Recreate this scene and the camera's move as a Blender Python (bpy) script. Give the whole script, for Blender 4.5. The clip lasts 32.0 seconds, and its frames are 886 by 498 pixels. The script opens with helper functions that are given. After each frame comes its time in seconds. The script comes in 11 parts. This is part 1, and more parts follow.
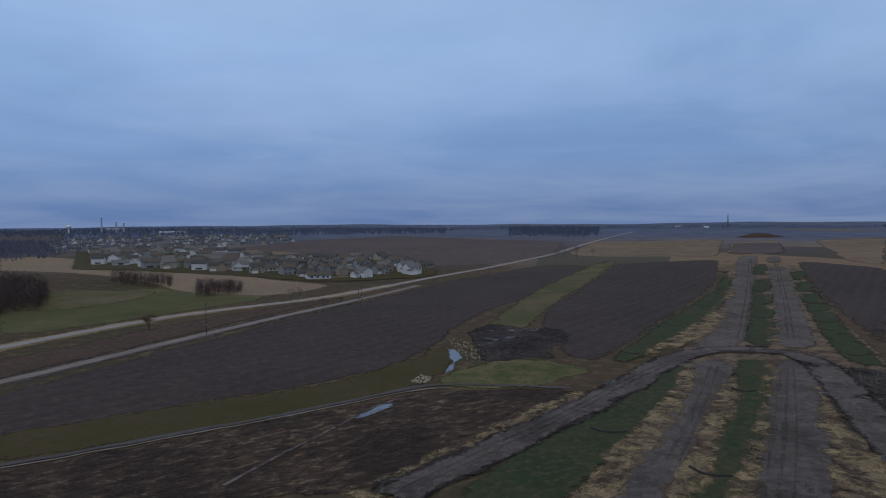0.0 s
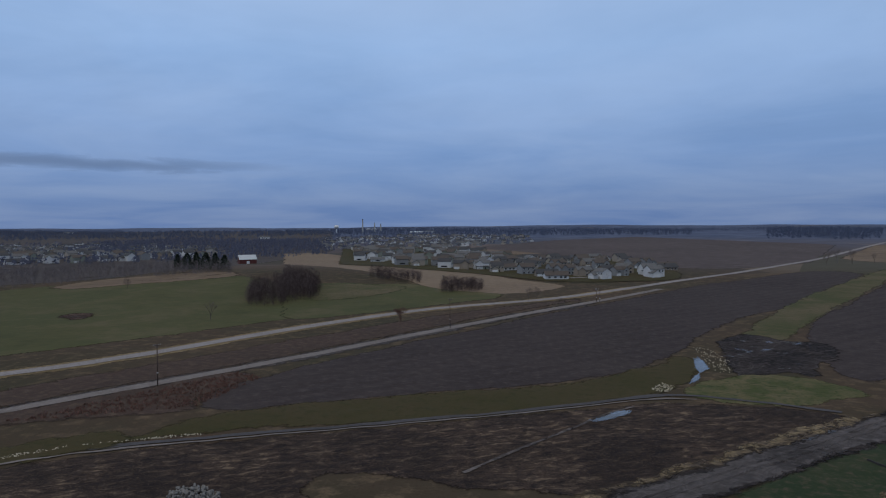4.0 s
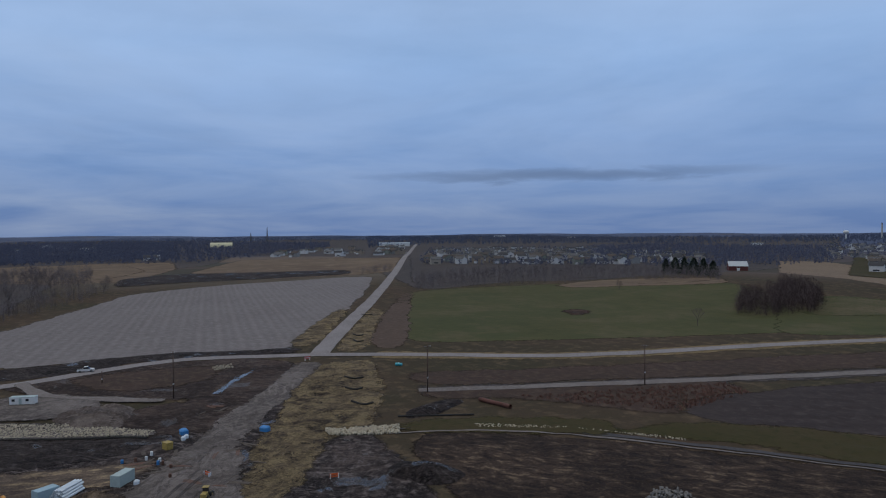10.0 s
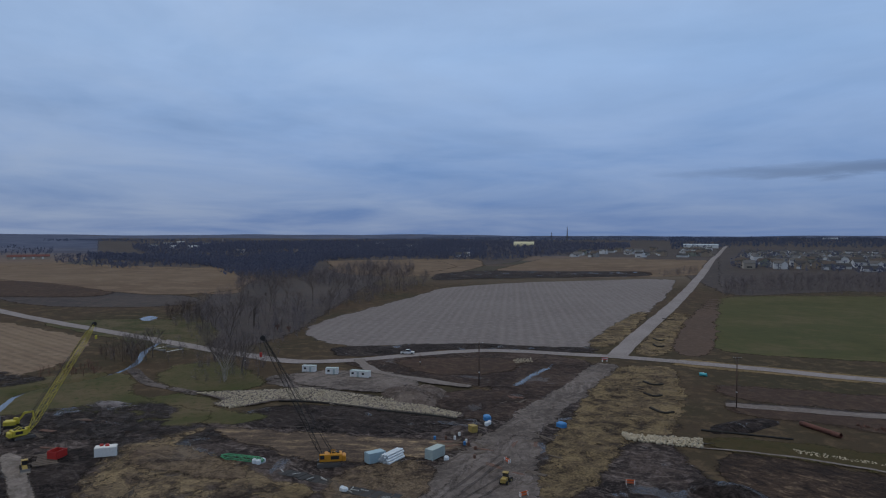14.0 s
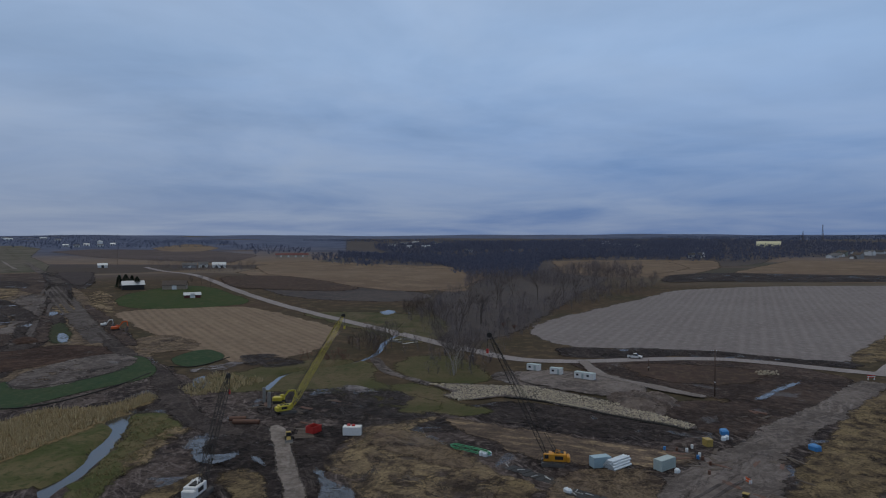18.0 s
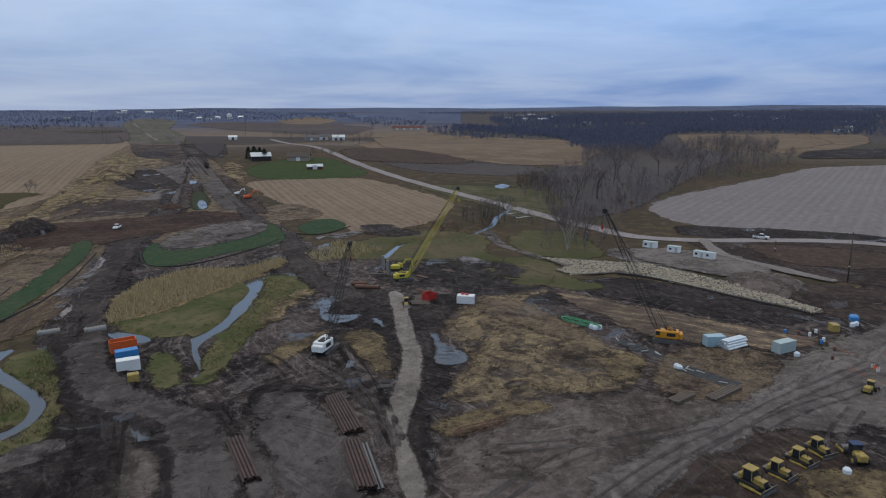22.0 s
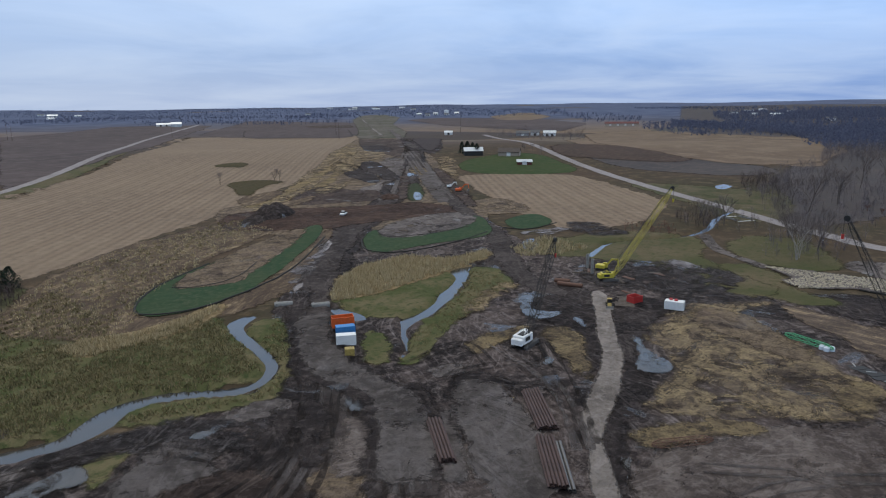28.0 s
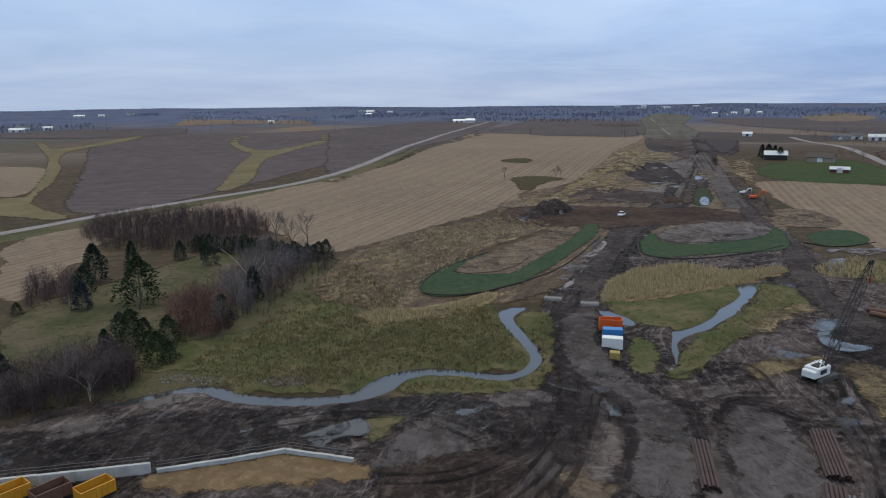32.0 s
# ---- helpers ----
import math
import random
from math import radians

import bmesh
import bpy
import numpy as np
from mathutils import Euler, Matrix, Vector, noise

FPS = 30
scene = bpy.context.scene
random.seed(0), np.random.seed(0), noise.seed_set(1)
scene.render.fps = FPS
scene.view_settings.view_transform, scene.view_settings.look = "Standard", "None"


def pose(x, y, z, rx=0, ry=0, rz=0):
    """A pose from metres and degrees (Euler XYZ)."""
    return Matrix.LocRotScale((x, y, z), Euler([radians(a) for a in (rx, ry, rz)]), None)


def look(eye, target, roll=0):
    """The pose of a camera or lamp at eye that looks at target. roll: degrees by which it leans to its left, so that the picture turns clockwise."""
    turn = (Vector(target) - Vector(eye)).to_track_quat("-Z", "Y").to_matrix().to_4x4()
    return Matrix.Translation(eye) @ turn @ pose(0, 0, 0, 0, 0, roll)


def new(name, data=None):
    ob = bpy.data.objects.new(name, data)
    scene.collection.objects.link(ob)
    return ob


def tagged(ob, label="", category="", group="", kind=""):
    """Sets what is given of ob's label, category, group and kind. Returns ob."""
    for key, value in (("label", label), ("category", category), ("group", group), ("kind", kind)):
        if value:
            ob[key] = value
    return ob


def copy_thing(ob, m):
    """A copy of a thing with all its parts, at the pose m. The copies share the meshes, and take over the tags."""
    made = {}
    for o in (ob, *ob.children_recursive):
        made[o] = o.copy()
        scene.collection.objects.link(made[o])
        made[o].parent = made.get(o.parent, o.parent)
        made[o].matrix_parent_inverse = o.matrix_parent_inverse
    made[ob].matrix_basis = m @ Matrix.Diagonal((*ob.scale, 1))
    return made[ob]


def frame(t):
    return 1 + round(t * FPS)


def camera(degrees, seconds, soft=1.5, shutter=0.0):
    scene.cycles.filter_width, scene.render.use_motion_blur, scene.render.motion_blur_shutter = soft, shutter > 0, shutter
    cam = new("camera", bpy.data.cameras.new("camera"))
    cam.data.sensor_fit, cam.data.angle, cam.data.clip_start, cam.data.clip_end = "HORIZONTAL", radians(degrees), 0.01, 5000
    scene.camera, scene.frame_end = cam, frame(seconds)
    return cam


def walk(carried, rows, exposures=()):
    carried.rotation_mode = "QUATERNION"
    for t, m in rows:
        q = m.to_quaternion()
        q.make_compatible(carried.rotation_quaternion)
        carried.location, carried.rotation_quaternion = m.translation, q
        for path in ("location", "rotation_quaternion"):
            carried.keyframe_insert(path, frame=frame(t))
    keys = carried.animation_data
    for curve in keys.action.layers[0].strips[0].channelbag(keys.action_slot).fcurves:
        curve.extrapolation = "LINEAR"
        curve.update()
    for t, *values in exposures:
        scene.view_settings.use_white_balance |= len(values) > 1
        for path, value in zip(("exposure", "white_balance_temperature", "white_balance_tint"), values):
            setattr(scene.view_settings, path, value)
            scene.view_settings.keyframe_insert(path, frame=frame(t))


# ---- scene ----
# ---- camera: a drone hovering 48 m over the site, turning left and then dipping ----
cam = camera(67, 32.0, soft=1.1)
EYE = 48.0
walk(cam, [(t, pose(0, 0, EYE, 90 + p, r, y)) for t, y, p, r in (
    (0, -3.64, -2.16, 0.39),
    (0.5, -1.28, -2.09, 0.40),
    (1, 1.03, -2.08, 0.43),
    (1.5, 3.34, -2.05, 0.47),
    (2, 5.64, -2.03, 0.47),
    (2.5, 8.06, -2.02, 0.46),
    (3, 10.90, -2.02, 0.39),
    (3.5, 13.71, -2.00, 0.35),
    (5.5, 25.94, -1.91, 0.52),
    (6, 29.58, -1.84, 0.51),
    (6.5, 33.51, -1.85, 0.49),
    (7, 37.43, -1.78, 0.50),
    (7.5, 41.03, -1.74, 0.53),
    (8, 44.50, -1.69, 0.56),
    (8.5, 47.81, -1.60, 0.63),
    (9, 50.70, -1.47, 0.65),
    (9.5, 53.70, -1.41, 0.50),
    (10, 56.63, -1.29, 0.36),
    (10.5, 59.78, -1.23, 0.24),
    (11, 62.90, -1.17, 0.15),
    (11.5, 66.14, -1.14, 0.09),
    (12, 69.28, -1.15, 0.05),
    (12.5, 72.41, -1.22, -0.02),
    (13, 75.64, -1.22, -0.02),
    (13.5, 78.86, -1.24, -0.07),
    (14, 81.86, -1.25, -0.16),
    (14.5, 84.87, -1.28, -0.22),
    (16.5, 93.56, -1.30, 0.01),
    (17, 95.69, -1.28, 0.03),
    (17.5, 98.11, -1.29, 0.05),
    (18, 100.91, -1.26, 0.11),
    (18.5, 103.76, -1.25, 0.14),
    (19, 106.31, -1.31, 0.09),
    (19.5, 107.89, -1.22, 0.22),
    (20, 108.55, -1.24, 0.31),
    (20.5, 109.13, -3.85, 0.30),
    (21, 109.59, -8.73, 0.28),
    (21.5, 110.14, -9.90, 0.34),
    (22, 110.65, -11.99, 0.30),
    (22.5, 111.07, -12.00, 0.39),
    (23, 111.52, -12.36, 0.45),
    (23.5, 111.96, -12.37, 0.54),
    (24, 112.39, -12.37, 0.63),
    (24.5, 113.86, -12.34, 0.67),
    (26.5, 121.29, -12.26, 0.54),
    (27, 123.39, -12.27, 0.59),
    (27.5, 125.94, -12.24, 0.65),
    (28, 128.32, -12.18, 0.76),
    (28.5, 130.59, -12.17, 0.55),
    (29, 133.14, -12.15, 0.50),
    (29.5, 135.90, -12.13, 0.47),
    (30, 138.77, -12.13, 0.52),
    (30.5, 141.80, -12.16, 0.22),
    (31, 145.24, -12.19, -0.03),
    (31.5, 148.87, -12.20, 0.01),
    (32, 152.03, -12.09, 0.48),
)], [(0, 0.0, 6450, 10), (12, 0.0, 6500, 10), (17, -0.07, 6700, 9), (20, -0.12, 6750, 9), (21, 0.20, 6750, 9), (22, 0.52, 6750, 9), (23, 0.78, 6700, 8), (27, 0.78, 6700, 8), (32, 0.72, 6750, 8)])

# ---- world: overcast evening sky with broken grey cloud ----
world = bpy.data.worlds.new("sky")
scene.world = world
world.use_nodes = True
wt = world.node_tree
wt.nodes.clear()


def wn(kind, **vals):
    n = wt.nodes.new(kind)
    for k, v in vals.items():
        n.inputs[k].default_value = v
    return n


def wmath(op, a, b=None, c=None):
    n = wt.nodes.new("ShaderNodeMath")
    n.operation = op
    for i, v in enumerate((a, b, c)):
        if v is None:
            continue
        if isinstance(v, (int, float)):
            n.inputs[i].default_value = v
        else:
            wt.links.new(v, n.inputs[i])
    return n.outputs[0]


def wramp(fac, stops):
    n = wt.nodes.new("ShaderNodeValToRGB")
    while len(n.color_ramp.elements) < len(stops):
        n.color_ramp.elements.new(0.5)
    for e, (p, c) in zip(n.color_ramp.elements, stops):
        e.position, e.color = p, (*c, 1)
    wt.links.new(fac, n.inputs[0])
    return n.outputs[0]


def wmix(fac, a, b, blend="MIX"):
    n = wt.nodes.new("ShaderNodeMix")
    n.data_type, n.blend_type = "RGBA", blend
    for sock, v in ((n.inputs[0], fac), (n.inputs[6], a), (n.inputs[7], b)):
        if isinstance(v, (int, float)):
            sock.default_value = v
        elif isinstance(v, tuple):
            sock.default_value = (*v, 1)
        else:
            wt.links.new(v, sock)
    return n.outputs[2]


coord = wt.nodes.new("ShaderNodeTexCoord")
sep = wt.nodes.new("ShaderNodeSeparateXYZ")
wt.links.new(coord.outputs["Generated"], sep.inputs[0])
up = wmath("MAXIMUM", sep.outputs[2], 0.0)
# clouds lie on a flat layer, so they crowd together towards the horizon
div = wmath("ADD", up, 0.10)
flat = wt.nodes.new("ShaderNodeCombineXYZ")
wt.links.new(wmath("DIVIDE", sep.outputs[0], div), flat.inputs[0])
wt.links.new(wmath("DIVIDE", sep.outputs[1], div), flat.inputs[1])


def clouds(scale, detail, rough, seed):
    n = wn("ShaderNodeTexNoise", Scale=scale, Detail=detail, Roughness=rough, Distortion=0.4)
    m = wt.nodes.new("ShaderNodeMapping")
    m.inputs["Location"].default_value = (seed, seed * 0.7, 0)
    wt.links.new(flat.outputs[0], m.inputs[0])
    wt.links.new(m.outputs[0], n.inputs["Vector"])
    return n.outputs["Fac"]


sky = wt.nodes.new("ShaderNodeTexSky")
sky.sky_type, sky.sun_disc = "NISHITA", False
sky.sun_elevation, sky.sun_rotation = radians(35), radians(-150)
big = clouds(0.55, 5, 0.55, 3.1)
fine = clouds(1.7, 6, 0.6, 8.4)
# grey-blue evening veil, whiter overhead
veil = wramp(up, [(0.0, (0.114, 0.192, 0.390)), (0.03, (0.124, 0.212, 0.425)), (0.10, (0.178, 0.302, 0.565)), (0.25, (0.280, 0.445, 0.740)), (0.42, (0.33, 0.47, 0.72)), (0.65, (0.62, 0.66, 0.72)), (1.0, (0.70, 0.72, 0.76))])
# cloud banks: thin and even to the north, broken and brighter round to the south-west
south = wramp(wmath("MULTIPLY_ADD", sep.outputs[1], -0.5, 0.5), [(0.0, (0.5, 0.5, 0.5)), (0.45, (0.8, 0.8, 0.8)), (0.75, (1.0, 1.0, 1.0))])
puff = wramp(big, [(0.34, (0.0, 0.0, 0.0)), (0.50, (0.5, 0.5, 0.5)), (0.66, (1.0, 1.0, 1.0))])
lump = wmath("ADD", wmath("MULTIPLY", wmath("SUBTRACT", puff, 0.5), 0.42), wmath("MULTIPLY", wmath("SUBTRACT", fine, 0.5), 0.35))
calm = wmath("MULTIPLY_ADD", wmath("MINIMUM", up, 0.16), 5.0, 0.15)
amount = wmath("ADD", wmath("MULTIPLY", wmath("MULTIPLY", lump, south), calm), 1.0)
side = wmath("MULTIPLY_ADD", sep.outputs[0], -0.07, wmath("MULTIPLY_ADD", sep.outputs[1], 0.03, 0.98))
tone = wt.nodes.new("ShaderNodeVectorMath")
tone.operation = "SCALE"
wt.links.new(veil, tone.inputs[0])
wt.links.new(wmath("MULTIPLY", amount, side), tone.inputs["Scale"])
# pale grey cloud colour on the southern side
pale = wmix(wmath("MULTIPLY", wmath("MULTIPLY", south, puff), 0.5), tone.outputs[0], (0.37, 0.43, 0.53))
# one long dark cloud bank low in the north-west
CLOUD = Vector((-0.73, 0.68, 0.0)).normalized()
run = wt.nodes.new("ShaderNodeVectorMath")
run.operation = "DOT_PRODUCT"
run.inputs[1].default_value = (CLOUD.y, -CLOUD.x, 0)
wt.links.new(coord.outputs["Generated"], run.inputs[0])
ahead = wt.nodes.new("ShaderNodeVectorMath")
ahead.operation = "DOT_PRODUCT"
ahead.inputs[1].default_value = CLOUD
wt.links.new(coord.outputs["Generated"], ahead.inputs[0])
along = wmath("POWER", wmath("ABSOLUTE", wmath("DIVIDE", wmath("SUBTRACT", run.outputs["Value"], 0.0), 0.31)), 2.0)
lift_ = wmath("POWER", wmath("ABSOLUTE", wmath("DIVIDE", wmath("SUBTRACT", sep.outputs[2], wmath("MULTIPLY_ADD", fine, 0.030, 0.070)), 0.013)), 2.0)
bank = wmath("MULTIPLY", wmath("SUBTRACT", 1.0, wmath("MINIMUM", wmath("ADD", along, lift_), 1.0)), wmath("GREATER_THAN", ahead.outputs["Value"], 0.0))
pale = wmix(wmath("MULTIPLY", bank, 0.75), pale, (0.115, 0.175, 0.310))
glow = wmath("MULTIPLY", wmath("MAXIMUM", wmath("MULTIPLY_ADD", sep.outputs[1], -0.75, -0.10), 0.0), wmath("SUBTRACT", 1.0, wmath("MINIMUM", wmath("MULTIPLY", up, 2.2), 1.0)))
pale = wmix(glow, pale, (0.280, 0.350, 0.475))
haze = wmix(0.025, pale, wmix(1.0, sky.outputs[0], (0.10, 0.10, 0.10), "MULTIPLY"))
bg = wn("ShaderNodeBackground", Strength=1.0)
wt.links.new(haze, bg.inputs[0])
out = wt.nodes.new("ShaderNodeOutputWorld")
wt.links.new(bg.outputs[0], out.inputs[0])
sun = new("sun", bpy.data.lights.new("sun", "SUN"))
sun.data.energy, sun.data.angle, sun.data.color = 0.5, radians(25), (1.0, 0.95, 0.88)
sun.matrix_basis = look((0, 0, 300), (60, 160, 0))

# ---- materials ----


class Nodes:
    """A small wrapper for writing node materials."""

    def __init__(self, name):
        self.m = bpy.data.materials.new(name)
        self.m.use_nodes = True
        self.t = self.m.node_tree
        self.t.nodes.clear()
        self.out = self.t.nodes.new("ShaderNodeOutputMaterial")
        self.co = self.t.nodes.new("ShaderNodeTexCoord").outputs["Object"]

    def put(self, sock, v):
        if hasattr(v, "links"):
            self.t.links.new(v, sock)
        elif isinstance(v, tuple) and len(v) == 3 and sock.type == "RGBA":
            sock.default_value = (*v, 1)
        else:
            sock.default_value = v

    def node(self, kind, out=0, **vals):
        n = self.t.nodes.new(kind)
        for k, v in vals.items():
            self.put(n.inputs[k.replace("_", " ")], v)
        return n.outputs[out]

    def noise(self, scale, detail=4, rough=0.6, vec=None, dist=0.0):
        return self.node("ShaderNodeTexNoise", Scale=scale, Detail=detail, Roughness=rough, Distortion=dist, Vector=vec or self.co)

    def math(self, op, a, b=0.0):
        n = self.t.nodes.new("ShaderNodeMath")
        n.operation = op
        self.put(n.inputs[0], a)
        self.put(n.inputs[1], b)
        return n.outputs[0]

    def mapr(self, v, a, b, c=0.0, d=1.0):
        return self.node("ShaderNodeMapRange", Value=v, From_Min=a, From_Max=b, To_Min=c, To_Max=d)

    def mix(self, f, a, b, blend="MIX"):
        n = self.t.nodes.new("ShaderNodeMix")
        n.data_type, n.blend_type = "RGBA", blend
        self.put(n.inputs[0], f)
        self.put(n.inputs[6], a)
        self.put(n.inputs[7], b)
        return n.outputs[2]

    def turned(self, deg, sx=1.0, sy=1.0):
        return self.node("ShaderNodeMapping", Vector=self.co, Rotation=(0, 0, radians(deg)), Scale=(sx, sy, 1.0))

    def attr(self, name):
        n = self.t.nodes.new("ShaderNodeAttribute")
        n.attribute_name = name
        return n.outputs["Fac"]

    def random(self):
        return self.t.nodes.new("ShaderNodeObjectInfo").outputs["Random"]

    def finish(self, color, rough=0.9, bump=None, bump_dist=0.05, bump_strength=0.6, metal=0.0, spec=0.3, soft=None, worn=False, **more):
        b = self.t.nodes.new("ShaderNodeBsdfPrincipled")
        self.put(b.inputs["Base Color"], color)
        self.put(b.inputs["Roughness"], rough)
        self.put(b.inputs["Metallic"], metal)
        self.put(b.inputs["Specular IOR Level"], spec)
        for k, v in more.items():
            self.put(b.inputs[k.replace("_", " ")], v)
        if bump is not None:
            self.put(b.inputs["Normal"], self.node("ShaderNodeBump", Height=bump, Distance=bump_dist, Strength=bump_strength))
        last = b.outputs[0]
        if soft:
            # ragged border: the sheet thins out over its last metres
            rag = 0.0 if soft < 1.1 else 1.0
            n = self.math("ADD", self.math("MULTIPLY", self.noise(0.45 / soft, 10, 0.76), soft * 2.4), -soft * 1.2)
            if rag:
                n = self.math("ADD", n, self.math("MULTIPLY", self.math("SUBTRACT", self.noise(0.11, 8, 0.72, dist=0.8), 0.5), 9.0))
            f = self.mapr(self.math("ADD", self.attr("edge"), n), soft * 0.36, soft * 0.95)
            self.m["soft"] = float(soft)
            if worn:
                f = self.math("MULTIPLY", f, self.mapr(self.noise(0.13, 8, 0.75, dist=0.6), 0.38 if worn is True else worn, 0.50 if worn is True else worn + 0.12, 0.0, 0.6 if worn is True else 0.95))
            s = self.t.nodes.new("ShaderNodeMixShader")
            self.put(s.inputs[0], f)
            self.t.links.new(self.t.nodes.new("ShaderNodeBsdfTransparent").outputs[0], s.inputs[1])
            self.t.links.new(last, s.inputs[2])
            last = s.outputs[0]
        self.t.links.new(last, self.out.inputs[0])
        return self.m


def cool(c, k=1.0):
    """A ground colour shifted slightly towards blue and scaled by k."""
    return (c[0] * 1.0 * k, c[1] * 0.98 * k, c[2] * 1.06 * k)


def earth(name, c1, c2, c3, big=0.02, fine=0.5, rows=None, soft=None, rough=0.92, wet=0.0, bump=0.12):
    """Soil, grass or stubble: two scales of colour, optional crop rows, optional wet sheen."""
    n = Nodes(name)
    c1, c2, c3 = cool(c1), cool(c2), cool(c3)
    a = n.noise(big, 10, 0.68, dist=0.4)
    b = n.noise(fine, 8, 0.76, dist=0.3)
    col = n.mix(n.mapr(a, 0.40, 0.60), c1, c2)
    col = n.mix(n.mapr(b, 0.50, 0.64), col, c3)
    col = n.mix(n.mapr(b, 0.32, 0.46, 0.45, 0.0), col, tuple(v * 0.5 for v in c2))
    grain = n.noise(fine * 7, 3, 0.7)
    col = n.mix(n.mapr(grain, 0.3, 0.75, 0.0, 0.45), col, n.mix(0.5, col, (0.02, 0.017, 0.012)))
    hgt = n.math("ADD", b, n.math("MULTIPLY", grain, 0.4))
    if rows:
        for deg, step, force, tint in rows:
            w = n.t.nodes.new("ShaderNodeTexWave")
            w.wave_type, w.bands_direction = "BANDS", "X"
            n.put(w.inputs["Vector"], n.turned(deg))
            n.put(w.inputs["Scale"], 0.314 / step)
            n.put(w.inputs["Distortion"], 1.2)
            n.put(w.inputs["Detail"], 3.0)
            n.put(w.inputs["Detail Scale"], 0.5)
            wob = n.math("MULTIPLY", w.outputs["Fac"], n.mapr(n.noise(big * 2.2, 3), 0.3, 0.7, 0.35, 1.0))
            col = n.mix(n.math("MULTIPLY", wob, force), col, cool(tint))
    r = rough
    if wet:
        r = n.mapr(n.noise(big * 3, 5, 0.6), 0.44, 0.62, rough, max(rough - wet, 0.12))
    return n.finish(col, r, hgt, bump, 0.8, soft=soft, spec=0.06 if not wet else 0.22)


def mud(name, dark, brown, pale, straw, dry=0.5, soft=4.0, turn=30, puddly=0.5, patch=0.05, worn=False):
    """Trampled wet earth: black and brown patches, pale dried crust, straw bits, wheel marks and wet hollows."""
    n = Nodes(name)
    dark, brown, pale = cool(dark, 0.92), cool(brown), cool(pale)
    straw = cool(straw) if straw else None
    black = tuple(v * 0.60 for v in dark)
    a = n.noise(patch, 12, 0.74, dist=0.7)
    b = n.noise(patch * 5.5, 10, 0.76, dist=0.5)
    c = n.noise(2.2, 6, 0.75)
    col = n.mix(n.mapr(a, 0.36, 0.47), black, dark)
    col = n.mix(n.mapr(a, 0.47, 0.57), col, brown)
    col = n.mix(n.mapr(b, 0.52, 0.60, 0.0, 0.8), col, brown)
    col = n.mix(n.math("MULTIPLY", n.mapr(b, 0.56, 0.66), n.mapr(a, 0.44, 0.60, 0.25, dry)), col, pale)
    col = n.mix(n.mapr(b, 0.30, 0.42, 0.85, 0.0), col, black)
    bend = n.t.nodes.new("ShaderNodeTexNoise")
    n.put(bend.inputs["Vector"], n.co)
    n.put(bend.inputs["Scale"], 0.022)
    n.put(bend.inputs["Detail"], 2.0)
    warp = n.t.nodes.new("ShaderNodeVectorMath")
    warp.operation = "MULTIPLY_ADD"
    n.put(warp.inputs[0], bend.outputs["Color"])
    warp.inputs[1].default_value = (30, 30, 0)
    n.put(warp.inputs[2], n.co)
    for k, (deg, w) in enumerate(((turn, 0.8), (turn + 22, 0.75), (turn - 30, 0.6))):
        way = n.t.nodes.new("ShaderNodeMapping")
        way.vector_type = "TEXTURE"
        n.put(way.inputs["Vector"], warp.outputs[0])
        way.inputs["Rotation"].default_value = (0, 0, radians(deg))
        way.inputs["Scale"].default_value = (18.0, 1.0, 1.0)
        vec = way.outputs[0]
        s = n.math("MULTIPLY", n.mapr(n.noise(1.0, 6, 0.7, vec, 0.3), 0.54, 0.64, 0.0, w), n.mapr(n.noise(0.05, 5, 0.65), 0.42 + 0.05 * k, 0.56))
        col = n.mix(s, col, black if k == 1 else pale)
    if straw:
        g = n.noise(0.16, 12, 0.80, dist=0.6)
        col = n.mix(n.math("MULTIPLY", n.mapr(g, 0.44, 0.58), n.mapr(c, 0.36, 0.58, 0.15, 0.95)), col, straw)
    d = n.noise(0.55, 9, 0.78, dist=0.4)
    col = n.mix(n.mapr(d, 0.52, 0.62, 0.0, 0.5), col, pale)
    col = n.mix(n.mapr(d, 0.37, 0.48, 0.65, 0.0), col, black)
    col = n.mix(n.mapr(c, 0.54, 0.68, 0.0, 0.3), col, pale)
    col = n.mix(n.mapr(c, 0.34, 0.46, 0.4, 0.0), col, black)
    wet = n.mapr(n.noise(0.075, 9, 0.66, dist=0.5), 0.60, 0.63, 0.0, puddly)
    col = n.mix(wet, col, (0.026, 0.023, 0.020))
    return n.finish(col, n.mapr(wet, 0.0, 0.5, 0.9, 0.14), n.math("ADD", b, n.math("MULTIPLY", c, 0.4)), 0.9, 1.0, soft=soft, spec=n.mapr(wet, 0.0, 0.4, 0.08, 0.45), worn=worn)


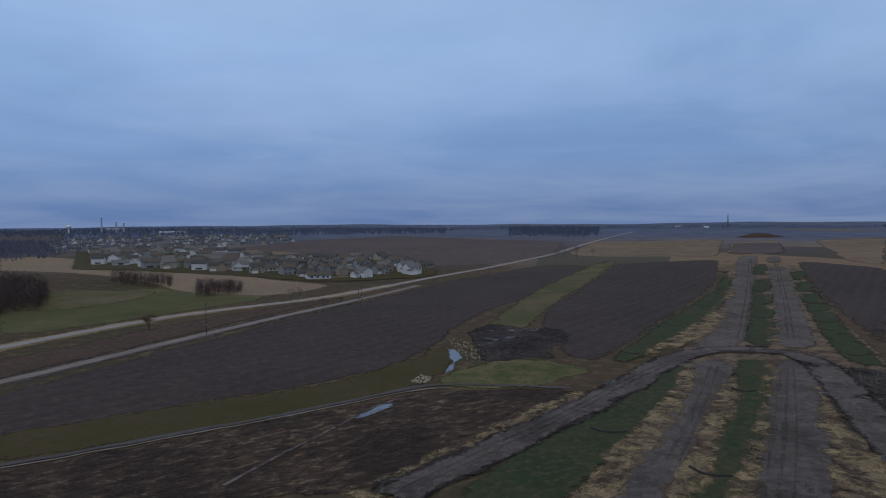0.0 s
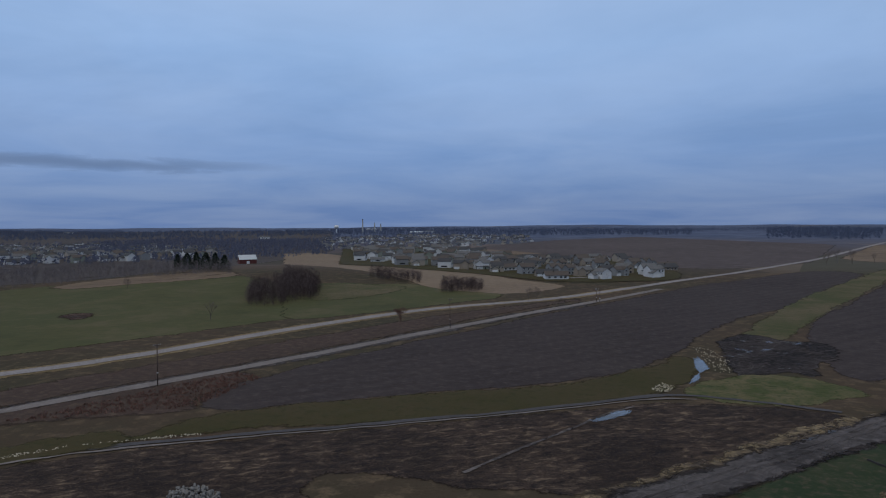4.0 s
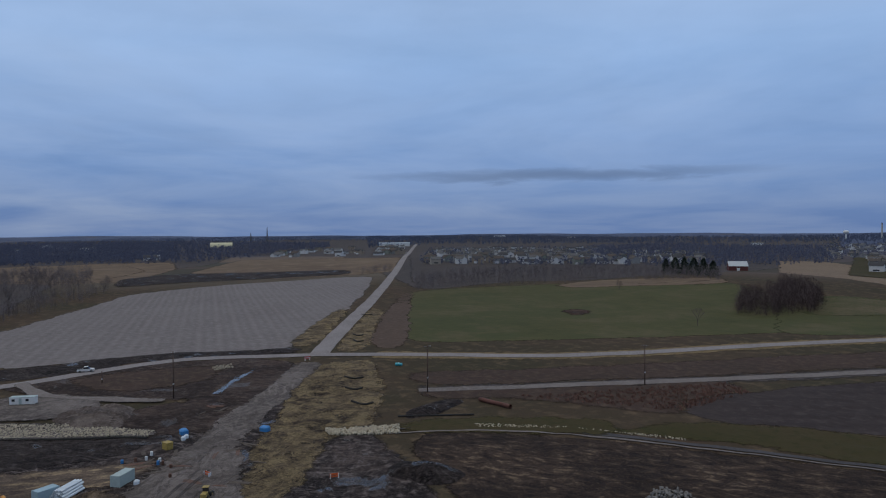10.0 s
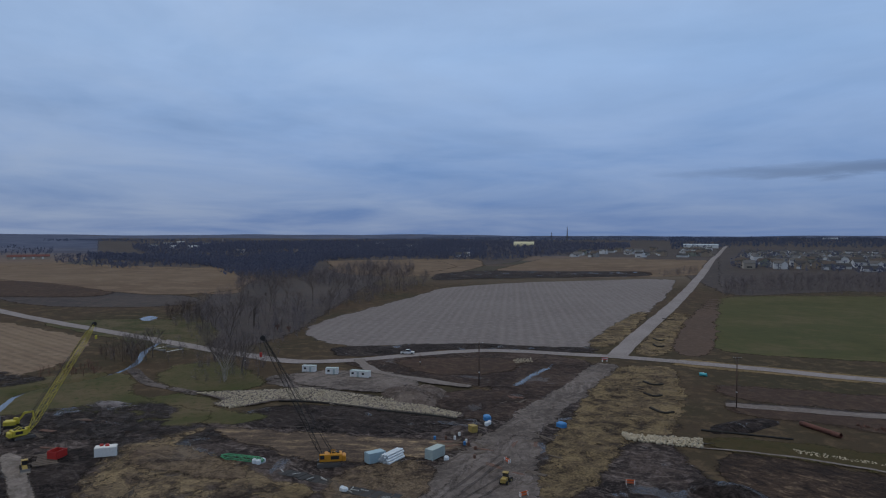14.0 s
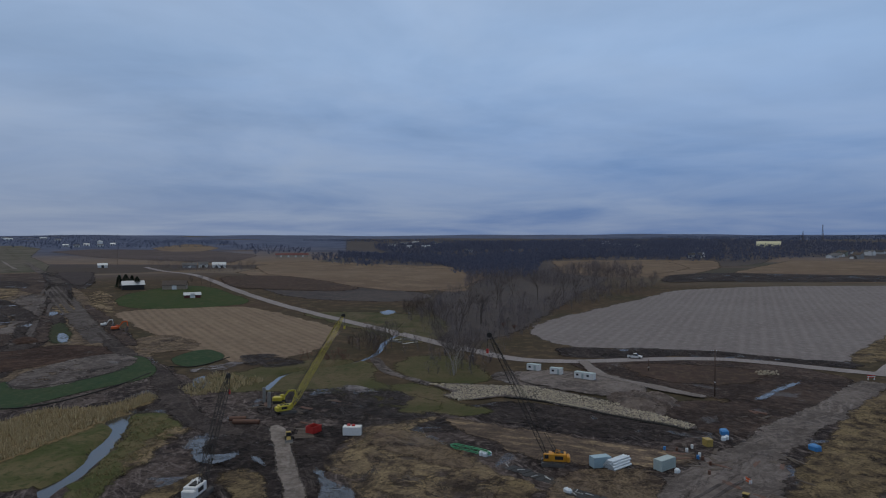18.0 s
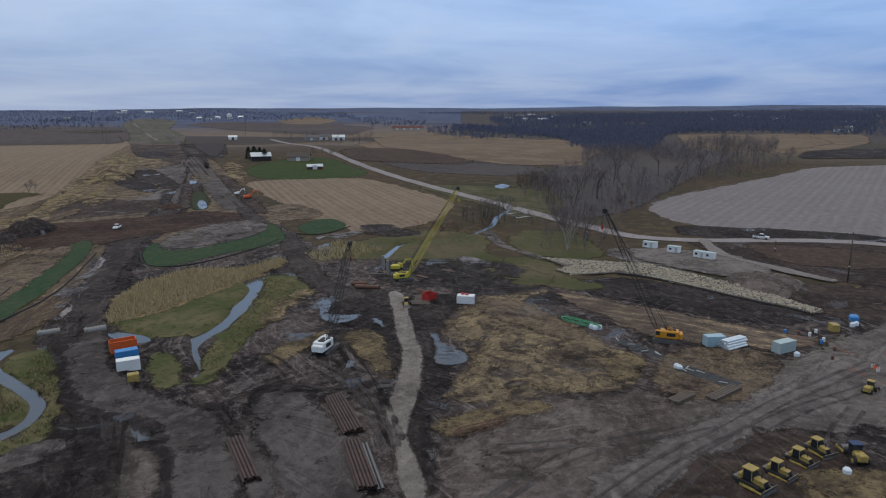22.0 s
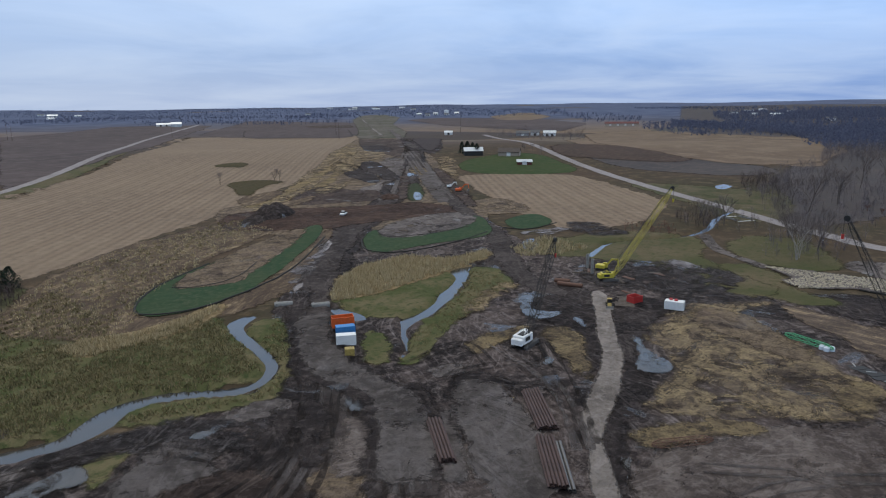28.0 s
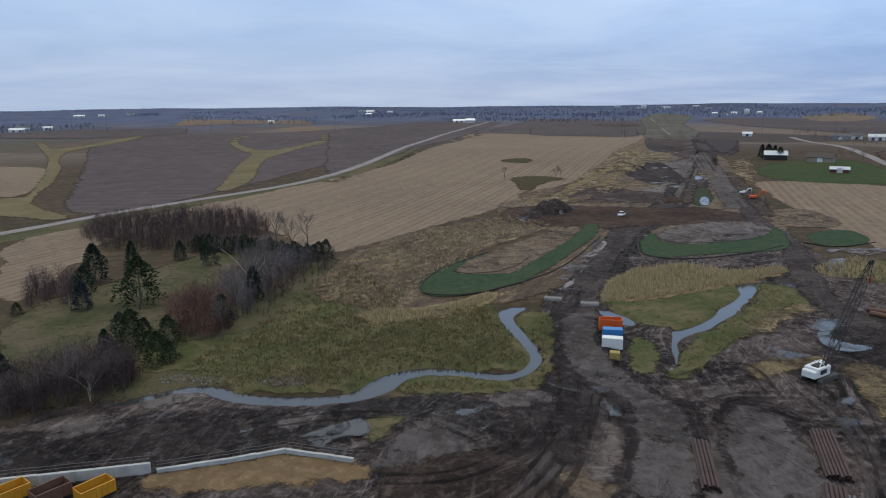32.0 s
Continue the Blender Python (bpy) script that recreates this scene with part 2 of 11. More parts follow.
def streaky(name, dark, brown, straw, turn, soft, stretch=5.0):
    """Bare earth combed by machines: long streaks of straw and dark soil in one direction."""
    n = Nodes(name)
    dark, brown, straw = cool(dark), cool(brown), cool(straw)
    way = n.t.nodes.new("ShaderNodeMapping")
    way.vector_type = "TEXTURE"
    n.put(way.inputs["Vector"], n.co)
    way.inputs["Rotation"].default_value = (0, 0, radians(turn))
    way.inputs["Scale"].default_value = (stretch, 1.2, 1.0)
    s = n.noise(0.55, 9, 0.72, way.outputs[0], 0.6)
    b = n.noise(0.5, 8, 0.75, dist=0.4)
    c = n.noise(2.4, 5, 0.75)
    col = n.mix(n.mapr(s, 0.38, 0.50), dark, brown)
    col = n.mix(n.mapr(n.math("ADD", s, n.math("MULTIPLY", n.math("SUBTRACT", b, 0.5), 0.35)), 0.53, 0.64, 0.0, 0.9), col, straw)
    col = n.mix(n.mapr(n.noise(0.04, 8, 0.7, dist=0.6), 0.44, 0.58, 0.7, 0.0), col, dark)
    col = n.mix(n.mapr(b, 0.34, 0.46, 0.6, 0.0), col, dark)
    col = n.mix(n.mapr(c, 0.36, 0.47, 0.55, 0.0), col, dark)
    col = n.mix(n.mapr(c, 0.54, 0.66, 0.0, 0.35), col, straw)
    return n.finish(col, 0.93, n.math("ADD", s, n.math("MULTIPLY", c, 0.3)), 0.35, 0.9, soft=soft, spec=0.06)


def base_mat():
    """Open country: weeds close by, a patchwork of fallow and stubble fields in the distance, tinted haze-blue furthest
    out.
    """
    n = Nodes("weedy_ground")
    near_ = n.mix(n.mapr(n.noise(0.012, 6, 0.65), 0.38, 0.62), (0.066, 0.046, 0.032), (0.044, 0.039, 0.024))
    b = n.noise(0.16, 7, 0.72)
    near_ = n.mix(n.mapr(b, 0.50, 0.70), near_, (0.125, 0.090, 0.058))
    near_ = n.mix(n.mapr(n.noise(1.3, 4, 0.7), 0.5, 0.75, 0.0, 0.6), near_, (0.030, 0.022, 0.016))
    cells = n.t.nodes.new("ShaderNodeTexVoronoi")
    n.put(cells.inputs["Vector"], n.turned(38, 1.0, 0.55))
    n.put(cells.inputs["Scale"], 0.0042)
    pick = n.node("ShaderNodeSeparateColor", Color=cells.outputs["Color"])
    far_ = n.mix(n.mapr(pick, 0.2, 0.35), (0.085, 0.066, 0.056), (0.165, 0.118, 0.076))
    far_ = n.mix(n.mapr(pick, 0.52, 0.56), far_, (0.062, 0.050, 0.044))
    far_ = n.mix(n.mapr(pick, 0.72, 0.76), far_, (0.062, 0.060, 0.044))
    far_ = n.mix(n.mapr(pick, 0.86, 0.90), far_, (0.130, 0.104, 0.080))
    far_ = n.mix(n.mapr(n.noise(0.03, 6, 0.7), 0.4, 0.7, 0.0, 0.45), far_, (0.045, 0.036, 0.028))
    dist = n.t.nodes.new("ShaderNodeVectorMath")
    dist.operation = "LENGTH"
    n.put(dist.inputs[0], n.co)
    # far woodland tone, with aerial haze put into the colour as blue
    hazy_wooded = n.mix(n.mapr(n.noise(0.012, 5, 0.7), 0.4, 0.6), (0.054, 0.068, 0.112), (0.090, 0.104, 0.156))
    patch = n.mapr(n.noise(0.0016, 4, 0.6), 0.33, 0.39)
    far_ = n.mix(n.math("MULTIPLY", patch, n.mapr(dist.outputs["Value"], 1000, 2000)), far_, hazy_wooded)
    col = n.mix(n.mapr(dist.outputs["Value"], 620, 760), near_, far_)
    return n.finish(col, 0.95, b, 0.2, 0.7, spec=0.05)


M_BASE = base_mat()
M_MUD = mud("dark_mud", (0.0239, 0.019, 0.0168), (0.0842, 0.066, 0.0548), (0.239, 0.205, 0.177), None, 0.6, 2.5, 50, 0.5)
M_MUDROUGH = streaky("churned_mud", (0.0165, 0.0130, 0.0115), (0.0520, 0.0370, 0.0265), (0.175, 0.130, 0.082), 30, 1.8, 2.4)
M_CORRIDOR = mud("corridor_soil", (0.0448, 0.0336, 0.02464), (0.103, 0.07616, 0.05264), (0.1904, 0.1501, 0.1075), (0.2408, 0.1837, 0.1075), 0.5, 1.6, 48, 0.1)
M_BLACK = mud("black_topsoil", (0.0195, 0.01575, 0.01425), (0.039, 0.0315, 0.027), (0.1275, 0.108, 0.093), None, 0.5, 1.8, 50, 0.5, worn=0.24)
M_BROWN = mud("brown_subsoil", (0.040, 0.025, 0.018), (0.066, 0.041, 0.028), (0.112, 0.076, 0.054), None, 0.6, 2.2, 128, 0.1)
M_CLAY = mud("grey_clay", (0.085, 0.073, 0.063), (0.150, 0.131, 0.112), (0.240, 0.215, 0.186), None, 0.7, 1.4, 48, 0.25, worn=0.34)
M_FLAT = mud("trampled_flat", (0.0896, 0.0712, 0.058), (0.155, 0.129, 0.105), (0.244, 0.211, 0.177), None, 0.8, 2.4, 150, 0.1, worn=0.3)
M_STRAW = mud("straw_mulch", (0.046, 0.035, 0.025), (0.110, 0.084, 0.052), (0.190, 0.145, 0.080), (0.305, 0.236, 0.118), 0.8, 1.8, 140, 0.0, worn=0.3)
M_SAND = earth("yellow_sand", (0.165, 0.115, 0.058), (0.120, 0.084, 0.045), (0.210, 0.155, 0.082), 0.06, 0.5, soft=1.5, rows=((75, 2.5, 0.4, (0.14, 0.095, 0.045)),), bump=0.1)
M_REED = earth("dry_grass", (0.185, 0.138, 0.070), (0.110, 0.086, 0.042), (0.260, 0.200, 0.108), 0.05, 0.6, soft=1.6, bump=0.3)
M_MEADOW = earth("rough_meadow", (0.056, 0.060, 0.025), (0.112, 0.094, 0.054), (0.034, 0.041, 0.017), 0.07, 0.5, soft=3.0, bump=0.25)
M_GREEN = earth("new_grass", (0.024, 0.054, 0.024), (0.036, 0.060, 0.027), (0.064, 0.074, 0.040), 0.06, 0.5, soft=0.8, bump=0.1)
M_PASTURE = earth("green_pasture", (0.074, 0.073, 0.029), (0.064, 0.070, 0.028), (0.098, 0.087, 0.043), 0.008, 0.025, soft=2.5)
M_LAWN = earth("lawn", (0.028, 0.054, 0.016), (0.042, 0.060, 0.019), (0.066, 0.064, 0.028), 0.02, 0.2, soft=1.0)
M_VERGE = earth("olive_verge", (0.048, 0.043, 0.016), (0.060, 0.048, 0.022), (0.034, 0.036, 0.013), 0.02, 0.3, soft=2.5)
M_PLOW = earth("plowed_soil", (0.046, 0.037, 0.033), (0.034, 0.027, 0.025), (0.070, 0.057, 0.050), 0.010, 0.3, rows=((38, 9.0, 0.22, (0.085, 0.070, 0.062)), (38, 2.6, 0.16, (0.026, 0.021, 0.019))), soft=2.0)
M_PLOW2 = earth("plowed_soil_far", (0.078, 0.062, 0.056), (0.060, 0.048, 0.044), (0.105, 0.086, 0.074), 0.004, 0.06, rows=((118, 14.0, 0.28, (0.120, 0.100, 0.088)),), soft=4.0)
M_GREY = earth("grey_stubble", (0.186, 0.172, 0.156), (0.162, 0.148, 0.134), (0.232, 0.216, 0.196), 0.012, 0.3, rows=((104, 9.0, 0.26, (0.215, 0.190, 0.172)), (104, 4.5, 0.28, (0.085, 0.072, 0.065))), soft=2.0)
M_TAN = earth("corn_stubble", (0.180, 0.140, 0.092), (0.150, 0.115, 0.077), (0.230, 0.178, 0.120), 0.008, 0.25, rows=((47, 12.0, 0.50, (0.110, 0.080, 0.052)), (47, 4.0, 0.35, (0.29, 0.22, 0.145))), soft=2.0)
M_TANFAR = earth("far_stubble", (0.156, 0.116, 0.074), (0.126, 0.092, 0.060), (0.186, 0.142, 0.094), 0.004, 0.03, soft=6.0)
M_GRAVEL = earth("gravel", (0.250, 0.232, 0.212), (0.205, 0.188, 0.170), (0.310, 0.292, 0.270), 0.06, 1.2, soft=0.8, bump=0.03)
M_SITEROAD = mud("dusty_site_road", (0.114, 0.0987, 0.0829), (0.174, 0.152, 0.129), (0.246, 0.217, 0.186), None, 0.8, 1.6, 146, 0.0)
M_CRANEROAD = mud("crane_road_gravel", (0.185, 0.161, 0.131), (0.246, 0.218, 0.18), (0.32, 0.288, 0.243), None, 0.8, 0.9, 40, 0.0)
M_WETMUD = mud("wet_mud", (0.026, 0.0221, 0.0195), (0.052, 0.0442, 0.039), (0.1625, 0.1456, 0.1326), None, 0.6, 1.6, 50, 0.9, 0.12, worn=0.4)
M_LANE = earth("pale_lane_gravel", (0.185, 0.166, 0.144), (0.145, 0.128, 0.110), (0.225, 0.206, 0.182), 0.05, 0.8, soft=0.9, bump=0.03)
M_TRACK = mud("wheel_ruts", (0.022, 0.018, 0.015), (0.042, 0.034, 0.028), (0.080, 0.067, 0.056), None, 0.5, 0.8, 50, 0.5, worn=True)
M_WOODFLOOR = earth("woodland_floor", (0.056, 0.051, 0.049), (0.074, 0.065, 0.058), (0.098, 0.082, 0.066), 0.02, 0.2, soft=5.0)
M_GRADED = mud("graded_grey_earth", (0.078, 0.068, 0.058), (0.120, 0.106, 0.092), (0.172, 0.154, 0.136), None, 0.6, 1.4, 60, 0.1, worn=0.3)
M_WEEDS = earth("reddish_dead_weeds", (0.062, 0.042, 0.032), (0.050, 0.036, 0.027), (0.100, 0.074, 0.050), 0.03, 0.35, soft=4.0, bump=0.25)
M_PALETRACK = mud("dried_wheel_marks", (0.090, 0.078, 0.068), (0.130, 0.114, 0.100), (0.175, 0.156, 0.138), None, 0.8, 0.8, 50, 0.0, worn=True)
M_CREEKGRASS = earth("creek_grass", (0.060, 0.072, 0.025), (0.128, 0.110, 0.055), (0.036, 0.050, 0.016), 0.09, 0.5, soft=1.4, bump=0.25)
M_HAULTOP = mud("packed_haul_road", (0.036, 0.0293, 0.0248), (0.0653, 0.054, 0.0461), (0.113, 0.0968, 0.0833), None, 0.7, 1.2, 50, 0.1)
M_GREENOLD = earth("older_seeded_grass", (0.024, 0.040, 0.018), (0.036, 0.046, 0.022), (0.074, 0.062, 0.038), 0.06, 0.5, soft=2.6, bump=0.1)
M_STRAWTHIN = mud("thin_straw_on_earth", (0.0633, 0.0481, 0.0354), (0.121, 0.0936, 0.0633), (0.196, 0.153, 0.0987), (0.392, 0.304, 0.159), 0.6, 2.2, 140, 0.0, worn=0.39)
M_ROADGRASS = earth("roadside_grass", (0.062, 0.066, 0.026), (0.115, 0.094, 0.052), (0.046, 0.055, 0.019), 0.03, 0.4, soft=2.5, bump=0.2)
M_BAREFIELD = earth("bare_tan_strip", (0.098, 0.070, 0.050), (0.080, 0.058, 0.043), (0.125, 0.094, 0.068), 0.02, 0.3, rows=((104, 3.0, 0.3, (0.066, 0.047, 0.036)),), soft=2.0)
M_WETSOIL = mud("wet_brown_cutting", (0.0374, 0.0273, 0.0216), (0.069, 0.0489, 0.0374), (0.129, 0.103, 0.0819), None, 0.6, 2.0, 48, 0.2)
M_STREAK = streaky("straw_streaked_bank", (0.050, 0.036, 0.026), (0.105, 0.078, 0.050), (0.300, 0.232, 0.130), 29, 1.8)
M_STREAKSITE = streaky("straw_streaked_earth", (0.0495, 0.0385, 0.0303), (0.117, 0.0908, 0.066), (0.344, 0.264, 0.149), 76, 1.8)
M_REEDGREEN = earth("dry_waterway_grass", (0.118, 0.104, 0.050), (0.165, 0.132, 0.068), (0.085, 0.080, 0.036), 0.03, 0.3, soft=2.5)
M_GRAVELWORN = mud("torn_pale_sheeting", (0.110, 0.100, 0.092), (0.190, 0.178, 0.168), (0.300, 0.288, 0.276), None, 0.8, 1.2, 50, 0.0, worn=0.44)
M_LANEEARTH = mud("graded_lane_earth", (0.078, 0.069, 0.061), (0.112, 0.100, 0.089), (0.156, 0.141, 0.127), None, 0.6, 1.2, 60, 0.03)
M_OLDLANE = earth("grassed_earth", (0.068, 0.070, 0.044), (0.132, 0.114, 0.090), (0.048, 0.055, 0.034), 0.016, 0.08, soft=3.0)
M_PATH = earth("asphalt_path", (0.075, 0.072, 0.070), (0.060, 0.058, 0.056), (0.10, 0.096, 0.092), 0.1, 1.5, soft=0.2, bump=0.01)


def plain(name, color, rough=0.6, metal=0.0, vary=0.25, scale=2.0, spec=0.4):
    """Paint, steel, timber: a base colour with dirt at two scales."""
    n = Nodes(name)
    d = tuple(c * (1 - vary) for c in color)
    col = n.mix(n.mapr(n.noise(scale, 5, 0.65), 0.35, 0.7), color, d)
    col = n.mix(n.mapr(n.noise(scale * 6, 3, 0.7), 0.55, 0.85, 0.0, 0.5), col, tuple(c * 0.55 + 0.02 for c in color))
    return n.finish(col, rough, n.noise(scale * 8, 2), 0.004, 0.3, metal=metal, spec=spec)


def water_mat():
    n = Nodes("still_water")
    return n.finish(n.mix(n.mapr(n.noise(0.12, 3), 0.4, 0.6), (0.030, 0.032, 0.032), (0.042, 0.039, 0.034)), 0.10, n.noise(2.2, 3, 0.6), 0.012, 0.25, spec=0.5)


M_WATER = water_mat()


def puddle_mat():
    n = Nodes("muddy_puddle")
    return n.finish(n.mix(n.mapr(n.noise(0.3, 4), 0.4, 0.6), (0.040, 0.038, 0.034), (0.060, 0.052, 0.044)), 0.16, n.noise(2.2, 3, 0.6), 0.01, 0.2, spec=0.40, soft=1.0, worn=0.36)


M_PUDDLE = puddle_mat()

# ---- terrain ----

def rise(r):
    """The land climbs gently away from the valley floor."""
    s = min(max(r - 500.0, 0.0) / 4000.0, 1.05)
    return 40.0 * s ** 1.2


# low hills: centre x, y, height, radius along x and y
HILLS = ((-330, 560, 7.0, 170, 150), (-560, -330, 8.0, 210, 170), (-330, -560, 6.0, 190, 190), (260, 700, 4.0, 220, 170), (-900, 650, 6.0, 260, 260))


def height(x, y):
    r = math.hypot(x, y)
    z = rise(r)
    for cx, cy, h, rx, ry in HILLS:
        z += h * math.exp(-((x - cx) / rx) ** 2 - ((y - cy) / ry) ** 2)
    if r > 2200:
        k = min((r - 2200) / 1500, 1.0)
        a = math.atan2(y, x)
        z += k * (3.5 * math.sin(a * 9 + r * 0.0011) + 2.5 * math.sin(a * 23 + 1.3) + 1.2 * math.sin(a * 57 + r * 0.002))
    return z


def rounded(poly, closed=True, cuts=2, radius=1e9):
    """Corner cutting, so that outlines bend like drawn on land; radius limits how much of a corner goes."""
    for _ in range(cuts):
        n = len(poly)
        res = [] if closed else [poly[0]]
        for k in range(n if closed else n - 1):
            (ax, ay), (bx, by) = poly[k], poly[(k + 1) % n]
            f = min(0.25, radius / (math.hypot(bx - ax, by - ay) + 1e-6))
            res += [(ax + (bx - ax) * f, ay + (by - ay) * f), (bx + (ax - bx) * f, by + (ay - by) * f)]
        poly = res if closed else res + [poly[-1]]
        radius *= 0.4
    return poly


def grown(poly, d):
    """The outline moved outwards by d, to make up for its ragged border."""
    n = len(poly)
    turn = sum(poly[k][0] * poly[(k + 1) % n][1] - poly[(k + 1) % n][0] * poly[k][1] for k in range(n))
    d = d if turn > 0 else -d
    res = []
    for k in range(n):
        ax, ay = poly[k - 1]
        bx, by = poly[(k + 1) % n]
        s = math.hypot(bx - ax, by - ay) + 1e-6
        res.append((poly[k][0] + (by - ay) / s * d, poly[k][1] - (bx - ax) / s * d))
    return res


def wavy(poly, amount, step=6.0):
    """Natural edge: the outline wanders a little to both sides."""
    res = []
    for k, (ax, ay) in enumerate(poly):
        bx, by = poly[(k + 1) % len(poly)]
        d = math.hypot(bx - ax, by - ay)
        st = max(step, math.hypot(ax, ay) * 0.02)
        m = max(int(d / st), 1)
        for q in range(m):
            x, y = ax + (bx - ax) * q / m, ay + (by - ay) * q / m
            v = noise.noise((x * 0.09, y * 0.09, 7)) + 0.6 * noise.noise((x * 0.31, y * 0.31, 3))
            w = amount * (1 + math.hypot(x, y) * 0.002)
            res.append((x - (by - ay) / (d + 1e-6) * v * w, y + (bx - ax) / (d + 1e-6) * v * w))
    return res


# outlines of the creek as it winds through the site
CREEK = [(-90.9, -132.5), (-85.7, -131.8), (-81.9, -128.3), (-79.4, -121.9), (-77.3, -114.3), (-75.4, -107.3), (-73.1, -102), (-69.1, -98.2), (-65.4, -97.3), (-62, -99.4), (-57.8, -104.8), (-53.2, -107.6), (-49, -108.8), (-43.7, -108.2), (-39.1, -105.1), (-35.5, -103.7), (-31.5, -105.1), (-26.4, -107.4), (-23.1, -109.6), (-20, -112.5), (-17.8, -115.5), (-15.6, -118.8), (-12.3, -120.5), (-8.6, -120.6), (-2.4, -119.6), (1.7, -118.6), (9.4, -118.2), (15.1, -117), (14.9, -115.3), (9.3, -116.9), (1.7, -117), (-4.7, -116.4), (-9.9, -117.1), (-14.2, -115.6), (-16.1, -111.1), (-20.5, -106.4), (-25.2, -103.3), (-30.1, -100.8), (-35.5, -99.6), (-39.6, -99.7), (-43.2, -100.7), (-45.9, -103.3), (-50.3, -104.2), (-55.8, -101.2), (-59, -97.7), (-62.5, -94.4), (-66.5, -94.4), (-71.9, -96.9), (-75.6, -100.5), (-78.2, -106.4), (-80.4, -113.2), (-82.4, -120.1), (-84.1, -124.9), (-88, -127.7), (-92, -129)]
CREEK_MIDDLE = [(-151.8, -119.6), (-148.6, -113.4), (-139.8, -108.7), (-131.7, -106.6), (-126.7, -103.2), (-119.9, -100.8), (-113.4, -99.9), (-109.5, -100.9), (-106.7, -97.3), (-100.9, -92.7), (-98.2, -88.6), (-94.4, -85.6), (-90.2, -83.6), (-90.5, -82.7), (-95.3, -85.1), (-100.1, -88.6), (-103.3, -92.8), (-107.3, -95.3), (-110.9, -96), (-117.1, -96.3), (-124.5, -99.4), (-131, -100.6), (-140.9, -105.7), (-152.4, -111.1), (-157.8, -116), (-163.5, -114.7), (-165.4, -116.4), (-158.2, -120)]
CULVERT_POOL = [(-105.9, -121.2), (-108.3, -119.1), (-108.2, -110.3), (-105.5, -106.1), (-102.2, -106.2), (-102.5, -113.8)]
CREEK_UPPER = [(-193.1, -94.1), (-208.1, -97), (-219.8, -98.6), (-238.3, -80.9), (-261.1, -77), (-288.2, -83.1), (-315.8, -82.7)]


def seg_dist(px, py, line):
    """Distance of points to a broken line, for arrays."""
    best = np.full(px.shape, 1e9)
    for (ax, ay), (bx, by) in zip(line[:-1], line[1:]):
        dx, dy = bx - ax, by - ay
        k = np.clip(((px - ax) * dx + (py - ay) * dy) / (dx * dx + dy * dy + 1e-9), 0, 1)
        best = np.minimum(best, np.hypot(px - ax - k * dx, py - ay - k * dy))
    return best


def inside(px, py, poly):
    r = np.zeros(px.shape, bool)
    n = len(poly)
    for k in range(n):
        (ax, ay), (bx, by) = poly[k], poly[(k + 1) % n]
        if ay == by:
            continue
        c = ((ay > py) != (by > py)) & (px < (bx - ax) * (py - ay) / (by - ay) + ax)
        r ^= c
    return r


def grid_lines(lo, hi, step):
    """Grid lines that are close together near the site and spread out towards the horizon."""
    mid = list(np.arange(lo, hi + 0.1, step))
    up_, s = [], step
    v = hi
    while v < 4850:
        s = min(s * 1.07, 90)
        v += s
        up_.append(v)
    dn, s = [], step
    v = lo
    while v > -4850:
        s = min(s * 1.07, 90)
        v -= s
        dn.append(v)
    return np.array(dn[::-1] + mid + up_)


GX = grid_lines(-270.0, 40.0, 1.5)
GY = grid_lines(-200.0, 150.0, 1.5)
XX, YY = np.meshgrid(GX, GY, indexing="ij")
ZZ = np.array([[height(x, y) for y in GY] for x in GX])
RR = np.hypot(XX, YY)
near = np.clip((320 - RR) / 120, 0, 1)
rough_noise = np.array([[noise.noise((x * 0.16, y * 0.16, 0)) * 0.16 + noise.noise((x * 0.05, y * 0.05, 5)) * 0.25 for y in GY] for x in GX])
ZZ += rough_noise * near
DEPTH = np.zeros_like(ZZ)
for bank in (CREEK, CREEK_MIDDLE, CULVERT_POOL):
    bank = rounded(bank, True, 2, 4.0)
    d = seg_dist(XX, YY, bank + bank[:1])
    d = np.where(inside(XX, YY, bank), -d, d)
    DEPTH = np.maximum(DEPTH, np.clip((0.9 + rough_noise * 2.0 - d) / 1.9, 0, 1))
d = seg_dist(XX, YY, rounded(CREEK_UPPER, False, 2))
DEPTH = np.maximum(DEPTH, np.clip((2.5 + rough_noise * 2.6 - d) / 2.0, 0, 1))
ZZ -= DEPTH * 1.5


def ground_z(x, y):
    """Height of the built ground at a place."""
    i = min(max(int(np.searchsorted(GX, x)) - 1, 0), len(GX) - 2)
    j = min(max(int(np.searchsorted(GY, y)) - 1, 0), len(GY) - 2)
    u = (x - GX[i]) / (GX[i + 1] - GX[i])
    v = (y - GY[j]) / (GY[j + 1] - GY[j])
    a, b, c, d = ZZ[i, j], ZZ[i + 1, j], ZZ[i + 1, j + 1], ZZ[i, j + 1]
    if u >= v:
        return float(a + u * (b - a) + v * (c - b))
    return float(a + v * (d - a) + u * (c - d))


def mesh_from(name, verts, faces, material=None, smooth=False):
    me = bpy.data.meshes.new(name)
    me.from_pydata(verts, [], faces)
    if smooth:
        me.polygons.foreach_set("use_smooth", [True] * len(me.polygons))
    if material:
        me.materials.append(material)
    me.update()
    return me


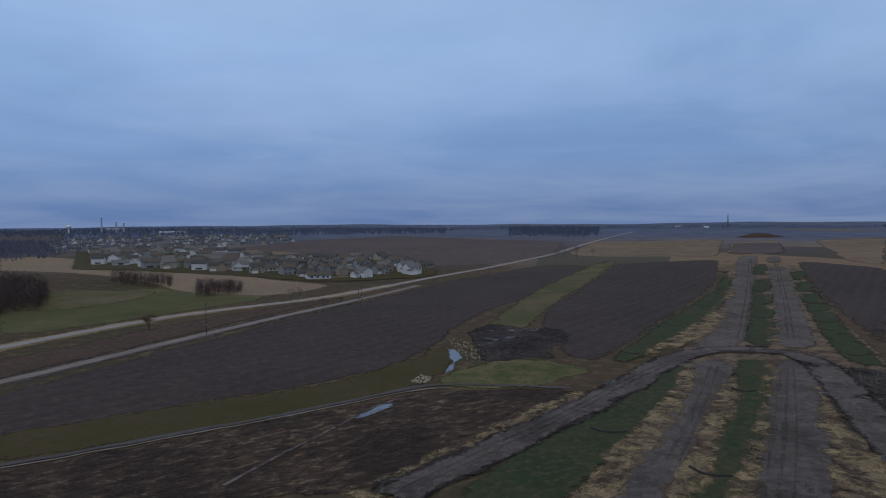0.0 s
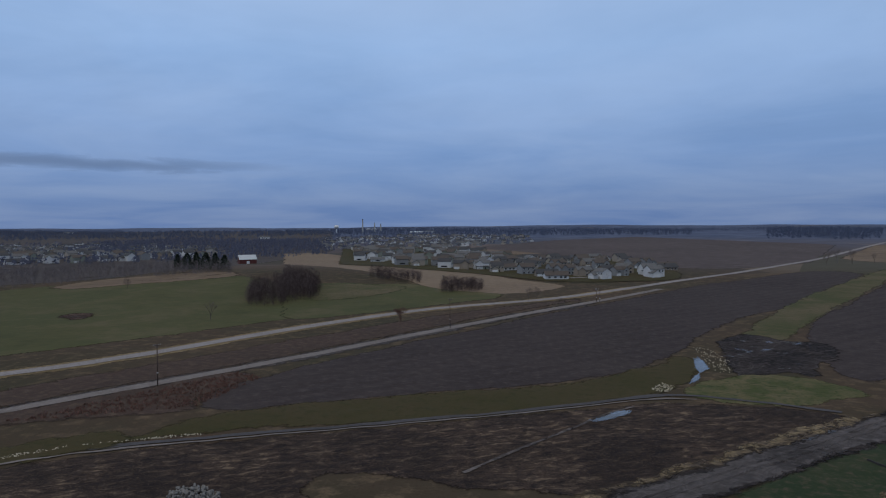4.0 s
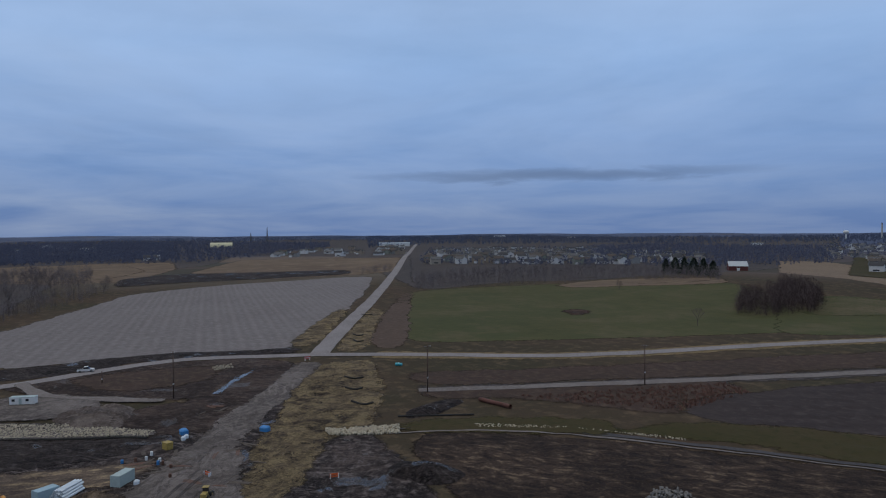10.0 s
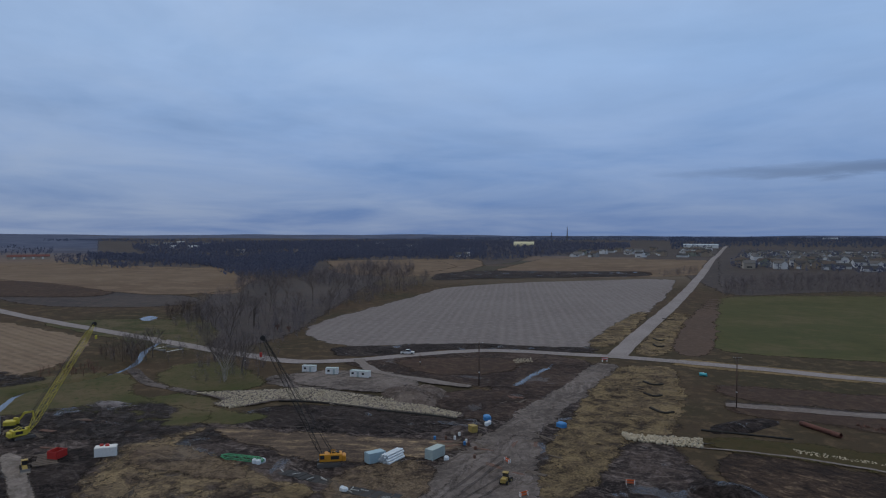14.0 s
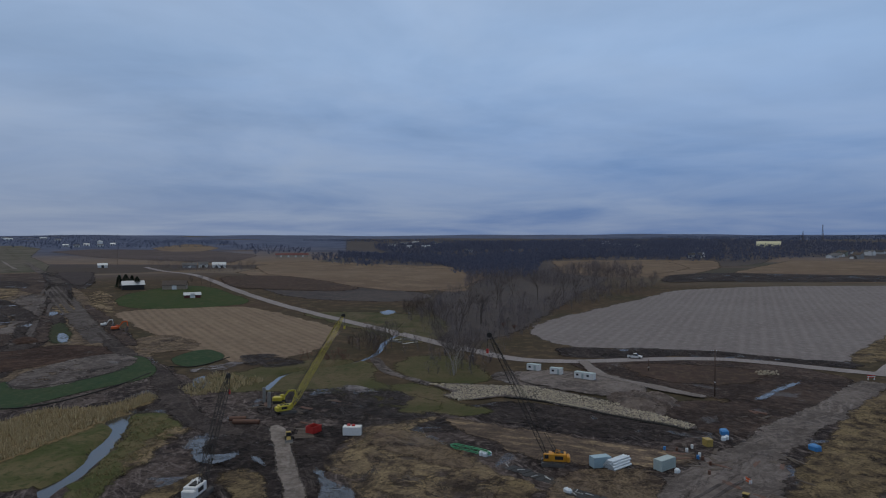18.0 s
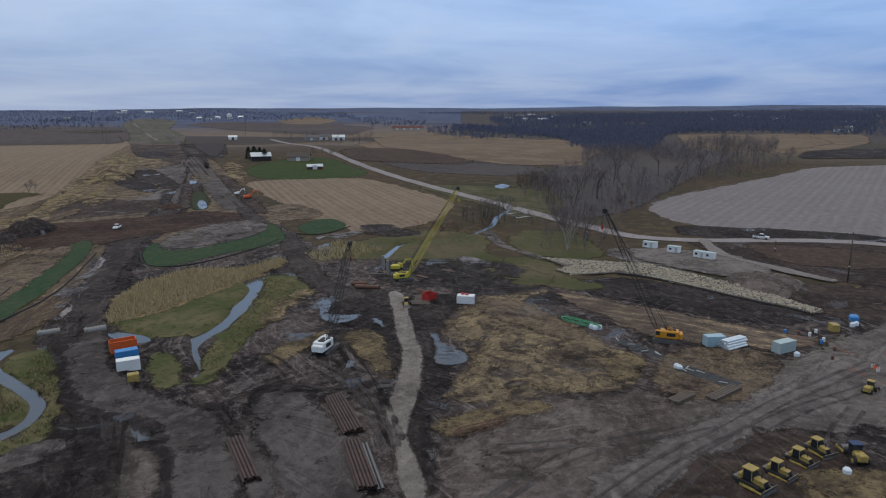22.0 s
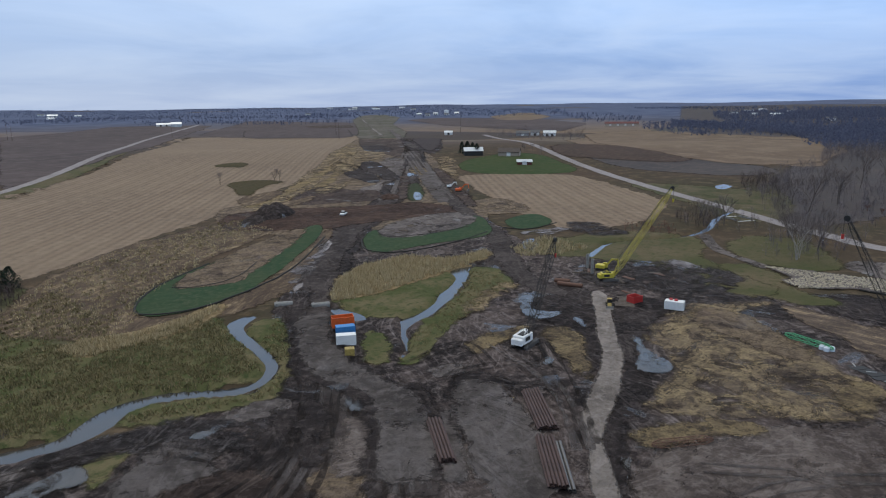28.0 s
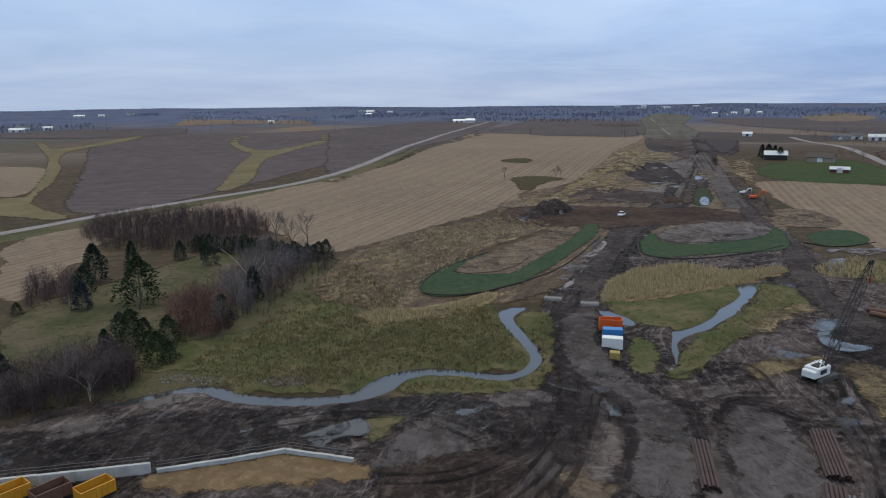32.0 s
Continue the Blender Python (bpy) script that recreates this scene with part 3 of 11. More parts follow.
def build_ground():
    nx, ny = len(GX), len(GY)
    verts = np.stack([XX.ravel(), YY.ravel(), ZZ.ravel()], 1)
    faces = []
    keep = RR < 4880
    for i in range(nx - 1):
        for j in range(ny - 1):
            if keep[i, j] and keep[i + 1, j + 1] and keep[i + 1, j] and keep[i, j + 1]:
                a, b, c, d = i * ny + j, (i + 1) * ny + j, (i + 1) * ny + j + 1, i * ny + j + 1
                faces.append((a, b, c))
                faces.append((a, c, d))
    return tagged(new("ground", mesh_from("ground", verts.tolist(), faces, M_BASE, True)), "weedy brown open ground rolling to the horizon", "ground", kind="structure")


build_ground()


def clip_tri(poly, tri):
    """The part of a polygon inside a counter-clockwise triangle."""
    out_ = poly
    for k in range(3):
        ax, ay = tri[k]
        bx, by = tri[(k + 1) % 3]
        src, out_ = out_, []
        if not src:
            return out_
        px, py = src[-1]
        ps = (bx - ax) * (py - ay) - (by - ay) * (px - ax)
        for qx, qy in src:
            qs = (bx - ax) * (qy - ay) - (by - ay) * (qx - ax)
            if (ps >= 0) != (qs >= 0):
                f = ps / (ps - qs)
                out_.append((px + f * (qx - px), py + f * (qy - py)))
            if qs >= 0:
                out_.append((qx, qy))
            px, py, ps = qx, qy, qs
    return out_


ORDER = [0]


def sheet(name, material, layer, poly, label="", category="ground", smooth_cuts=2, lift=0.0, kind="structure", radius=14.0, wave=1.6, hard=False):
    """A patch of land cover that lies on the terrain, cut to an outline."""
    ORDER[0] += 1
    poly = [tuple(map(float, p)) for p in poly]
    if smooth_cuts:
        poly = rounded(poly, True, smooth_cuts, radius)
    if not hard and "soft" in material:
        poly = grown(poly, min(material["soft"] * 0.6, 2.0) + (0.9 if material["soft"] >= 1.1 else 0.0))
    if wave:
        poly = wavy(poly, wave)
    xs, ys = [p[0] for p in poly], [p[1] for p in poly]
    i0, i1 = max(int(np.searchsorted(GX, min(xs))) - 1, 0), min(int(np.searchsorted(GX, max(xs))), len(GX) - 1)
    j0, j1 = max(int(np.searchsorted(GY, min(ys))) - 1, 0), min(int(np.searchsorted(GY, max(ys))), len(GY) - 1)
    sx, sy, sz = XX[i0:i1 + 1, j0:j1 + 1], YY[i0:i1 + 1, j0:j1 + 1], ZZ[i0:i1 + 1, j0:j1 + 1]
    ins = inside(sx, sy, poly)
    dist = seg_dist(sx, sy, poly + poly[:1])
    touched = set()
    for k in range(len(poly)):
        (ax, ay), (bx, by) = poly[k], poly[(k + 1) % len(poly)]
        n = max(int(math.hypot(bx - ax, by - ay) / 0.7), 1)
        if n > 3000:
            n = 3000
        f = np.linspace(0, 1, n + 1)
        ii = np.searchsorted(GX, ax + f * (bx - ax)) - 1 - i0
        jj = np.searchsorted(GY, ay + f * (by - ay)) - 1 - j0
        touched.update(zip(ii.tolist(), jj.tolist()))
    both = ins[:-1, :-1].astype(int) + ins[1:, :-1] + ins[1:, 1:] + ins[:-1, 1:]
    touched.update((int(a), int(b)) for a, b in np.argwhere((both > 0) & (both < 4)))
    verts, faces, edge, seen = [], [], [], {}

    def off(x, y):
        return lift + (layer + ORDER[0] * 0.04) * (0.018 + math.hypot(x, y) * 0.00003)

    def corner(i, j):
        key = (i, j)
        if key not in seen:
            seen[key] = len(verts)
            x, y = float(sx[i, j]), float(sy[i, j])
            verts.append((x, y, float(sz[i, j]) + off(x, y)))
            edge.append(float(dist[i, j]))
        return seen[key]

    ni, nj = sx.shape
    for i in range(ni - 1):
        for j in range(nj - 1):
            if (i, j) in touched:
                quad = [(i, j), (i + 1, j), (i + 1, j + 1), (i, j + 1)]
                for tri in ((0, 1, 2), (0, 2, 3)):
                    pts = [(float(sx[quad[k]]), float(sy[quad[k]])) for k in tri]
                    cut = clip_tri(poly, pts)
                    if len(cut) < 3:
                        continue
                    zs = [float(sz[quad[k]]) for k in tri]
                    (x0, y0), (x1, y1), (x2, y2) = pts
                    det = (x1 - x0) * (y2 - y0) - (x2 - x0) * (y1 - y0)
                    base = len(verts)
                    for x, y in cut:
                        u = ((x - x0) * (y2 - y0) - (x2 - x0) * (y - y0)) / det
                        v = ((x1 - x0) * (y - y0) - (x - x0) * (y1 - y0)) / det
                        verts.append((x, y, zs[0] + u * (zs[1] - zs[0]) + v * (zs[2] - zs[0]) + off(x, y)))
                        e = 0.0
                        for p, k in zip(pts, tri):
                            if abs(p[0] - x) + abs(p[1] - y) < 1e-6:
                                e = float(dist[quad[k]])
                        edge.append(e)
                    faces.append(tuple(range(base, base + len(cut))))
            elif ins[i, j] and ins[i + 1, j + 1]:
                a, b, c, d = corner(i, j), corner(i + 1, j), corner(i + 1, j + 1), corner(i, j + 1)
                faces.append((a, b, c))
                faces.append((a, c, d))
    me = mesh_from(name, verts, faces, material, True)
    at = me.attributes.new("edge", "FLOAT", "POINT")
    at.data.foreach_set("value", [9.0] * len(edge) if hard else edge)
    return tagged(new(name, me), label, category, kind=kind)


def ribbon(line, width, cuts=2):
    """Outline of a strip along a broken line; width may be one number or one for each end."""
    line = rounded([tuple(map(float, p)) for p in line], False, cuts)
    w0, w1 = width if isinstance(width, tuple) else (width, width)
    left, right = [], []
    n = len(line)
    for k, (x, y) in enumerate(line):
        ax, ay = line[max(k - 1, 0)]
        bx, by = line[min(k + 1, n - 1)]
        d = math.hypot(bx - ax, by - ay) or 1.0
        w = (w0 + (w1 - w0) * k / (n - 1)) / 2
        left.append((x - (by - ay) / d * w, y + (bx - ax) / d * w))
        right.append((x + (by - ay) / d * w, y - (bx - ax) / d * w))
    return left + right[::-1]


def road(name, material, layer, line, width, label, category="road", cuts=2, soft=False):
    return sheet(name, material, layer, ribbon(line, width, cuts), label, category, 0, wave=1.0 if soft else 0.35, hard=not soft)


def ruts(line, layer, material, gap=2.0, width=0.7):
    """Two wheel marks along a line."""
    line = rounded([tuple(map(float, p)) for p in line], False, 2)
    for s in (-1, 1):
        off_ = []
        for k, (x, y) in enumerate(line):
            ax, ay = line[max(k - 1, 0)]
            bx, by = line[min(k + 1, len(line) - 1)]
            d = math.hypot(bx - ax, by - ay) or 1.0
            off_.append((x - (by - ay) / d * s * gap / 2, y + (bx - ax) / d * s * gap / 2))
        road("wheel_track", material, layer, off_, width, "wheel track pressed into the mud", "track", 0)


# ---- land cover, largest first ----
# far country
sheet("woodland_ground", M_WOODFLOOR, 1, [(-3290, -1142), (-3126, -432), (-3319, 603), (-2913, 1340), (-2320, 1548), (-2153, 2192), (-681, 747), (-506, 453), (-481.9, 296), (-1136, 522), (-1368, 395), (-1021, 261), (-801, 51), (-555.5, 8.3), (-323.5, -25.6), (-273.5, -52.1), (-422.5, -89.3), (-693, -126), (-725, -252)], "brown leafless woodland floor", "ground")
sheet("wood_floor_town", M_WOODFLOOR, 1, [(-3344, 1963), (-2512, 2688), (-1476, 3038), (-524, 1077), (-424, 624), (-446, 461), (-529, 385), (-545, 323)], "brown woodland floor on the town edge", "ground")
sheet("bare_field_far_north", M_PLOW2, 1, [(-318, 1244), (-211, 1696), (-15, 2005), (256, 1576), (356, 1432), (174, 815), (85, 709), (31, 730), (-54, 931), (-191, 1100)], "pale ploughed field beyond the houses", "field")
sheet("stubble_far_north", M_TANFAR, 1, [(413, 1414), (704, 1421), (394, 810), (246, 840), (234, 940)], "tan stubble field at the horizon", "field")
sheet("stubble_far_northeast", M_TANFAR, 1, [(642, 1272), (808, 1380), (533, 904), (432, 857)], "tan stubble strip beyond the cutting", "field")
sheet("stubble_far_east", M_TANFAR, 1, [(867, 1355), (1103, 1456), (487, 643), (497, 715)], "tan stubble field on the rise", "field")
# north: fields along the two gravel lanes
sheet("plowed_field_north", M_PLOW, 2, [(-121.2, 157.1), (-113.4, 198.9), (-90, 257.4), (-59.6, 330.3), (-54.8, 345.1), (-20.9, 415.3), (36.6, 536.9), (147, 685), (190, 670), (95.6, 446.5), (47.2, 369.6), (23.4, 307), (13.4, 264.4), (-3.9, 222.1), (-34.7, 195.9), (-62, 181.3), (-83.6, 166), (-91.7, 160.8), (-101.9, 149.4)], "dark ploughed field with harrow lines", "field")
sheet("plowed_field_middle", M_PLOW, 2, [(222, 677), (359, 737), (242.3, 502), (135.3, 332.2), (79.5, 245.8), (61.1, 222.2), (61.5, 265.9), (66, 311.1), (84.6, 372.7), (141.1, 497.4)], "dark ploughed field with curved tractor lines", "field")
sheet("plowed_field_east", M_PLOW, 2, [(439, 716), (461, 608), (179.4, 235.8), (248.2, 366), (337, 534)], "dark ploughed field beside the cutting", "field")
sheet("grass_waterway", M_ROADGRASS, 3, [(227, 734), (234, 710), (146.8, 517.3), (92.3, 398.9), (57, 303.4), (40.2, 277.6), (36.9, 289.6), (54.1, 352.4), (103.4, 483.2)], "olive grass strip between ploughed fields", "field")
sheet("verge_path", M_VERGE, 3, [(-144.2, 85.9), (-136.8, 98.7), (-120.1, 117.6), (-109.8, 128.4), (-107, 143.5), (-90.5, 158.7), (-48.7, 186.1), (-37, 191), (-12.6, 209.7), (1.8, 232.6), (17.8, 264), (16.8, 221.9), (8.5, 204.7), (-16.8, 179), (-42, 161.1), (-63.8, 150.5), (-82.6, 141.5), (-81.8, 143.2), (-120.1, 117.6)], "olive grass verge beside a path", "field")
sheet("black_soil_patch", M_BLACK, 3, [(29.1, 298.2), (46.2, 318.7), (55.5, 295.4), (71.9, 305.2), (66.7, 259), (55.1, 257.7), (53.6, 227.6), (45.2, 240.5), (30, 220.6), (29.8, 250.8)], "patch of black disturbed topsoil", "ground")
sheet("yellow_grass", M_CREEKGRASS, 3, [(9.9, 197.3), (18.3, 217.4), (26.2, 221), (38, 235), (60.9, 221.3), (63, 209), (47.2, 204.1), (41.3, 193), (22.8, 192)], "yellowing grass by the drain", "ground")
# green hill and its surroundings
sheet("green_pasture", M_PASTURE, 2, [(-254.8, 147.2), (-480.3, 284.8), (-473.7, 344.9), (-449, 410), (-409, 466), (-335, 503), (-255.6, 449.4), (-229.8, 482.7), (-167.1, 478.1), (-123.6, 443.6), (-159.7, 358.1), (-187.1, 280.2), (-213.8, 227.6), (-235.6, 184.2)], "green pasture on a low hill", "field")
sheet("stubble_hill", M_TAN, 2, [(-574, 999), (-485, 977), (-296, 784), (-215, 686), (-97.5, 558.3), (-48.1, 524.4), (-80.3, 458.9), (-136.6, 435), (-170.9, 505.8), (-239, 572), (-385, 669)], "tan stubble field on the hillside", "field")
sheet("pasture_strip", M_PASTURE, 2, [(-264.1, 458), (-222.1, 460.7), (-172.4, 498.2), (-142.5, 466.1), (-78.5, 448.7), (-125.6, 370.8), (-158.4, 317.1), (-175.5, 303.4)], "green pasture along the gravel road", "field")
sheet("bare_strip", M_BAREFIELD, 3, [(-312.7, 164.6), (-386.8, 213), (-467.3, 271.1), (-480.3, 284.8), (-245.9, 142.1), (-249.4, 129.1)], "bare brown strip beside the road", "field")
sheet("grey_field", M_GREY, 2, [(-340.7, -21.7), (-376.9, -12.3), (-463.3, 29.4), (-593.4, 87.4), (-640, 167), (-667, 347), (-496, 248.1), (-352.2, 158.7), (-274.6, 105), (-271.2, 88.4), (-290.9, 52.8), (-286.8, 8.8), (-295.8, -9.7)], "pale grey stubble field with planting rows", "field")
sheet("dark_field_edge", M_BLACK, 3, [(-285.8, -9.4), (-286.8, 8.8), (-290.9, 52.8), (-272.6, 88.8), (-271.1, 106.3), (-259.1, 96.6), (-276.5, 50.2), (-266.1, 16.8), (-260.7, -0.4)], "dark soil edge below the stubble", "ground", 1)
sheet("stubble_west", M_TANFAR, 2, [(-939, -30), (-1058, 67), (-1063, 193), (-735, 121), (-735, 47), (-785, -13)], "tan stubble field among the woods", "field")
sheet("stubble_northwest", M_TANFAR, 2, [(-824, 179), (-1146, 341), (-1080, 454), (-984, 563), (-696, 391), (-683, 301), (-689, 224)], "tan stubble field beside the long road", "field")
sheet("stubble_southwest", M_TANFAR, 2, [(-930, -444), (-1032, -407), (-913, -183), (-695, -93), (-522.7, -82.4), (-557.4, -159.9), (-558, -267), (-641, -346)], "tan stubble field past the gravel road", "field")
sheet("brown_field", M_WOODFLOOR, 2, [(-581, -327), (-550.3, -208.9), (-513.2, -102.3), (-449, -104.7), (-437.4, -166.1), (-453.2, -207.9)], "dull brown fallow field", "field")
sheet("creek_meadow", M_MEADOW, 2, [(-373.5, -164), (-389.8, -125.9), (-381.5, -75.6), (-319.8, -57.7), (-275.4, -63.8), (-323.1, -104.3)], "rough meadow by the farm pond", "field")
# highway cutting side
sheet("stubble_field_south", M_TAN, 2, [(-127.4, -394.6), (-229.4, -508.5), (-547, -944), (-734, -739), (-417, -456), (-297.6, -343.5), (-232.6, -307.2), (-166.8, -261.7), (-117.8, -237), (-81.7, -215.3), (-64.4, -211.9), (-62.6, -274.7), (-27.8, -295.6), (-6, -280.3), (21.9, -183.7), (31.1, -289.7), (-72.7, -367.8), (-213.8, -482.6), (-614, -999)], "tan corn stubble field sloping to the cutting", "field")
sheet("stubble_field_east", M_TAN, 2, [(-342.1, -260.3), (-355.3, -254.1), (-384.7, -233.2), (-389.6, -199.7), (-353.8, -150.9), (-319.3, -114.4), (-295.2, -106.7), (-262.1, -103.8), (-240.2, -107.9), (-230.1, -120.2), (-238.5, -135.9), (-262.6, -168.6), (-300.3, -213.1)], "tan stubble field beside the farm", "field", radius=3.0)
sheet("farm_lawn", M_LAWN, 3, [(-404.2, -308.3), (-475.9, -310.4), (-487.6, -285.2), (-415.8, -208), (-388.2, -210.7), (-354.1, -261.2)], "green lawn round the farm sheds", "field")
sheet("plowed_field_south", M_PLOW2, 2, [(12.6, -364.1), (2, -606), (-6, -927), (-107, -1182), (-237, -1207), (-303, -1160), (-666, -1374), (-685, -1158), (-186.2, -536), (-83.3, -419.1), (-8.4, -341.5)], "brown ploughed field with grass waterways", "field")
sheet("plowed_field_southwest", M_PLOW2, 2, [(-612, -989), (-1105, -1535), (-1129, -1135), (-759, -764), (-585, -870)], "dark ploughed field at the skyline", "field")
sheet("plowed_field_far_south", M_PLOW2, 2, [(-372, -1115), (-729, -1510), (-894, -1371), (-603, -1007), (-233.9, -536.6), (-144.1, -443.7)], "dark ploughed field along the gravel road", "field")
# the building site
sheet("site_mud", M_MUD, 2, [(16.4, -120.2), (-8.6, -118.7), (-20.3, -105.8), (-41.1, -95), (-56.8, -92), (-73.2, -94.5), (-113.2, -142.1), (-179.1, -204.6), (-209, -212.4), (-259.3, -229.7), (-309.7, -230.6), (-219, -149.1), (-193.7, -111.1), (-200.1, -92.4), (-197.2, -75.1), (-195.8, -55.7), (-180.5, -19.6), (-173.7, 8.4), (-174.4, 30.4), (-176.8, 35.2), (-240.8, 78.5), (-237.1, 93), (-183.9, 84.8), (-141.7, 72.5), (-107.9, 66.6), (40, 20), (60, -70)], "dark churned mud of a construction site", "ground")
sheet("mulch_bank", M_STRAW, 3, [(-217.6, 85.4), (-234.5, 103.4), (-225.2, 117.4), (-181, 96.3), (-149.6, 78.1), (-151.7, 70), (-144.3, 62.3), (-117.3, 42.7), (-116.8, 31.6), (-140.4, 44.5), (-176.1, 62.4)], "straw-mulched bank with erosion rolls", "ground")
sheet("churned_north", M_MUDROUGH, 2, [(-141.3, 79.3), (-125.9, 97.8), (-98.1, 122.7), (-52.5, 149.8), (-6.3, 179.3), (1.4, 186.2), (24.2, 190.6), (51.7, 188), (42.5, 170.9), (10.4, 138.8), (-11.2, 116.7), (-71.2, 121.5), (-20, 60), (-60, 60)], "churned wet mud with straw and puddles", "ground")
sheet("weed_strip", M_WEEDS, 3, [(-177.7, 107.7), (-161.9, 126.2), (-142, 166.5), (-130.6, 195.4), (-116.3, 187.3), (-121.2, 157.1), (-111.9, 147.5), (-128.7, 136.6), (-152.4, 124.2), (-164.3, 102.4)], "dead reddish weeds on a bank", "ground")
for line in ([(-192, -271.9), (-229.3, -293.2), (-288.1, -332.7), (-364.7, -393.4), (-557, -582)], [(-184.9, -253.6), (-227.8, -277.3), (-288.5, -317.2), (-384.4, -401.1), (-560, -573)]):
    road("field_berm", M_REED, 5, line, 5.0, "straw-coloured berm along the stubble", "ground", soft=True)
sheet("sand_fill", M_SAND, 4, [(-1, -90.1), (-12.7, -88.5), (-21, -87.4), (-28.5, -80.2), (-28.5, -75), (-18, -78.9), (-5.1, -86.3)], "yellow sand fill behind the concrete wall", "ground")
sheet("treeline_meadow", M_MEADOW, 2, [(21.9, -183.7), (-3.1, -205.3), (-39.8, -236.7), (-67.2, -220.7), (-64.3, -170.2), (-64.6, -134.8), (-78.3, -127), (-70.5, -109.9), (-48.4, -111.5), (-34.5, -104.3), (-18.2, -119), (-4.3, -121.1), (16.4, -120.2)], "rough meadow under the cedar trees", "ground")
sheet("yard_gravel", M_CLAY, 3, [(-237.3, -22.5), (-222.7, 10.4), (-215.8, 20.8), (-209.6, 13.2), (-208.9, -13.4), (-219.5, -25.8)], "gravelled trailer yard", "ground")
# corridor seen at the start
sheet("corridor_earth", M_CORRIDOR, 2, [(326, 647), (399, 660), (219, 322.7), (165, 216.8), (83.5, 109.1), (28.2, 113.5), (45.6, 151.3), (84.4, 207), (138.4, 294.6)], "graded brown earth of the new highway", "ground")
# roads
road("gravel_road_north", M_GRAVEL, 6, [(-250.3, 104.7), (-238.3, 121.8), (-225.3, 139.8), (-194.4, 176.7), (-178.4, 212.9), (-158.1, 277.7), (-123.8, 353.9), (-99.1, 384.9), (-54, 430.8), (-4.2, 524.6), (37.8, 598.1), (100, 686), (185, 863), (289, 1120), (455, 1512), (779, 2205)], (7.0, 8.0), "pale gravel county road")
road("gravel_lane", M_LANE, 6, [(-174.9, 105.9), (-163.6, 127.5), (-143.1, 170.6), (-122.3, 214.6), (-96.4, 275.7), (-62.1, 354.1), (-25.1, 428), (13.2, 513.5)], (5.0, 6.0), "narrow pale gravel lane along the field")
road("gravel_road_west", M_GRAVEL, 6, [(-250.3, 104.7), (-254.7, 92.6), (-267.6, 68.5), (-271.1, 49.2), (-263.9, 25.4), (-256.4, 7.8), (-253.7, -8.4), (-255, -22.2), (-270, -37.6), (-285.7, -56.2), (-321.4, -91.9), (-362.5, -137.7), (-419.3, -201), (-499.7, -281.3), (-642, -404), (-818, -570)], 7.0, "pale gravel road curving past the trailers")
road("gravel_road_long", M_GRAVEL, 6, [(-250.3, 104.7), (-328.5, 154.5), (-417.4, 213.1), (-660, 367), (-914, 527), (-1424, 844), (-1880, 1133)], (8.0, 9.0), "straight gravel road running to the town")
road("site_road", M_SITEROAD, 6, [(-236.4, 96.1), (-195.9, 67.5), (-163.3, 44.2), (-143.8, 31.2), (-132.5, 21.6), (-109.4, 6.7), (-89.9, -4.8), (-77.1, -11.2)], (7.5, 12.0), "grey packed-earth site road", soft=True)
road("gravel_road_south", M_GRAVEL, 6, [(63, -284.1), (32.9, -310), (14, -325.4), (-8.5, -345.3), (-35, -362.6), (-56.4, -375.8), (-83.8, -390.9), (-126.3, -420), (-186.9, -486.2), (-257.8, -581.3), (-421.7, -834.9), (-548.7, -1001.6), (-866.7, -1395.1)], (6.5, 7.5), "pale gravel road over the hill")
road("haul_shoulder", M_BLACK, 4, [(-49.1, -59.4), (-56.9, -68.1), (-66.6, -79.5), (-74.3, -88.4), (-83.2, -100.3), (-94.5, -115.2), (-110.5, -132.7), (-139, -157.2), (-177.3, -188.6), (-204.1, -204), (-264.3, -240.2), (-395.7, -337.9), (-703, -620)], 15.0, "black mud shoulders of the haul road", soft=True)
road("haul_road_west", M_HAULTOP, 5, [(-49.1, -59.4), (-56.9, -68.1), (-66.6, -79.5), (-74.3, -88.4), (-83.2, -100.3), (-94.5, -115.2), (-110.5, -132.7), (-139, -157.2), (-177.3, -188.6), (-204.1, -204), (-264.3, -240.2), (-395.7, -337.9), (-703, -620)], (8.5, 9.0), "packed brown haul road over the creek", soft=True)
road("stone_drain", M_CLAY, 5, [(-248.7, -75.2), (-226, -64.9), (-217.1, -55.7), (-207.5, -43.7)], 4.0, "stone-lined drain below the road")
road("path", M_PATH, 6, [(-145.6, 77), (-134.3, 96.9), (-117.7, 115.2), (-79.4, 139.1), (-42.2, 161.4), (-6.6, 186.8), (8.3, 198.9), (31.5, 194.6), (48.8, 189.6)], 2.2, "dark paved path along the mud")
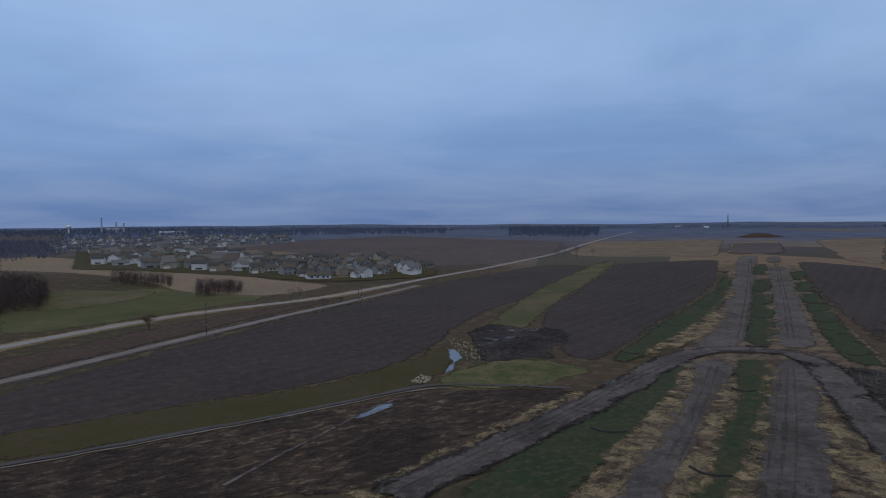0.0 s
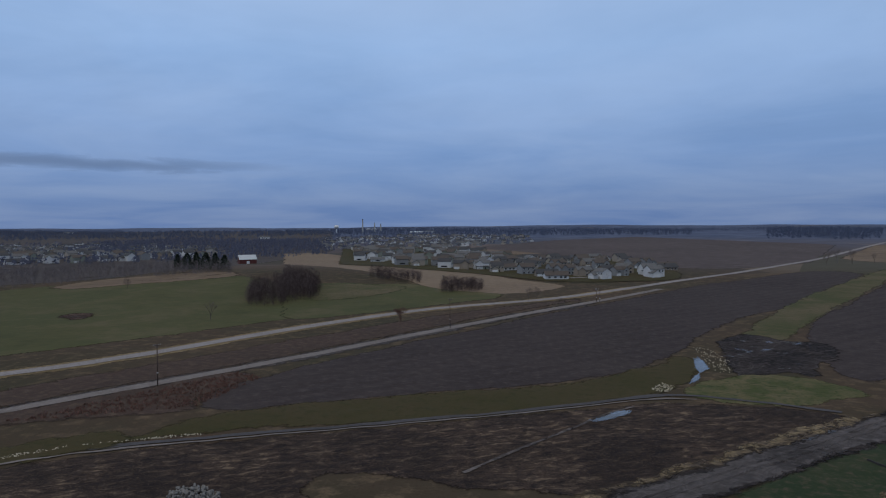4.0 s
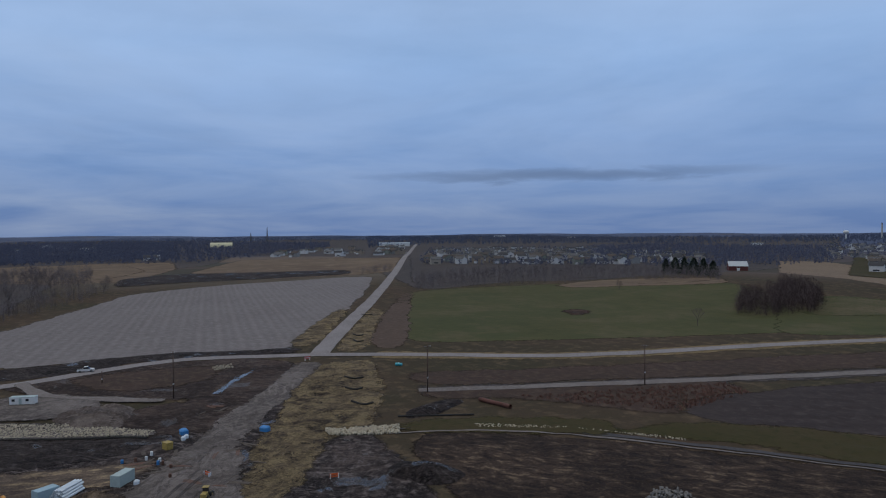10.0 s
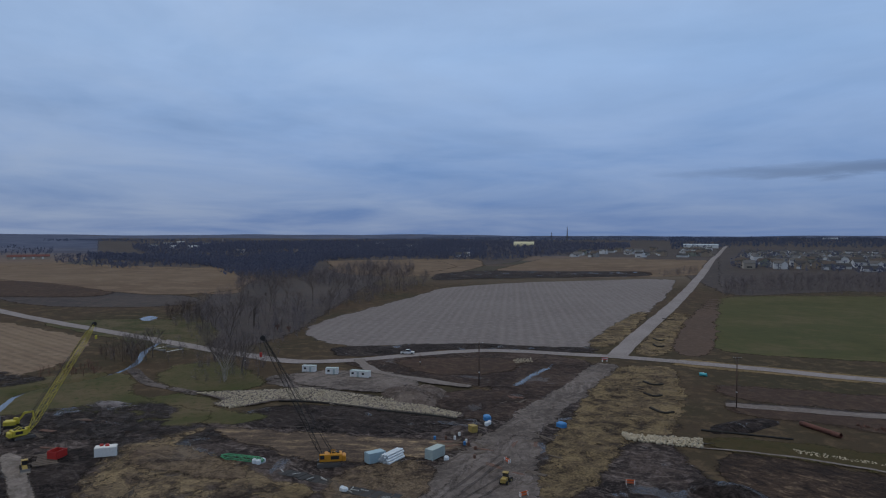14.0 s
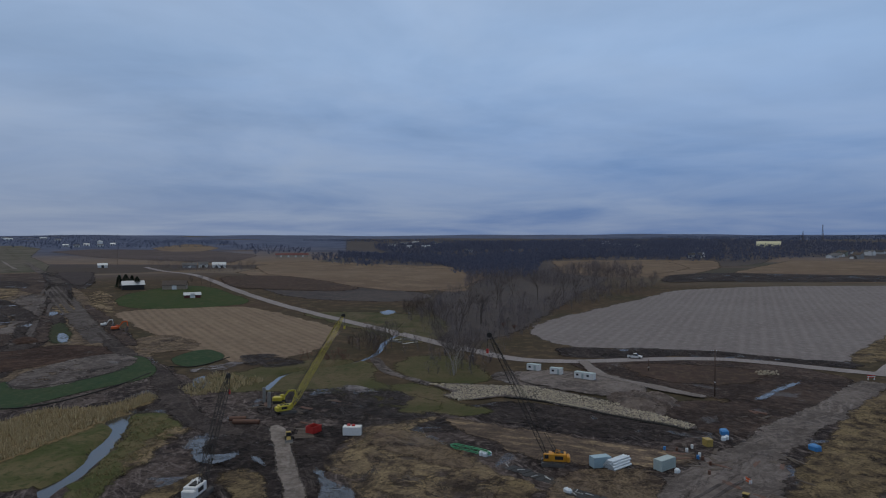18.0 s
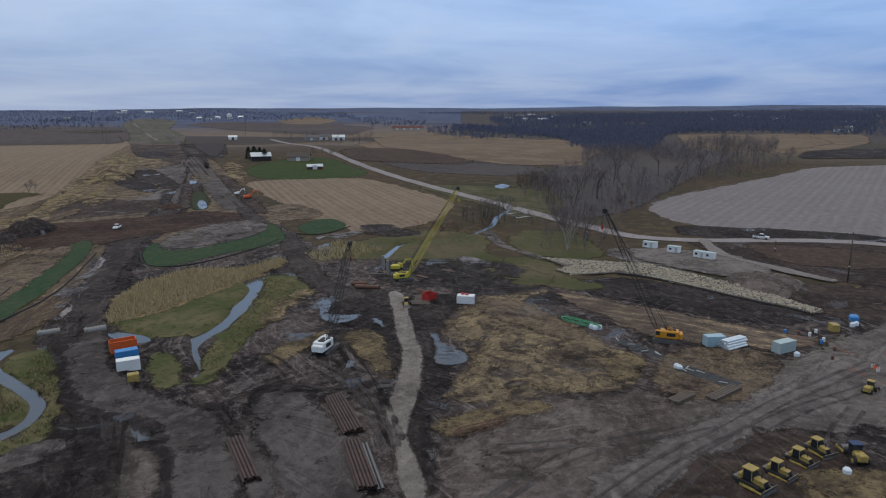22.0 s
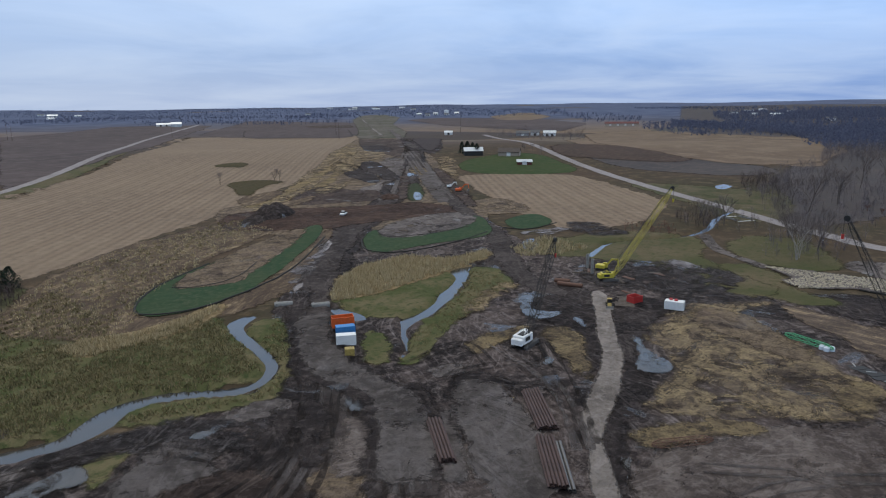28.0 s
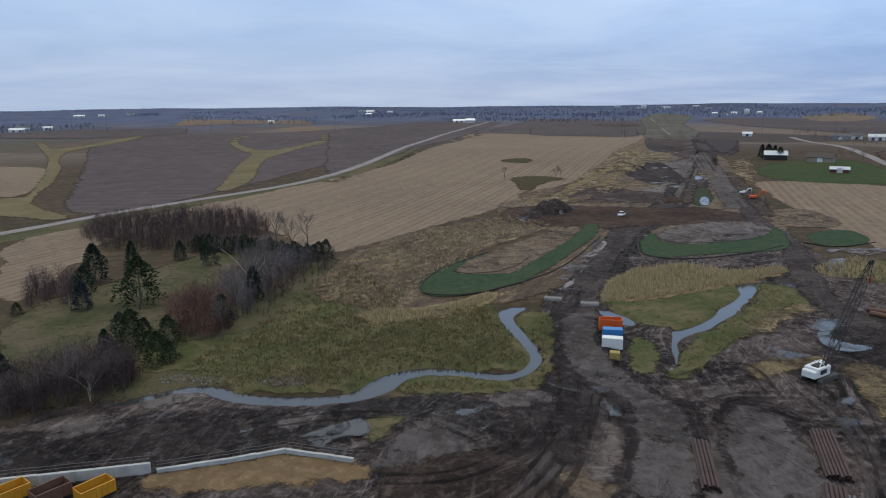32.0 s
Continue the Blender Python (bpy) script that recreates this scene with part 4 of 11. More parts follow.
# water
for name, spec in (("creek", grown(CREEK, 1.6)), ("creek_middle", grown(CREEK_MIDDLE, 1.4)), ("culvert_pool", grown(CULVERT_POOL, 1.4)),
                   ("creek_upper", [(-188.8, -96), (-231, -110.6), (-310.2, -90.9), (-328.5, -78.7), (-252.7, -69.4), (-195, -87.2)])):
    me = mesh_from(name, [(x, y, -0.75) for x, y in spec], [tuple(range(len(spec)))], M_WATER)
    tagged(new(name, me), "still grey creek water reflecting the sky", "water", kind="structure")
for name, spec in (("farm_pond", [(-389, -113.8), (-402, -111.4), (-398.1, -106.1), (-381.9, -103.1), (-374.7, -107.2)]), ("drain_water", [(-203.4, 50.4), (-239.3, 75.3), (-238, 76.2), (-205.7, 54.2)]), ("puddle_5", [(17.3, 277.1), (20.8, 240.8), (21.5, 230.7), (16.3, 215.1), (12, 204.4), (15.3, 222), (18.5, 235.9)])):
    sheet(name, M_PUDDLE, 7, spec, "shallow grey standing water", "water")

sheet("black_yard", M_WETSOIL, 3, [(-255.5, -2.4), (-263.6, 16.7), (-265.9, 48.3), (-256.9, 83.7), (-237.4, 92), (-195.9, 67.5), (-164.3, 44.5), (-169.6, 36.7), (-175.1, 30.3), (-185.3, 20.9), (-198.9, 25.8), (-202.8, 40.4), (-201, 47.1), (-222.6, 21.4), (-228.9, 10.7)], "black disturbed soil between the roads", "ground")
sheet("weedy_yard", M_WEEDS, 4, [(-256.6, 16.2), (-256.1, 46.5), (-249.6, 72.1), (-229.6, 58), (-221.5, 40.2), (-231.7, 22.3)], "weedy island between the roads", "ground")
sheet("black_bank", M_BLACK, 3, [(-186.9, -31.7), (-191, -6.4), (-179.4, 11.3), (-169.3, 29.2), (-170.3, 33.9), (-159.4, 20.7), (-162.4, -0.3), (-172.2, -20.3), (-172.7, -31.8)], "black mud below the stone bank", "ground")
sheet("green_bank", M_ROADGRASS, 3, [(-203.3, -57.4), (-207.7, -50), (-198, -36.4), (-190.3, -36.4), (-182.7, -21.5), (-173.2, -24.3), (-174.1, -37.1), (-176.4, -46.2), (-182.9, -53)], "olive grass below the stone bank", "ground")
sheet("green_bank_road", M_ROADGRASS, 3, [(-237, -63.6), (-254.4, -61.2), (-261.4, -47.9), (-242.9, -33.9), (-211.7, -24.9), (-211.1, -44.9), (-215.3, -53.3)], "olive grass under the cottonwoods", "ground")
sheet("olive_meadow_far", M_ROADGRASS, 3, [(-241.2, -101.3), (-243, -78.4), (-229.3, -67.5), (-214, -66.9), (-191, -47.3), (-181.8, -33.6), (-170.4, -39), (-181, -54.8), (-196, -78.5), (-183.7, -100.8), (-189.8, -121.2), (-212, -116)], "olive meadow beside the creek", "ground")
sheet("weed_field_road", M_WEEDS, 2, [(-201.3, 116.9), (-184.9, 144.3), (-162.7, 194), (-142.2, 249.6), (-112.3, 321.1), (-74.8, 390.3), (-26.6, 454.8), (-65.3, 372.3), (-126.2, 221.4), (-147.7, 176.1), (-167.5, 130.6), (-182, 108.7)], "reddish dead weeds between road and lane", "field")
for k, spec in enumerate(([(-50, -87.1), (-50.3, -85.3), (-48.2, -85.1)], [(-12.8, 165.5), (-3.3, 179.5), (-1.7, 176), (-10, 164.3)])):
    sheet("puddle", M_PUDDLE, 8, spec, "shallow rain puddle on the mud", "water", wave=1.4)
road("drain_line", M_CLAY, 7, [(-33, 124), (-25, 140), (-15, 158.8), (-10.3, 170.3), (-1.8, 181.7)], 1.0, "thin pale drain running through mud", "drain")

for spec in ([(-132.7, -83.2), (-142.3, -84.9), (-149.9, -79.2), (-140.9, -67.6), (-128.6, -63.9), (-127.3, -73.3)], [(-176.6, -87.3), (-196, -78.5), (-194.3, -55.3), (-184.3, -45.6), (-170.1, -48.3), (-163.8, -65.7), (-159.6, -77.3)], [(-245.9, -134.2), (-245.4, -108.1), (-233.2, -95.6), (-220.3, -108.6)], [(-36, -95.8), (-47.7, -87.2), (-61.2, -73.7), (-56.6, -68.5), (-46.1, -74.9), (-35.4, -84.5)], [(15.5, -109.4), (-7.6, -109.2), (-23.9, -101.4), (-39.1, -90.6), (-33.5, -86.3), (-15, -92.6), (1.1, -97.8), (14.5, -98.6)], [(-176.5, -70.3), (-204.4, -60.4), (-188.2, -43.5), (-169.3, -50.9), (-164.4, -62.3)], [(-197.4, -69.1), (-194.3, -52.2), (-166.9, -43.8), (-166.6, -58.4)]):
    sheet("wet_mud_patch", M_WETMUD, 4, spec, "black wet mud with standing water", "ground", wave=2.0)
road("path_edge", M_LANE, 7, [(-141, 76.8), (-131.8, 95.1), (-115.8, 113.3), (-78.3, 137.1), (-41.6, 159.1), (-6.5, 184), (4.7, 192.3), (14.6, 193.4)], 0.8, "pale gravel edge of the path", "path")

road("road_verge_south", M_ROADGRASS, 0, [(61.6, -277.4), (32.2, -301.6), (13.7, -315.8), (-8.1, -334.3), (-33.7, -350.2), (-54.2, -362.3), (-80.5, -376.1), (-121.1, -403), (-178.6, -464.9), (-242.4, -546.8), (-374.1, -740.6), (-494.9, -903.5), (-754.9, -1215)], 22.0, "grassy verge of the gravel road", "ground", soft=True)
road("road_verge_north", M_REED, 0, [(-236.7, 123.3), (-225.3, 139.8), (-194.4, 176.7), (-178.4, 212.9), (-158.1, 277.7), (-123.8, 353.9), (-99.1, 384.9), (-54, 430.8), (-4.2, 524.6)], 13.0, "straw-coloured road verge", "ground", soft=True)
road("lane_verge", M_WOODFLOOR, 0, [(-174.9, 105.9), (-163.6, 127.5), (-143.1, 170.6), (-122.3, 214.6), (-96.4, 275.7), (-62.1, 354.1), (-25.1, 428)], 11.0, "thin dead grass along the lane", "ground", soft=True)
sheet("straw_ditch_west", M_STRAW, 0, [(-275.5, 101.4), (-302.4, 117.1), (-343, 144.4), (-405.9, 186.8), (-389.7, 184), (-324.2, 144.5), (-269.9, 111.1)], "straw-mulched ditch beside the road", "ground", wave=1.2)
sheet("straw_ditch_east", M_STRAW, 0, [(-254.8, 113.6), (-284.1, 132.2), (-327, 160.4), (-391.7, 202), (-378.1, 203.9), (-305.5, 159.1), (-248, 124.2)], "straw-mulched ditch on the field side", "ground", wave=1.2)
sheet("green_verge_path", M_VERGE, 5, [(-147.4, 83), (-140.6, 102), (-130.3, 117.3), (-116.7, 129.8), (-108.3, 120.5), (-128.2, 100.3), (-139.7, 80.2)], "green verge above the path", "ground")
sheet("bare_pasture_patch", M_BROWN, 5, [(-299.9, 284.1), (-305.5, 296.2), (-299.4, 301.9), (-284, 294.2), (-278.9, 274.6)], "worn brown patch in the pasture", "ground")
sheet("dry_pasture_top", M_TANFAR, 4, [(-441.3, 402.7), (-443, 451), (-421, 496), (-365, 538), (-321.2, 492.7), (-351.6, 457.9), (-385.6, 425.1), (-406.5, 394.6)], "dry paddock grass on top of the hill", "field")
sheet("dry_pasture_end", M_ROADGRASS, 4, [(-245.4, 428.1), (-229, 470.7), (-184.2, 476.1), (-164.7, 471.3), (-170.2, 419), (-188.2, 386.6), (-210.7, 382.3)], "dry grass below the tree clump", "field")
road("paddock_fence_line", M_BROWN, 5, [(-486, 444), (-473, 481), (-431, 508), (-387, 522)], 4.0, "worn earth along the paddock fence", "ground", soft=True)
road("paddock_fence_line", M_BROWN, 5, [(-394.4, 449.2), (-363, 472.9), (-350, 516)], 3.0, "worn earth along the paddock fence", "ground", soft=True)

sheet("stubble_woods_edge", M_TANFAR, 2, [(-1068, -29), (-1158, 113), (-1134, 232), (-912, 188), (-754, 115), (-757, 55), (-797, 2), (-864, -20)], "tan stubble field between the woods", "field")



sheet("black_wet_ground", M_WETMUD, 1, [(-200.5, -70.2), (-190.2, -51.1), (-174.1, -37.1), (-168.4, -23.6), (-158.6, -26.9), (-157.9, -42.5), (-154.4, -54.2)], "black wet mud beyond the tank", "ground", wave=2.0)

for spec in ([(-166.5, -186), (-162.7, -181), (-133.6, -155.6), (-135.2, -158.6)], [(-132.2, -156.1), (-130.7, -153.2), (-118.4, -143), (-119.5, -145.8)], [(-118.7, -145.2), (-117.5, -142.7), (-107.8, -134.7), (-109.3, -138)]):
    sheet("torn_sheeting", M_GRAVEL, 4, spec, "pale torn sheeting along the haul road", "debris", wave=1.2)
sheet("dark_bank_creek", M_BLACK, 1, [(-165.7, -134.9), (-176.4, -121.2), (-166, -106.4), (-154.3, -91.9), (-149.6, -96.2), (-160.8, -114.7), (-156.8, -125.8)], "dark wet bank above the creek", "ground", wave=2.0)

# ---- the building site, patch by patch ----
sheet("far_corridor", M_CORRIDOR, 1, [(-656, -669.1), (-705.2, -627.4), (-374.6, -299.1), (-315.5, -240.9), (-250.4, -176.8), (-228.3, -156), (-249, -194.1), (-178.1, -154), (-160.8, -201.8), (-147.1, -227), (-177.4, -278.2), (-197.5, -279.3), (-232.2, -295), (-280, -331.3), (-341.2, -385.9), (-422.2, -459.9)], "graded earth of the new road line", "ground", wave=0.8)
sheet("far_corridor_grass", M_OLDLANE, 1, [(-656, -669.1), (-705.2, -627.4), (-839.6, -740.4), (-1076.1, -989.8), (-1511.1, -1357.5), (-1734, -1637.5), (-1614, -1624.3), (-1257.3, -1297.1), (-871.6, -884.3)], "grassed far end of the new road line", "ground", wave=0.8)
road("far_lane", M_GRADED, 2, [(-648.2, -577), (-806.8, -738.3), (-1007.1, -953.8), (-1339.9, -1294.2), (-1673.2, -1625.8)], 9.0, "far graded lane", "road", soft=True)
road("far_lane", M_GRADED, 2, [(-665, -632), (-796.8, -772.4), (-996.4, -991.7), (-1263.7, -1273.4)], 8.0, "far graded lane", "road", soft=True)
sheet("dark_cutting_head", M_WETSOIL, 2, [(-646.3, -657.5), (-682.8, -607.6), (-473.1, -405.2), (-397.2, -346.3), (-416.2, -385.8), (-431.8, -417.7), (-483.8, -486.4)], "dark wet subsoil at the head of the cutting", "ground", wave=0.8)
sheet("straw_spoil_bank", M_STRAWTHIN, 2, [(-437.9, -476.7), (-492.7, -517.8), (-484, -467.6), (-415.2, -389.3), (-376.6, -364.1), (-371.9, -386.9), (-332.4, -360.3), (-297.4, -336.7), (-247.8, -293.4), (-207.9, -263.3), (-185.2, -249.7), (-185.5, -263), (-238.5, -302.7), (-300.6, -354.9), (-361.4, -405.5)], "straw-strewn spoil bank beside the stubble", "ground", wave=0.8)
sheet("black_spoil_foot", M_BLACK, 2, [(-348.1, -376.9), (-346.5, -356), (-319.6, -306.6), (-287.1, -277.7), (-293.2, -297.5), (-303.6, -320.9)], "black wet soil below the spoil bank", "ground", wave=0.8)
sheet("clay_cut", M_CLAY, 2, [(-357.6, -343.2), (-402.1, -377.2), (-406.7, -363), (-365, -323.6), (-319.8, -292.8), (-275.9, -256.4), (-244.8, -233), (-230.8, -243.7), (-247.4, -264.4), (-269.2, -273.8), (-283.9, -274.6), (-317.3, -299.2)], "grey clay exposed in the cutting", "ground", wave=0.8)
sheet("clay_ramp", M_GRADED, 2, [(-518.1, -461.8), (-516.4, -448.8), (-371.7, -306.2), (-288.3, -224.1), (-263.1, -202.9), (-255.1, -205.2), (-284, -235.2), (-329.8, -280.8), (-404.5, -357.8)], "pale graded ramp along the cutting", "ground", wave=0.8)
sheet("black_slope", M_BLACK, 2, [(-661.1, -577.2), (-715.6, -569.6), (-476.6, -379.1), (-426.7, -350.7), (-454.2, -384.6)], "black topsoil slope beside the cutting", "ground", wave=0.8)
sheet("brown_embankment", M_BROWN, 3, [(-170.9, -262), (-195.9, -256.8), (-210.1, -241), (-231.6, -223.9), (-251.4, -215.3), (-249, -194.1), (-238, -172.5), (-225.4, -167.7), (-222, -184.9), (-206.3, -191.5), (-191.9, -197.6), (-173.3, -200.1), (-159.4, -216.3), (-150.1, -231.5)], "band of red-brown subsoil across the cutting", "ground", wave=0.8)
sheet("brown_pad", M_WETSOIL, 3, [(-267.8, -304.9), (-259.6, -272.5), (-273.3, -263.1), (-244.8, -233), (-222.7, -248.1), (-210.9, -255), (-211.6, -269.6)], "dark tracked subsoil in the cutting", "ground", wave=0.8)
sheet("cutting_grass", M_GREENOLD, 3, [(-289.9, -259), (-306.9, -262.5), (-283.1, -237.5), (-251.9, -213.8), (-254.1, -227)], "small green patch in the cutting", "ground", wave=0.8)
sheet("cutting_pond", M_PUDDLE, 4, [(-279.2, -242.3), (-277.4, -236.3), (-257.7, -217.3), (-251.9, -218.5)], "small pool in the cutting", "water", wave=0.4)
sheet("cutting_pond", M_PUDDLE, 4, [(-338.3, -300.4), (-336.8, -290.2), (-324.3, -281.3), (-324, -288.8)], "small pool in the cutting", "water", wave=0.4)
sheet("pale_heap_ground", M_STRAWTHIN, 3, [(-366.4, -319.9), (-370, -310.6), (-344.2, -285.7), (-329.5, -281.5), (-343.9, -300.6)], "pale sandy spoil", "ground", wave=0.8)
for line in ([(-244.8, -233), (-301.2, -277), (-363.4, -327.9), (-438.4, -388.5)], [(-246.7, -227.9), (-303, -272.5), (-365, -323.6)], [(-263, -203.2), (-332.4, -274.4), (-452.2, -394.6)], [(-256, -202.7), (-330.4, -279.2), (-438.2, -389.5)]):
    ruts(line, 5, M_GRADED, 3.4, 1.6)
road("track_east", M_HAULTOP, 4, [(-280.3, -218), (-243.6, -182.4), (-221.4, -156.7), (-208.9, -140.5), (-188.8, -124), (-169, -108.3), (-154.3, -91.9), (-146.6, -80.7)], (6.0, 6.0), "grey-brown wheel track beside the seeded strips", "road", soft=True)
sheet("tan_corner", M_CORRIDOR, 3, [(-269, -196.8), (-287.4, -188.8), (-263.2, -155.1), (-249.2, -158.3), (-238.1, -168.2)], "bare tan corner of the stubble", "ground", wave=0.8)
sheet("green_mat_long", M_GREEN, 4, [(-75.8, -157.4), (-80.8, -165.7), (-93.9, -175.3), (-116.4, -185.7), (-147.5, -195.7), (-180.1, -211.2), (-180.5, -205.2), (-163.2, -188.2), (-137.1, -169.6), (-117.3, -156.1), (-102.9, -147.4), (-89.9, -144.2), (-78.4, -144.5), (-73.3, -148)], "dark green newly seeded strip with a black sock", "ground", wave=0.4)
sheet("mat_inner", M_CORRIDOR, 5, [(-92, -167.9), (-102.6, -176.9), (-129.6, -191.8), (-169.9, -210), (-171.1, -205.3), (-148.7, -187.2), (-128.7, -174.1), (-110.7, -161.3), (-103.2, -159.1), (-94, -162.5)], "bare strip inside the seeded grass", "ground", wave=0.4)
sheet("green_mat_middle", M_GREEN, 4, [(-164.7, -167.7), (-179.5, -180.3), (-188.5, -181.5), (-176.9, -167.4), (-186.6, -158), (-220.3, -157.4), (-236.1, -171.8), (-231.3, -161.1), (-213.5, -144.2), (-199.2, -137.3), (-183, -144.7), (-166.8, -148.6), (-152.4, -151.5)], "dark green newly seeded strip", "ground", wave=0.4)
sheet("mat_middle_inner", M_CLAY, 5, [(-188, -181.9), (-209.1, -186.5), (-233.3, -184.9), (-237.3, -172.7), (-220.3, -157.4), (-198.6, -157.1), (-180.6, -160.9), (-175.4, -167.4)], "bare grey soil inside the seeded strip", "ground", wave=0.4)
sheet("green_mat_small", M_GREEN, 4, [(-232.3, -152.8), (-256.7, -151.7), (-243.9, -134.5), (-230.1, -129.8), (-217, -134.8), (-222.9, -144.8)], "small seeded green strip", "ground", wave=0.4)
sheet("disturbed_bank", M_STREAK, 2, [(-54.3, -179), (-73, -204.9), (-105.1, -229.2), (-135.1, -240.4), (-169.5, -250), (-173.2, -233.6), (-182.1, -224.9), (-160.2, -212.4), (-121.3, -193.3), (-91.4, -177.6), (-75.4, -159.2), (-72.1, -147.1), (-80.8, -140.3), (-72.7, -134.3), (-61.6, -137.4), (-55.5, -151.5), (-48.4, -161.1)], "disturbed brown bank with dry grass streaks", "ground", wave=0.8)
sheet("disturbed_foot", M_STREAK, 2, [(-80.8, -140.3), (-96.3, -143.4), (-122.9, -157.7), (-158.8, -184.8), (-179.9, -200.3), (-170.8, -188.6), (-134.2, -157.5), (-109.2, -139.1), (-100.2, -136), (-83.6, -134.5)], "churned strip between haul road and seeded grass", "ground", wave=0.8)
sheet("creek_meadow_left", M_CREEKGRASS, 3, [(-44.8, -159.4), (-53.9, -148.4), (-51.1, -130.7), (-69.6, -137.3), (-85.2, -136.7), (-80.8, -126.4), (-74.5, -108.4), (-72, -100.6), (-68.3, -97.4), (-60.5, -100.2), (-52.8, -106.8), (-43.8, -107.2), (-38.2, -103.5), (-33.3, -104.4), (-24.9, -109.1), (-19.2, -112.8), (-18.8, -118.1), (-12.3, -128.3), (-5.8, -129.2), (-1.8, -139.6), (-9.1, -144.1), (-22.8, -141.6), (-35.9, -146.7)], "rough green and straw meadow inside the creek bend", "ground", wave=0.8)
sheet("creek_meadow_inner", M_CREEKGRASS, 3, [(-43.2, -98.4), (-45.7, -101.6), (-50.2, -101.7), (-56.2, -97.8), (-61.1, -92.3), (-65.3, -92.4), (-71.6, -95.4), (-75.8, -100), (-78.5, -106.3), (-80.8, -113.7), (-82.8, -120.2), (-87.6, -124.3), (-92.8, -123.3), (-86.3, -111.7), (-80.2, -102.9), (-71.5, -93.5), (-65.5, -88.2), (-60.2, -89.2), (-53, -92.2), (-46.9, -95.1)], "grassy creek bank", "ground", wave=0.8)
sheet("reed_left", M_REED, 4, [(-51.5, -142.1), (-58, -144.3), (-67.3, -138.7), (-80.8, -140.4), (-89.8, -144.1), (-89.3, -140.1), (-80.7, -132.1), (-69.5, -131.2), (-61.7, -133), (-53.7, -133.7)], "tall dry grass above the creek", "ground", wave=0.8)
sheet("meadow_middle", M_CREEKGRASS, 3, [(-110.1, -123.9), (-117.3, -118.4), (-130.5, -117.6), (-151.7, -118.7), (-146.5, -111.7), (-138.7, -107.8), (-130.6, -105.8), (-123.2, -101.2), (-112.1, -98.8), (-106.7, -102.9), (-106.2, -110.5)], "green meadow inside the creek bend", "ground", wave=0.8)
sheet("reed_middle", M_REED, 4, [(-109, -123.4), (-124.4, -136.8), (-141.5, -143.4), (-157, -139.9), (-163.9, -126.5), (-180.2, -125), (-175, -119), (-152.9, -118.7), (-142.1, -118.3), (-128.5, -117.6), (-114.2, -119.1)], "tall dry reeds between creek and haul road", "ground", wave=0.8)
sheet("meadow_right", M_CREEKGRASS, 3, [(-157.1, -114.8), (-160.9, -111.1), (-155.4, -101.3), (-147.9, -94.2), (-138.8, -94.3), (-125.3, -89.4), (-116.2, -88.4), (-103.1, -84.6), (-93.4, -80.3), (-87.4, -79), (-94.3, -83.6), (-101.5, -89.3), (-107.2, -91.8), (-119.4, -95.3), (-134.6, -101.1), (-149.2, -108.2)], "green creek bank beside the mud", "ground", wave=0.8)
sheet("straw_bank_right", M_STRAWTHIN, 4, [(-142.2, -97.6), (-150.3, -95.5), (-146.3, -91.9), (-134.4, -91.9), (-118.9, -87.6), (-116.2, -88.4)], "dry straw on the creek bank", "ground", wave=0.8)
sheet("container_weeds", M_CREEKGRASS, 3, [(-95.1, -97.8), (-99.4, -97.3), (-94.9, -90.3), (-87.5, -84.5), (-83.8, -83.6), (-89.3, -90.1)], "weeds beside the containers", "ground", wave=0.8)
sheet("creek_weeds_pond", M_CREEKGRASS, 4, [(-33.2, -87.6), (-35.5, -89.9), (-40, -91.3), (-40.3, -89.9), (-35.8, -86.1), (-32.8, -84.5)], "weeds on the pond bank", "ground", wave=0.8)
sheet("black_shoulder_left", M_BLACK, 3, [(-145.8, -88.5), (-154.7, -81.4), (-158.2, -75.6), (-127.4, -59.3), (-110.2, -49.9), (-101.3, -48.1), (-107.9, -53.6), (-117.8, -61.2), (-126, -69), (-132, -76.9)], "black mud beside the crane track", "ground", wave=0.8)
sheet("black_shoulder_right", M_BLACK, 3, [(-158.2, -70.2), (-157, -57), (-149, -51.8), (-136.5, -51.9), (-121.5, -49), (-107.5, -41.5), (-103.3, -36.8), (-94.6, -38.3), (-83.8, -34.6), (-73.3, -29.3), (-69.9, -29.4), (-82.7, -36.3), (-107.1, -44.6), (-126.3, -54.2)], "black mud on the far side of the crane track", "ground", wave=0.8)
sheet("crane_track", M_CRANEROAD, 5, [(-156.5, -75.2), (-142.1, -67.4), (-127.4, -59.4), (-115.6, -52.4), (-107.2, -48.5), (-99.6, -47.1), (-92.8, -45.1), (-87.1, -42.8), (-79.6, -38.2), (-73.4, -34.1), (-66.9, -30.1), (-68.3, -27.9), (-77.3, -33.1), (-84, -37.5), (-89.4, -39.1), (-97.5, -41.7), (-107, -44.7), (-117.6, -49.3), (-126.9, -54.5), (-140.2, -61.9), (-155.5, -69.4)], "pale gravel crane access track", "road", wave=0.5)
sheet("mulch_slope", M_STRAWTHIN, 4, [(-137.4, -51.7), (-147.7, -49), (-160.8, -47.9), (-156.6, -38.6), (-149.5, -28.7), (-139, -19.3), (-130.1, -14), (-129.1, -8), (-122, -6.6), (-112, -10.3), (-107.9, -14.5), (-107.5, -22.2), (-103.6, -26.2), (-97.8, -31.4), (-98.7, -37.2), (-107.3, -36.8), (-114.1, -35.7), (-124.5, -41.5), (-128.7, -47.1)], "straw-covered hump of bare earth", "ground", wave=0.8)
